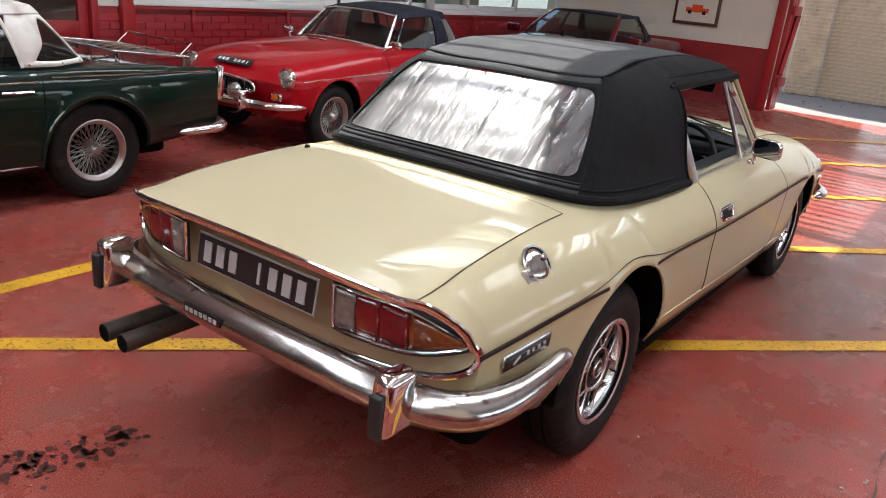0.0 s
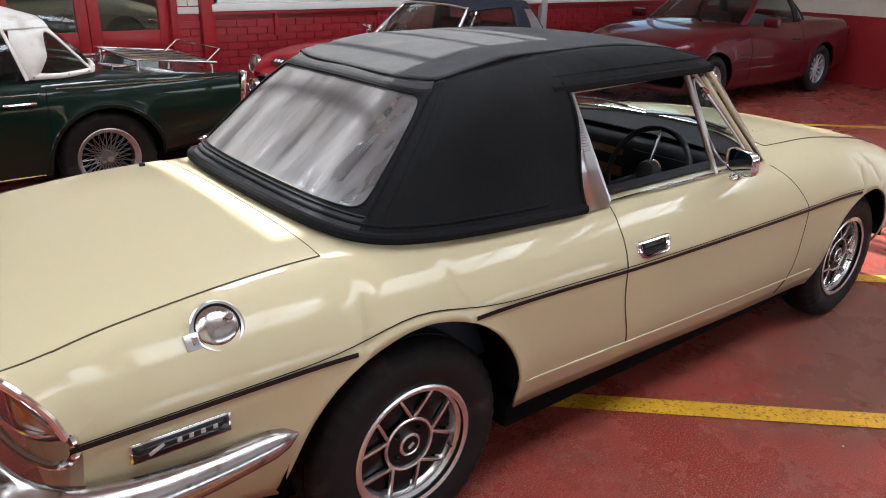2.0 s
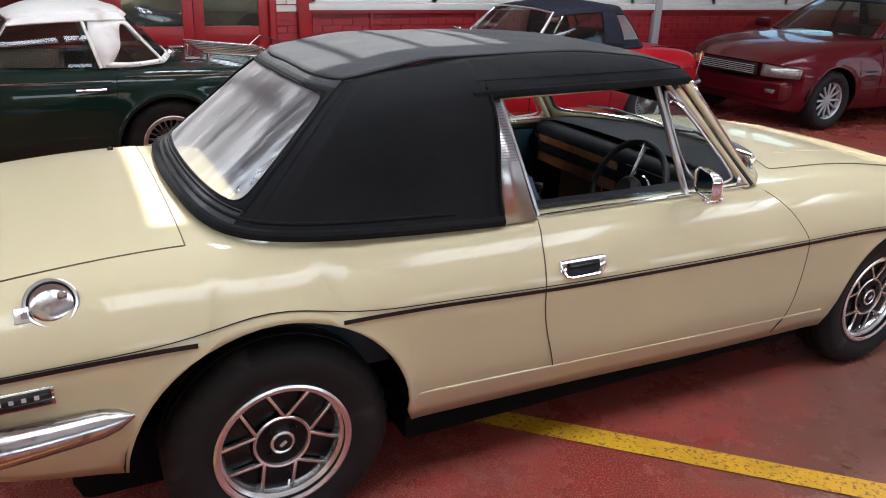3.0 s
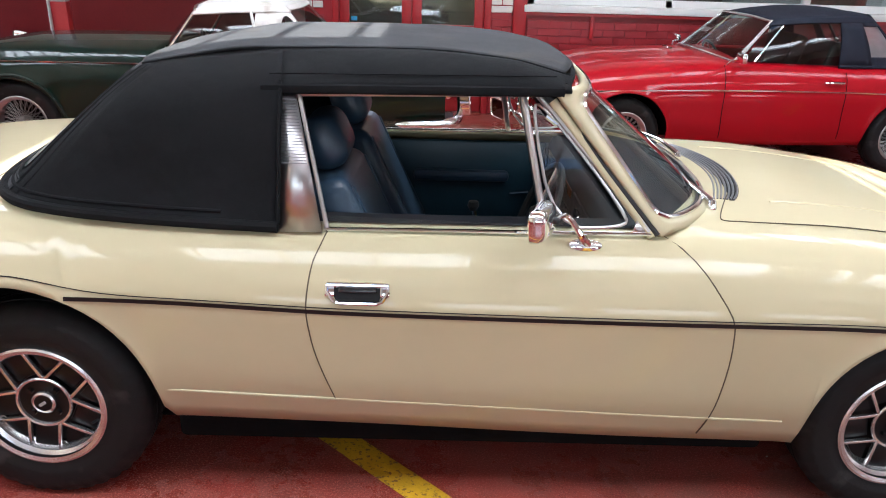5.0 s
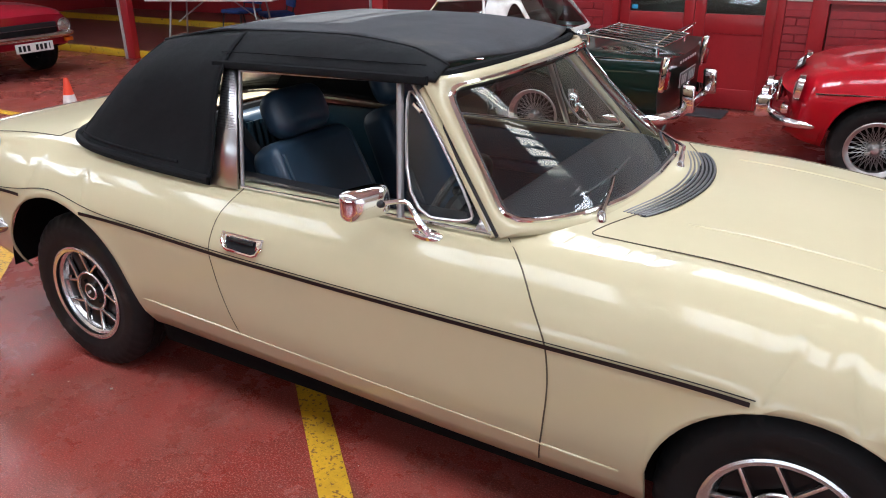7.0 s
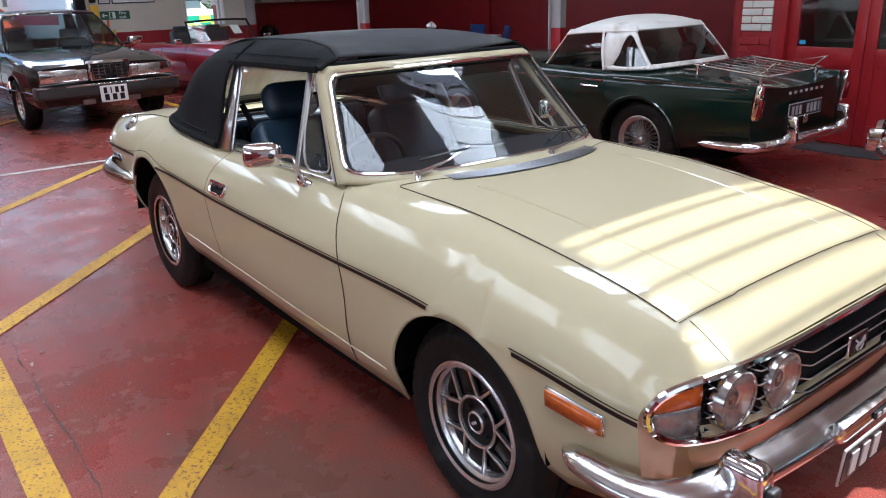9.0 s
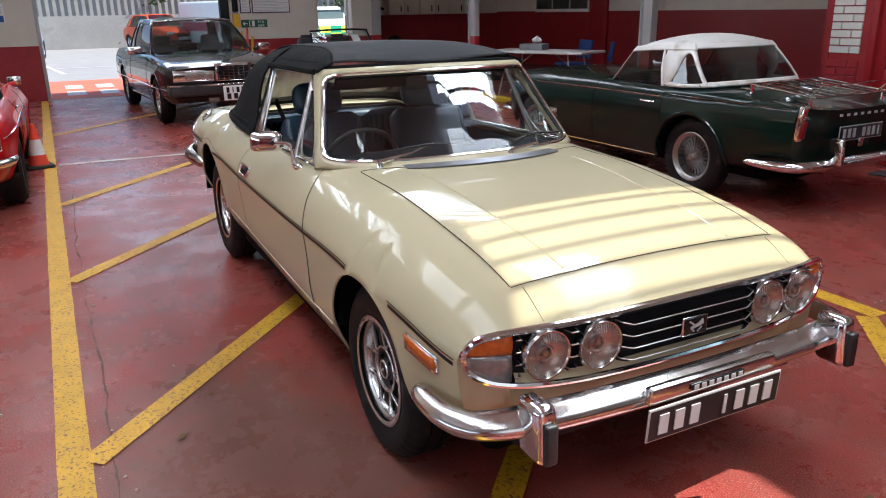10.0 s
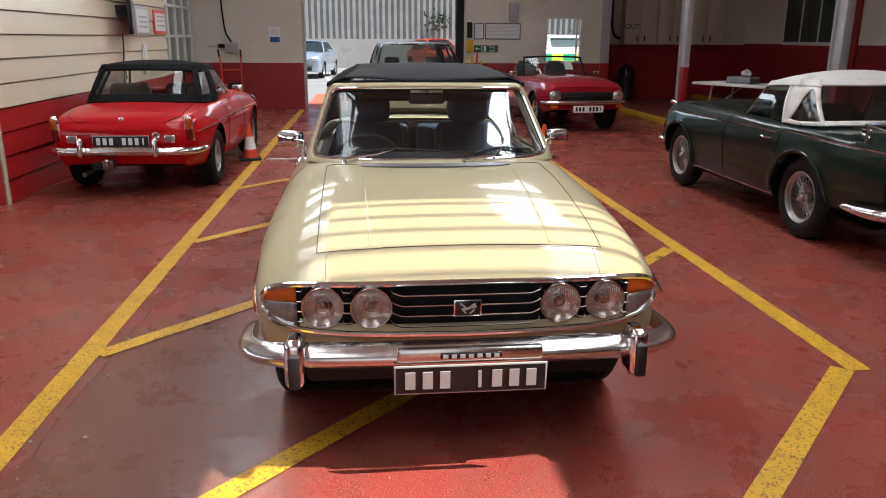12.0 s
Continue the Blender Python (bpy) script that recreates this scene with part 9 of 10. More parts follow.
def yard_van():
    van = thing("van", pose(-30.0, 5.4, 0, 0, 0, 15), "white panel van with pink markings in the yard", "van")
    bm = bmesh.new()
    vs = add_box(bm, (-0.3, 0, 1.1), (4.4, 1.9, 1.7), 0.12, None, 3)
    part("van_body", bm, white_paint, van)
    bm = bmesh.new()
    vs = add_box(bm, (2.1, 0, 0.75), (1.0, 1.85, 0.8), 0.12, None, 3)
    part("van_bonnet", bm, white_paint, van)
    box("windscreen", (1.92, 0, 1.45), (0.05, 1.5, 0.6), glass_dark, van, "", 0.02, Matrix.Rotation(radians(-30), 4, "Y"))
    for s in (-1, 1):
        box("livery_stripe", (-0.5, s * 0.953, 0.95), (3.4, 0.006, 0.35), pmat("pink_stripe", (0.6, 0.12, 0.2), 0.4), van)
        box("headlamp", (2.6, s * 0.68, 0.8), (0.06, 0.3, 0.2), head_lens, van, "", 0.03)
    four_wheels(alloy_wheel, van, -1.6, 1.6, 0.82, 0.33, R=0.33, rim_r=0.2, slots=6)


yard_van()


def ambulance():
    van = thing("ambulance", pose(-24.5, 7.6, 0, 0, 0, 110), "white estate car in green and yellow check livery", "car")
    bm = bmesh.new()
    add_box(bm, (-0.2, 0, 0.75), (4.4, 1.8, 0.8), 0.14, None, 3)
    part("car_body", bm, white_paint, van)
    bm = bmesh.new()
    vs = add_box(bm, (-0.5, 0, 1.35), (2.8, 1.6, 0.6), 0.14, None, 3)
    for v in vs:
        if v.co.z > 1.4:
            v.co.x = v.co.x * 0.8 - 0.1
            v.co.y *= 0.85
    part("car_cabin", bm, white_paint, van)
    for s in (-1, 1):
        for k in range(8):
            for r in range(2):
                box("livery_block", (-1.9 + k * 0.5, s * 0.903, 0.62 + r * 0.24), (0.5, 0.006, 0.24), green_hi if (k + r) % 2 else yellow_hi, van)
        box("side_glass", (-0.5, s * 0.74, 1.38), (2.2, 0.05, 0.34), glass_dark, van, "", 0.02, Matrix.Rotation(radians(s * 12), 4, "X"))
    box("windscreen", (0.72, 0, 1.35), (0.05, 1.3, 0.5), glass_dark, van, "", 0.02, Matrix.Rotation(radians(-40), 4, "Y"))
    four_wheels(alloy_wheel, van, -1.4, 1.35, 0.78, 0.31, R=0.31, rim_r=0.2, slots=6)


ambulance()

# ---- things in the hall ----
cone_red = pmat("orange_red_plastic", (0.75, 0.07, 0.03), 0.4, 0, 0.08, 6)
cone_white = pmat("reflective_white_sleeve", (0.75, 0.75, 0.73), 0.35, 0, 0.05, 6)
cone_base = pmat("black_recycled_rubber", (0.025, 0.025, 0.025), 0.8, 0, 0.2, 10)


def traffic_cone(x, y, size=1.0):
    c = thing("traffic_cone", pose(x, y, 0, 0, 0, 12) @ Matrix.Scale(size, 4), "red and white traffic cone on a black base", "traffic cone", "traffic cones")
    bm = bmesh.new()
    add_box(bm, (0, 0, 0.02), (0.30, 0.30, 0.04), 0.012, None, 2)
    part("base", bm, cone_base, c)
    prof = lambda z: 0.115 - (z - 0.04) * 0.19
    for z0, z1, mt, nm in ((0.04, 0.16, cone_red, "lower_cone"), (0.16, 0.34, cone_white, "white_sleeve"), (0.34, 0.52, cone_red, "upper_cone")):
        lathe(nm, [(prof(z0), z0), (prof(z1), z1)] + ([(0.0, z1)] if z1 > 0.5 else []), mt, c, "", 28)
    return c


traffic_cone(-5.30, -1.82, 0.88)
traffic_cone(-5.24, 1.98, 0.84)

table_top = pmat("white_plastic_tabletop", (0.72, 0.72, 0.72), 0.4, 0, 0.04, 8, bump=0.1)
leg_grey = pmat("grey_tube_legs", (0.32, 0.32, 0.33), 0.4, 0.4, 0.1, 8)
T = thing("folding_table", pose(-7.05, 5.72, 0.098, 0, 0, 22), "white folding table on grey tubular legs", "table")
bm = bmesh.new()
add_box(bm, (0, 0, 0.725), (1.85, 0.75, 0.04), 0.014, None, 3)
part("tabletop", bm, table_top, T)
for s in (-1, 1):
    for q in (-1, 1):
        tube("leg", [(s * 0.60, q * 0.24, 0.70), (s * 0.66, q * 0.27, 0.25), (s * 0.70, q * 0.30, 0.012)], 0.014, leg_grey, T, n=8)
    tube("cross_bar", [(s * 0.665, -0.275, 0.22), (s * 0.665, 0.275, 0.22)], 0.011, leg_grey, T, n=8)
    tube("brace", [(s * 0.64, 0, 0.40), (s * 0.20, 0, 0.70)], 0.010, leg_grey, T, n=8)
tray = thing("tray", pose(-7.2, 5.62, 0.846, 0, 0, 30), "grey plastic tray with a crumpled tissue", "tray")
bm = bmesh.new()
add_box(bm, (0, 0, 0.05), (0.42, 0.28, 0.10), 0.02, None, 2)
part("tray_box", bm, pmat("grey_plastic", (0.2, 0.21, 0.22), 0.5), tray)
bm = bmesh.new()
add_lathe(bm, [(0.05, 0.10), (0.09, 0.14), (0.06, 0.19), (0.0, 0.23)], 9)
for v in bm.verts:
    v.co += Vector((0.05 + 0.03 * noise.noise(v.co * 30), 0.03 * noise.noise(v.co * 31 + Vector((3, 0, 0))), 0.03 * noise.noise(v.co * 29)))
part("tissue", bm, table_top, tray)

blue_seat = pmat("blue_fabric", (0.012, 0.04, 0.17), 0.8, 0, 0.2, 20, bump=0.4, bump_scale=300)
black_leg = pmat("black_tube_legs", (0.02, 0.02, 0.022), 0.4, 0.2, 0.1, 8)


def stack_chair(m):
    c = thing("chair", m, "blue fabric stacking chair on black tube legs", "chair", "blue chairs")
    bm = bmesh.new()
    add_box(bm, (0, 0, 0.45), (0.46, 0.46, 0.06), 0.025, None, 3)
    part("seat", bm, blue_seat, c)
    bm = bmesh.new()
    vs = add_box(bm, (-0.25, 0, 0.70), (0.05, 0.45, 0.32), 0.024, Matrix.Rotation(radians(-10), 4, "Y"), 3)
    part("backrest", bm, blue_seat, c)
    for s in (-1, 1):
        tube("leg", [(0.18, s * 0.21, 0.43), (0.24, s * 0.24, 0.012)], 0.012, black_leg, c, n=8)
        tube("leg", [(-0.18, s * 0.21, 0.43), (-0.26, s * 0.24, 0.012)], 0.012, black_leg, c, n=8)
        tube("back_post", [(-0.19, s * 0.20, 0.43), (-0.285, s * 0.19, 0.80)], 0.012, black_leg, c, n=8)
    return c


first = stack_chair(pose(-6.75, 6.55, 0.098, 0, 0, 235))
copy_thing(first, pose(-7.6, 6.7, 0.098, 0, 0, 262))

# things on and by the west wall
sign_green = pmat("green_safety_sign", (0.02, 0.10, 0.055), 0.4, 0, 0.05, 8)
sign_white = pmat("white_sign_print", (0.75, 0.75, 0.74), 0.45, 0, 0.03, 8)
yellow_plastic = pmat("yellow_plastic", (0.70, 0.42, 0.02), 0.4, 0, 0.06, 8)


def lettering(text, size, m, material, parent, name="lettering"):
    cu = bpy.data.curves.new(name, "FONT")
    cu.body, cu.size, cu.extrude = text, size, 0.0015
    cu.align_x, cu.align_y = "CENTER", "CENTER"
    tmp = bpy.data.objects.new(name, cu)
    scene.collection.objects.link(tmp)
    me = bpy.data.meshes.new_from_object(tmp.evaluated_get(bpy.context.evaluated_depsgraph_get()))
    bpy.data.objects.remove(tmp)
    ob = dress(name, me, material, parent, "", False)
    ob.matrix_basis = m
    return ob


def on_west(y, z):
    """A board's pose on the west wall: its face looks east, its text reads from there."""
    return Matrix.Translation((W_X + 0.004, y, z)) @ Matrix(((0, 0, 1, 0), (1, 0, 0, 0), (0, 1, 0, 0), (0, 0, 0, 1)))


sign = thing("fire_exit_sign", Matrix.Identity(4), "green and white fire exit sign on the cream wall", "sign")
slab("sign_plate", W_X + 0.001, W_X + 0.006, 2.03, 2.56, 1.215, 1.365, sign_green, sign)
slab("arrow_panel", W_X + 0.005, W_X + 0.008, 2.05, 2.17, 1.235, 1.345, sign_green, sign)
arrow = tube("arrow", [(W_X + 0.009, 2.155, 1.29), (W_X + 0.009, 2.065, 1.29)], 0.010, sign_white, sign, n=4)
for d in (-1, 1):
    tube("arrow_head", [(W_X + 0.009, 2.065, 1.29), (W_X + 0.009, 2.10, 1.29 + d * 0.032)], 0.010, sign_white, sign, n=4)
slab("running_symbol", W_X + 0.006, W_X + 0.009, 2.19, 2.30, 1.235, 1.345, sign_white, sign)
slab("door_symbol", W_X + 0.0085, W_X + 0.0105, 2.205, 2.245, 1.24, 1.34, sign_green, sign)
lettering("Fire", 0.085, on_west(2.43, 1.325) @ Matrix.Translation((0, 0, 0.004)), sign_white, sign)
lettering("exit", 0.085, on_west(2.43, 1.255) @ Matrix.Translation((0, 0, 0.004)), sign_white, sign)
for y0, y1, lbl in ((2.03, 2.24, "narrow framed notice of printed text on the wall"), (2.27, 3.05, "wide framed notice of printed text on the wall")):
    nb = thing("notice_frame", Matrix.Identity(4), lbl, "notice")
    slab("outer_frame", W_X + 0.001, W_X + 0.02, y0, y1, 1.49, 1.83, pmat("dark_blue_frame", (0.03, 0.035, 0.06), 0.4), nb, "", 0.004)
    slab("paper", W_X + 0.018, W_X + 0.023, y0 + 0.02, y1 - 0.02, 1.51, 1.81, sign_white, nb)
    for k in range(9):
        w = (y1 - y0 - 0.08) * (0.7 + 0.3 * ((k * 7) % 3) / 2)
        slab("text_bar", W_X + 0.0225, W_X + 0.0245, y0 + 0.04, y0 + 0.04 + w, 1.535 + k * 0.029, 1.544 + k * 0.029, grey_steel, nb)
phone = thing("yellow_wall_box", Matrix.Identity(4), "yellow box below a black handset on the wall", "wall box")
slab("yellow_box", W_X, W_X + 0.08, 1.86, 2.00, 1.22, 1.48, yellow_plastic, phone, "", 0.01)
slab("handset", W_X, W_X + 0.09, 1.87, 1.98, 1.52, 1.85, black_matt, phone, "black handset", 0.02)
heater = slab("junction_box", W_X, W_X + 0.12, 2.78, 2.98, 1.88, 2.25, grey_steel, None, "", 0.02)
tagged(heater, "grey metal control box on the cream wall", "control box")
stand = thing("fire_point", pose(-12.05, 1.98, 0), "red and yellow hooks and hose on a floor stand", "fire point")
for k, (dy, h, mt) in enumerate(((-0.06, 1.15, yellow_plastic), (0.05, 1.22, cone_red), (0.14, 1.05, yellow_plastic))):
    tube("pole", [(0, dy, 0.0), (0.02, dy, h * 0.7), (0.0, dy + 0.03, h)], 0.022, mt, stand, n=8)
tube("hook", chaikin([(0.02, -0.06, 1.10), (0.02, -0.20, 1.12), (0.02, -0.22, 0.95)], 2), 0.014, yellow_plastic, stand, n=8)
box("stand_base", (0, 0.03, 0.02), (0.2, 0.4, 0.04), black_matt, stand, "", 0.01)
poster = thing("safety_poster", Matrix.Identity(4), "white and blue safety poster on the cream wall", "poster")
slab("sheet", W_X + 0.001, W_X + 0.005, -2.36, -2.12, 1.40, 1.72, sign_white, poster)
slab("blue_band", W_X + 0.0045, W_X + 0.0065, -2.34, -2.14, 1.41, 1.52, pmat("safety_blue", (0.02, 0.10, 0.32), 0.45), poster)
for k in range(3):
    slab("text_bar", W_X + 0.0045, W_X + 0.0065, -2.32, -2.16, 1.57 + k * 0.04, 1.585 + k * 0.04, grey_steel, poster)
switch = thing("switch_box", Matrix.Identity(4), "grey switch box and conduit on the cream wall", "switch box")
slab("box_body", W_X, W_X + 0.09, -3.28, -3.02, 1.20, 1.40, grey_steel, switch, "", 0.012)
slab("isolator", W_X, W_X + 0.08, -3.42, -3.29, 1.29, 1.37, black_matt, switch, "", 0.01)
tube("conduit", chaikin([(W_X + 0.03, -3.15, 1.40), (W_X + 0.03, -3.17, 1.46), (W_X + 0.03, -3.28, 1.62), (W_X + 0.03, -3.32, 2.6)], 2), 0.018, black_matt, switch, n=8)
tube("flex", [(W_X + 0.03, -3.42, 1.33), (W_X + 0.03, -3.64, 1.33)], 0.008, grey_steel, switch, n=6)
out = thing("out_sign", Matrix.Identity(4), "small white sign with black lettering on the wall", "sign")
BAY_SHIFT = Matrix.Translation((BAY_X + 0.30 - W_X, 0.0, 0))
lettering("OUT", 0.17, BAY_SHIFT @ on_west(6.02, 1.80) @ Matrix.Translation((0, 0, 0.004)), black_matt, out)
slab("sign_plate", BAY_X + 0.297, BAY_X + 0.302, 5.86, 6.20, 1.68, 1.92, cream_wall, out)
cupboard_paint = pmat("cream_cupboard_paint", (0.62, 0.56, 0.46), 0.4, 0, 0.05, 3, bump=0.1, bump_scale=40)
first = thing("wall_cupboard", pose(BAY_X, 6.24, 1.395), "tall cream wall cupboard with a pair of doors", "cupboard", "wall cupboards")
slab("carcass", 0.0, 0.27, -0.40, 0.40, 0.0, 1.5, cupboard_paint, first, "", 0.006)
for d in (-1, 1):
    leaf = slab("cupboard_door", 0.272, 0.294, 0.004 if d > 0 else -0.398, 0.398 if d > 0 else -0.004, 0.004, 1.496, cupboard_paint, first, "", 0.004)
    slab("handle", 0.294, 0.312, d * 0.09 - 0.012, d * 0.09 + 0.012, 0.06, 0.20, black_matt, leaf, "dark pull handle", 0.004)
for y in (7.06, 7.88):
    copy_thing(first, pose(BAY_X, y, 1.395))
cable = tube("cable_loop", chaikin([(BAY_X + 0.05, 5.60, 2.8), (BAY_X + 0.05, 5.58, 1.85), (BAY_X + 0.06, 5.66, 1.58), (BAY_X + 0.05, 5.80, 1.52)], 2), 0.03, black_matt, None, n=8)
tagged(cable, "thick black cable looping down the cream wall", "cable")
rubbish = thing("dustbin", pose(-13.55, 5.90, 0.098), "black swing-top dustbin on the raised bay", "bin")
lathe("bin_body", [(0.0, 0), (0.17, 0), (0.20, 0.55), (0.0, 0.55)], pmat("grey_bin_plastic", (0.015, 0.015, 0.017), 0.5), rubbish, "", 24)
lathe("bin_lid", [(0.21, 0.55), (0.20, 0.68), (0.12, 0.80), (0.0, 0.84)], black_gloss, rubbish, "", 24)
truck = thing("hand_truck", pose(-11.95, -3.1, 0, 0, 0, 20), "red sack truck with yellow wheels and black grips", "hand truck")
for s in (-1, 1):
    tube("upright", chaikin([(0.0, s * 0.20, 0.05), (-0.06, s * 0.20, 0.9), (-0.12, s * 0.22, 1.12)], 2), 0.016, cone_red, truck, n=8)
    tube("grip", [(-0.12, s * 0.22, 1.10), (-0.17, s * 0.23, 1.26)], 0.02, black_rubber, truck, n=8)
    lathe("wheel", [(0.0, -0.03), (0.08, -0.035), (0.13, -0.03), (0.14, 0), (0.13, 0.03), (0.08, 0.035), (0.0, 0.03)], yellow_plastic, truck, "", 20, m=Matrix.Translation((-0.02, s * 0.27, 0.14)) @ Matrix.Rotation(radians(90), 4, "X"))
for z in (0.25, 0.55, 0.85):
    tube("cross_bar", [(-0.02 - 0.05 * z, -0.20, z), (-0.02 - 0.05 * z, 0.20, z)], 0.012, cone_red, truck, n=8)
box("toe_plate", (0.12, 0, 0.03), (0.24, 0.42, 0.012), cone_red, truck, "", 0.003)
box("motor", (0.10, 0.02, 0.48), (0.20, 0.28, 0.24), black_matt, truck, "black motor strapped to the truck", 0.04)
for z in (0.20, 0.30):
    lathe("coil", [(0.10, z), (0.16, z + 0.03), (0.16, z + 0.06), (0.10, z + 0.08)], yellow_plastic, truck, "", 20, m=Matrix.Translation((0.14, 0.05, 0)))

# on the boarded wall
tv = thing("wall_television", Matrix.Identity(4), "flat black television angled off the boarded wall", "television")
bm = bmesh.new()
rot = Matrix.Rotation(radians(14), 4, "Z")
add_box(bm, (-6.55, S_Y + 0.17, 1.86), (1.05, 0.05, 0.64), 0.008, rot)
part("screen_case", bm, black_gloss, tv)
slab("bracket", -6.65, -6.45, S_Y, S_Y + 0.15, 1.8, 1.92, black_matt, tv)
tube("lead", chaikin([(-6.5, S_Y + 0.05, 1.55), (-6.55, S_Y + 0.03, 1.3), (-6.45, S_Y + 0.03, 1.1), (-6.6, S_Y + 0.03, 0.95)], 2), 0.008, black_matt, tv, n=6)
for x0, x1, z0, z1, mt, lbl in ((-7.95, -7.25, 1.52, 1.95, grey_steel, "grey framed notice on the cream boards"), (-8.95, -8.25, 1.55, 1.92, cone_red, "red framed notice on the cream boards")):
    fr = thing("framed_notice", Matrix.Identity(4), lbl, "notice")
    slab("border", x0, x1, S_Y + 0.012, S_Y + 0.03, z0, z1, mt, fr, "", 0.006)
    slab("paper", x0 + 0.05, x1 - 0.05, S_Y + 0.029, S_Y + 0.034, z0 + 0.05, z1 - 0.05, sign_white, fr)
    for k in range(3):
        slab("text_bar", x0 + 0.12, x1 - 0.14, S_Y + 0.0335, S_Y + 0.0355, z0 + 0.12 + k * 0.07, z0 + 0.145 + k * 0.07, grey_steel, fr)
duct = slab("wall_duct", -7.62, -7.48, S_Y + 0.012, S_Y + 0.05, 0.98, 1.40, sign_white, None, "", 0.004)
tagged(duct, "short white cable duct with a dark edge", "cable duct")

# litter on the floor
leaf_brown = pmat("dry_leaf", (0.16, 0.085, 0.03), 0.8, 0, 0.3, 30)
rnd = random.Random(8)


def dry_leaf(x, y, s, a):
    ob = thing("dry_leaf", pose(x, y, 0.004, 0, 0, a), "small curled dry leaf lying on the floor", "leaf", "fallen leaves")
    bm = bmesh.new()
    rows = [(-1, 0.05), (-0.6, 0.4), (0.0, 0.55), (0.5, 0.35), (1, 0.03)]
    g = [[bm.verts.new((s * u, s * w * k, s * (0.35 * abs(k) * w + 0.10 * u * u + 0.02))) for k in (-1, 0, 1)] for u, w in rows]
    for p, q in zip(g, g[1:]):
        for k in range(2):
            bm.faces.new((p[k], p[k + 1], q[k + 1], q[k]))
    part("blade", bm, leaf_brown, ob)
    tube("stalk", [(-s, 0, s * 0.12), (-s * 1.5, s * 0.1, s * 0.05)], s * 0.04, leaf_brown, ob, n=4)


for x, y in ((1.0, 1.19), (-1.7, 2.6), (-1.4, 2.45), (-0.5, 1.75), (-0.2, 2.35), (-2.1, 2.35), (0.6, -1.2), (2.35, 0.55), (1.75, 0.45), (0.9, -1.35)):
    dry_leaf(x, y, rnd.uniform(0.018, 0.032), rnd.uniform(0, 360))
chip = pmat("paint_chips", (0.5, 0.42, 0.36), 0.8, 0, 0.3, 30)
bm = bmesh.new()
for k in range(420):
    x, y = rnd.uniform(-5, 4.5), rnd.choice((rnd.uniform(-2.6, 2.4), -1.60 + rnd.gauss(0, 0.05), 2.06 + rnd.gauss(0, 0.05)))
    s = abs(rnd.gauss(0.0015, 0.002)) + 0.001
    add_box(bm, (x, y, s * 0.4), (s * 2, s * 1.4, s * 0.8), 0, Matrix.Rotation(rnd.uniform(0, 3), 4, "Z"))
tagged(part("floor_grit", bm, chip, None, "", False), "pale grit and paint chips strewn over the floor", "grit", kind="stuff")
oil = pmat("dark_oil_stain", (0.07, 0.018, 0.015), 0.4, 0, 0.3, 20)
bm = bmesh.new()
for k in range(170):
    f = rnd.random()
    x, y = -2.75 + 0.42 * f + rnd.gauss(0, 0.05), 0.62 - 0.16 * f + rnd.gauss(0, 0.05)
    r = abs(rnd.gauss(0.0, 0.006)) + 0.0018
    n = 9
    vs = [bm.verts.new((x + r * (1 + 0.4 * rnd.random()) * math.cos(6.283 * i / n), y + r * (1 + 0.4 * rnd.random()) * math.sin(6.283 * i / n), 0.0042)) for i in range(n)]
    bm.faces.new(vs)
tagged(part("oil_spots", bm, oil, None, "", False), "dark oil spots spattered on the red floor", "oil stain", kind="stuff")
crack = pmat("crack_filler", (0.10, 0.055, 0.045), 0.85, 0, 0.4, 30)
for pts in ([(-3.9, -1.55), (-2.0, -1.60), (0.2, -1.58), (2.6, -1.62)], [(-1.6, 2.10), (0.2, 2.13), (1.1, 2.10)]):
    verts, faces = [], []
    line_pts = resample([Vector((x, y, 0)) for x, y in pts], 160)
    for i, p in enumerate(line_pts):
        j = 0.018 * noise.noise(Vector((p.x * 4, p.y * 4, 1))) + 0.008 * noise.noise(Vector((p.x * 25, p.y * 25, 2)))
        w = max(0.0012, 0.006 * (0.5 + noise.noise(Vector((p.x * 7, 5, p.y * 7)))))
        verts += [(p.x, p.y + j - w, 0.0024), (p.x, p.y + j + w, 0.0024)]
    for i in range(len(line_pts) - 1):
        k = 2 * i
        faces.append((k, k + 2, k + 3, k + 1))
    ob = mesh_part("floor_crack", verts, faces, crack, None, "", False)
    tagged(ob, "ragged crack in the painted concrete floor", "crack", "floor cracks", "structure")
brick_field(north, (0.79, N_Y + 0.006, 0.0), (1, 0, 0), 8.6, 0.0, 1.03, red_brick_paint, (0, -1, 0), limit=230)
brick_field(north, (0.412, N_Y + 0.006, 0.0), (1, 0, 0), 0.216, 0.0, 1.03, red_brick_paint, (0, -1, 0), limit=20)
brick_field(north, (0.412, N_Y + 0.006, 1.035), (1, 0, 0), 0.216, 0.0, 1.27, cream_brick_paint, (0, -1, 0), limit=20)
brick_field(north, (-1.64, N_Y + 0.006, 0.0), (1, 0, 0), 0.42, 0.0, 1.03, red_brick_paint, (0, -1, 0), limit=30)
brick_field(north, (-1.64, N_Y + 0.006, 1.035), (1, 0, 0), 0.42, 0.0, 1.27, cream_brick_paint, (0, -1, 0), limit=30)

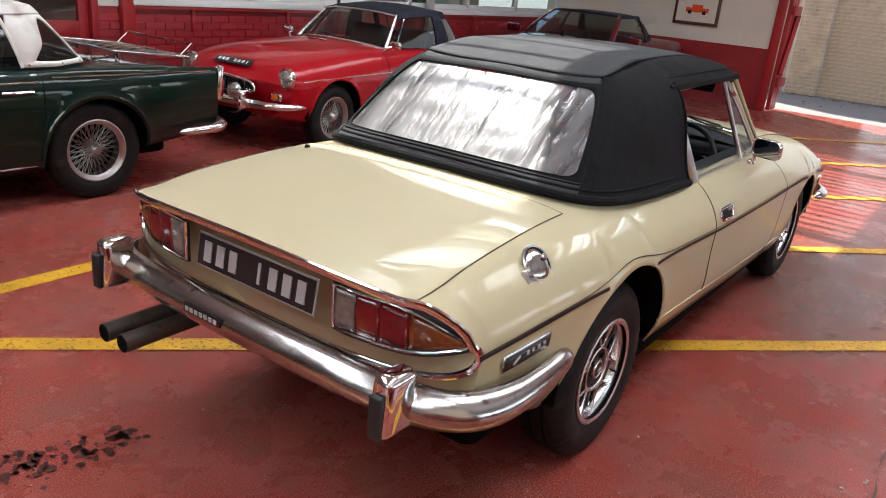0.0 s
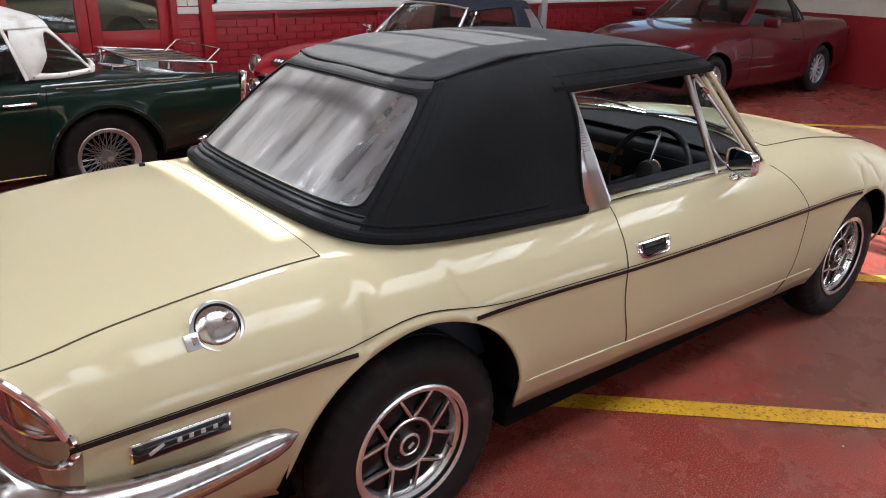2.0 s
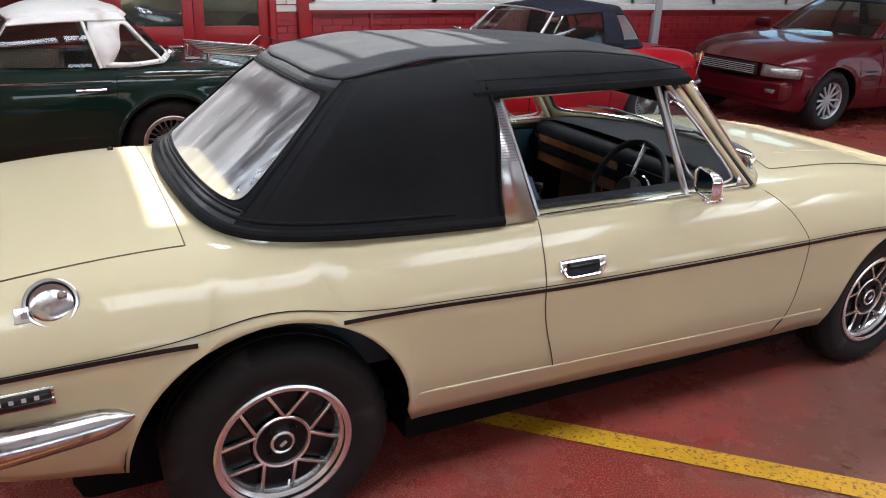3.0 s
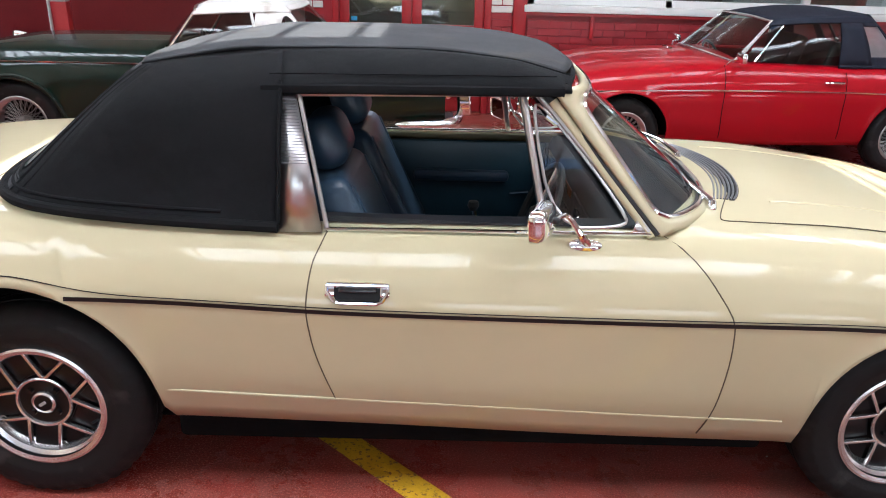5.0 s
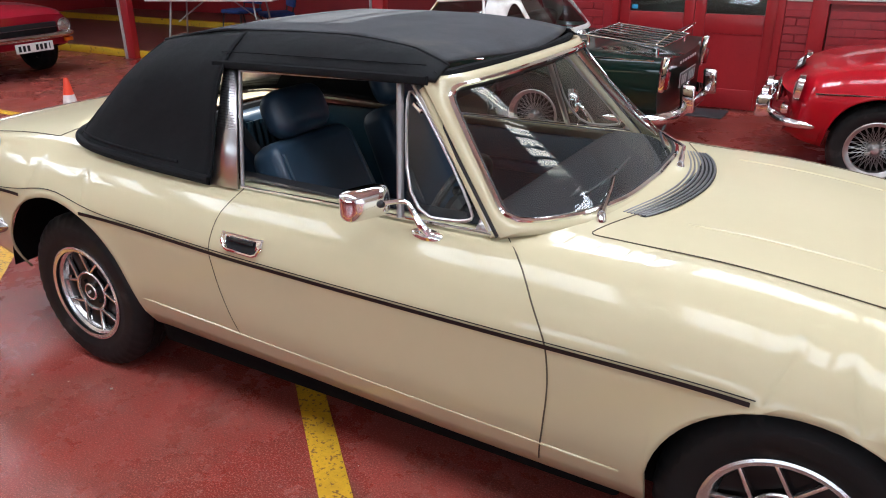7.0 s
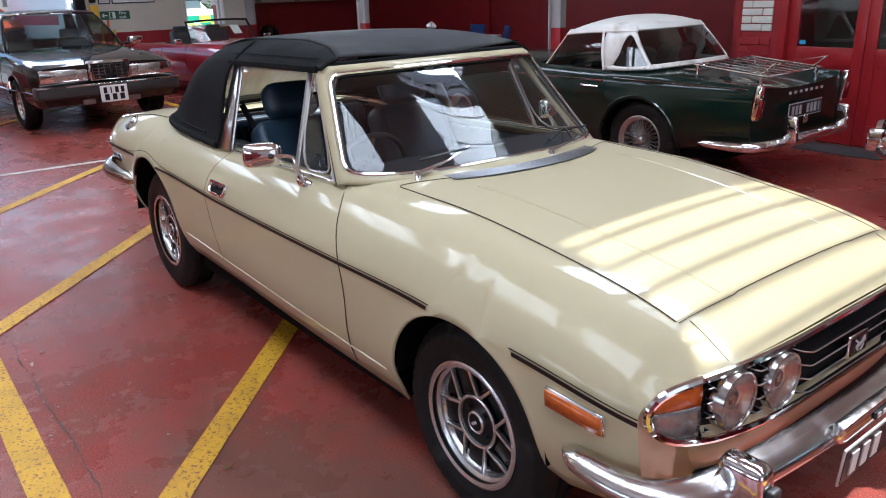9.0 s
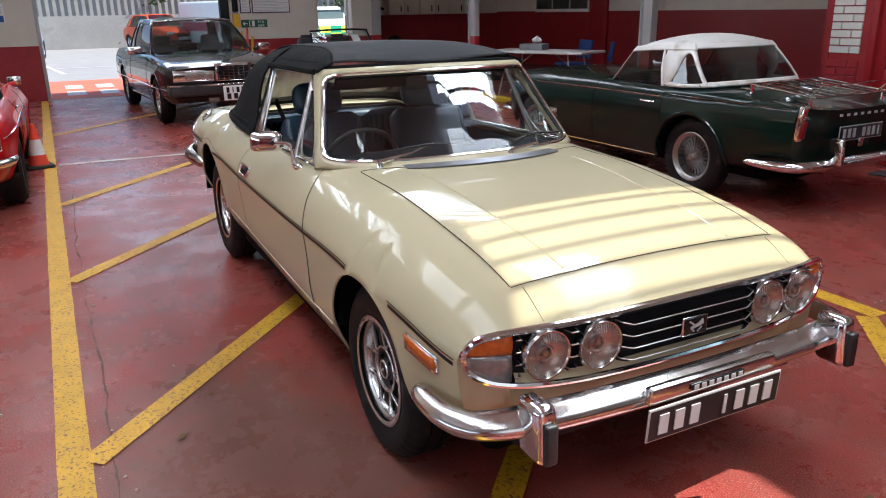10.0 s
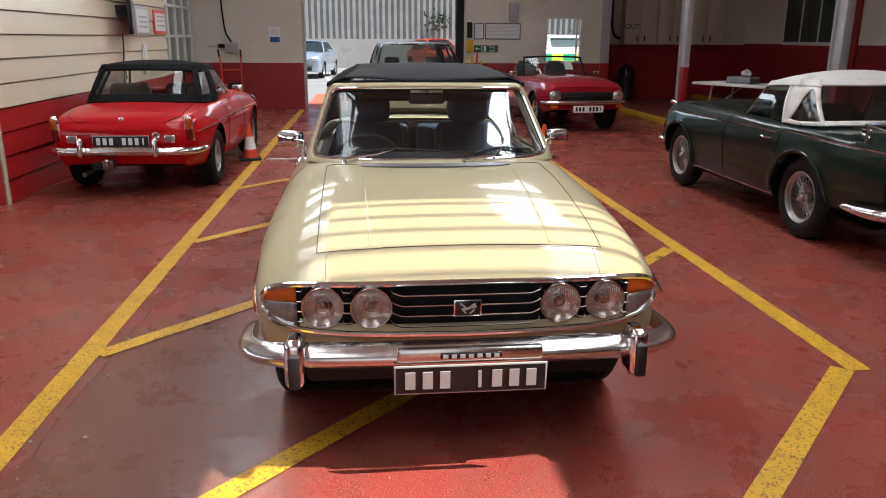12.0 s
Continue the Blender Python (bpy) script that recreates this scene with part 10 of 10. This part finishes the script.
# ---- the yards outside ----
stock_brick = pmat("yellow_stock_brick", (0.63, 0.51, 0.34), 0.85, 0, 0.35, 5, bump=0.5, bump_scale=60, dirt=(0.40, 0.29, 0.18), dirt_amount=0.01, dirt_scale=3)
mortar = pmat("pale_mortar", (0.78, 0.73, 0.63), 0.9, 0, 0.1, 5)
yard_wall = tagged(new("yard_wall"), "old yellow stock brick wall across the yard", "brick wall", kind="structure")
slab("wall_core", 13.2, 13.5, -7.0, 6.5, 0, 11.0, mortar, yard_wall)
slab("pier_core", 13.04, 13.2, 1.55, 2.15, 0, 11.0, mortar, yard_wall)
brick_field(yard_wall, (13.2, -1.6, 0.0), (0, 1, 0), 3.15, 0.0, 2.2, stock_brick, (-1, 0, 0), limit=290)
brick_field(yard_wall, (13.04, 1.55, 0.0), (0, 1, 0), 0.6, 0.0, 2.2, stock_brick, (-1, 0, 0), limit=10)
brick_field(yard_wall, (13.2, 2.16, 0.0), (0, 1, 0), 2.2, 0.0, 2.2, stock_brick, (-1, 0, 0), limit=0)
moss = pmat("moss_and_leaves", (0.09, 0.06, 0.025), 0.9, 0, 0.4, 20)
bm = bmesh.new()
rnd = random.Random(5)
for k in range(160):
    x, y = rnd.uniform(11.0, 13.1), rnd.uniform(-3.0, 2.2)
    if rnd.random() < 0.5:
        x = 13.1 - abs(rnd.gauss(0, 0.25))
    m = Matrix.Translation((x, y, rnd.uniform(0.0, 0.01))) @ Matrix.Rotation(rnd.uniform(0, 6), 4, "Z") @ Matrix.Rotation(rnd.uniform(-0.6, 0.6), 4, "X")
    s = rnd.uniform(0.015, 0.04)
    vs = [bm.verts.new(m @ Vector(p)) for p in ((-s, 0, 0), (0, -s * 0.5, s * 0.3), (s, 0, 0), (0, s * 0.5, s * 0.25))]
    bm.faces.new(vs)
litter = part("leaf_litter", bm, moss, None)
tagged(litter, "dry fallen leaves scattered along the yard wall", "leaves", kind="stuff")

# west yard
red_ground = pmat("red_ground_paint", (0.55, 0.13, 0.07), 0.7, 0, 0.12, 2)
patch = slab("red_yard_marking", -17.0, W_X - 0.22, -1.7, 3.0, -0.2, 0.0, red_ground)
tagged(patch, "faded red painted ground before the doorway", "ground marking", kind="structure")
for r in range(2):
    for k in range(6):
        ob = slab("ground_lettering", -14.1 - r * 1.5, -13.2 - r * 1.5, -1.3 + k * 0.62, -0.95 + k * 0.62, 0.001, 0.004, white_line)
        tagged(ob, "worn white painted lettering bar on red ground", "road marking", "ground lettering", "structure")
line("yard_line", (-19.5, -1.2), (-29.0, -2.2), 0.12, white_line, 0.0)
line("yard_line", (-22.0, -5.0), (-22.0, 6.0), 0.12, white_line, 0.0)
concrete = pmat("grey_concrete_wall", (0.36, 0.34, 0.31), 0.85, 0, 0.15, 0.8, bump=0.3, bump_scale=20, dirt=(0.2, 0.19, 0.16), dirt_amount=0.05, dirt_scale=0.8)
fence_paint = pmat("corrugated_fence", (0.22, 0.215, 0.20), 0.7, 0, 0.2, 1.5)
retaining = slab("retaining_wall", -36.6, -36.0, -14, 16, 0, 1.45, concrete)
tagged(retaining, "grey concrete retaining wall across the yard", "wall", kind="structure")
bm = bmesh.new()
n = 200
a, b = [], []
for k in range(n + 1):
    y = -14 + 30 * k / n
    x = -36.1 + (0.07 if k % 2 else 0.0)
    a.append(bm.verts.new((x, y, 1.45)))
    b.append(bm.verts.new((x, y, 4.2)))
for k in range(n):
    bm.faces.new((a[k], a[k + 1], b[k + 1], b[k]))
tagged(part("corrugated_fence", bm, fence_paint, None, "", False), "tall grey corrugated fence on the retaining wall", "fence", kind="structure")

leaf_mats = [pmat("leaves_" + n_, c, 0.6, 0, 0.35, 3) for n_, c in (("mid", (0.06, 0.13, 0.025)), ("light", (0.11, 0.2, 0.03)), ("dark", (0.03, 0.07, 0.018)))]
bark = pmat("grey_bark", (0.12, 0.095, 0.07), 0.9, 0, 0.3, 6, bump=0.5)


def tree(x, y, h, r, seed, low=1.6):
    rnd = random.Random(seed)
    t = thing("tree", pose(x, y, 0), "leafy green tree behind the yard fence", "tree", "yard trees")
    bm = bmesh.new()
    add_tube(bm, [(0, 0, 0), (0.1, 0.05, h * 0.35), (0.0, 0.1, h * 0.7)], [0.22, 0.16, 0.07], 8)
    for k in range(7):
        a = rnd.uniform(0, 6.28)
        add_tube(bm, [(0, 0, h * rnd.uniform(0.3, 0.5)), (r * 0.6 * math.cos(a), r * 0.6 * math.sin(a), h * rnd.uniform(0.55, 0.85))], [0.08, 0.03], 6)
    part("trunk", bm, bark, t)
    for mt in leaf_mats:
        verts, faces = [], []
        clumps = [(rnd.gauss(0, r * 0.45), rnd.gauss(0, r * 0.45), rnd.uniform(low, h)) for _ in range(26)]
        for cx, cy, cz in clumps:
            for _ in range(90):
                p = Vector((cx + rnd.gauss(0, 0.32), cy + rnd.gauss(0, 0.32), cz + rnd.gauss(0, 0.28)))
                d = Vector((rnd.gauss(0, 1), rnd.gauss(0, 1), rnd.gauss(0, 0.6))).normalized()
                e = d.orthogonal().normalized() * rnd.uniform(0.04, 0.08)
                d = d * rnd.uniform(0.08, 0.15)
                i = len(verts)
                verts += [p - d, p + e, p + d, p - e]
                faces.append((i, i + 1, i + 2, i + 3))
        tagged(mesh_part("crown", verts, faces, mt, t, "", False), kind="stuff")
    return t


tree(-38.5, 5.0, 7.0, 2.2, 1)
tree(-38.0, 8.5, 7.5, 2.4, 2, 0.8)
tree(-37.5, 13.0, 7.0, 2.4, 3, 0.6)
tree(-39.5, -7.0, 8.0, 2.6, 4, 3.0)
for x, y, seed in ((-35.6, 3.4, 11), (-35.4, 4.6, 12)):
    rnd = random.Random(seed)
    verts, faces = [], []
    for _ in range(1200):
        p = Vector((rnd.gauss(0, 0.5), rnd.gauss(0, 0.6), abs(rnd.gauss(0.25, 0.28))))
        d = Vector((rnd.gauss(0, 1), rnd.gauss(0, 1), rnd.gauss(0, 1))).normalized()
        e = d.orthogonal().normalized() * 0.03
        d = d * 0.09
        i = len(verts)
        verts += [p - d, p + e, p + d, p - e]
        faces.append((i, i + 1, i + 2, i + 3))
    ob = mesh_part("shrub", verts, faces, leaf_mats[1], None, "", False)
    ob.location = (x, y, 0)
    tagged(ob, "low green weeds at the foot of the wall", "shrub", kind="stuff")
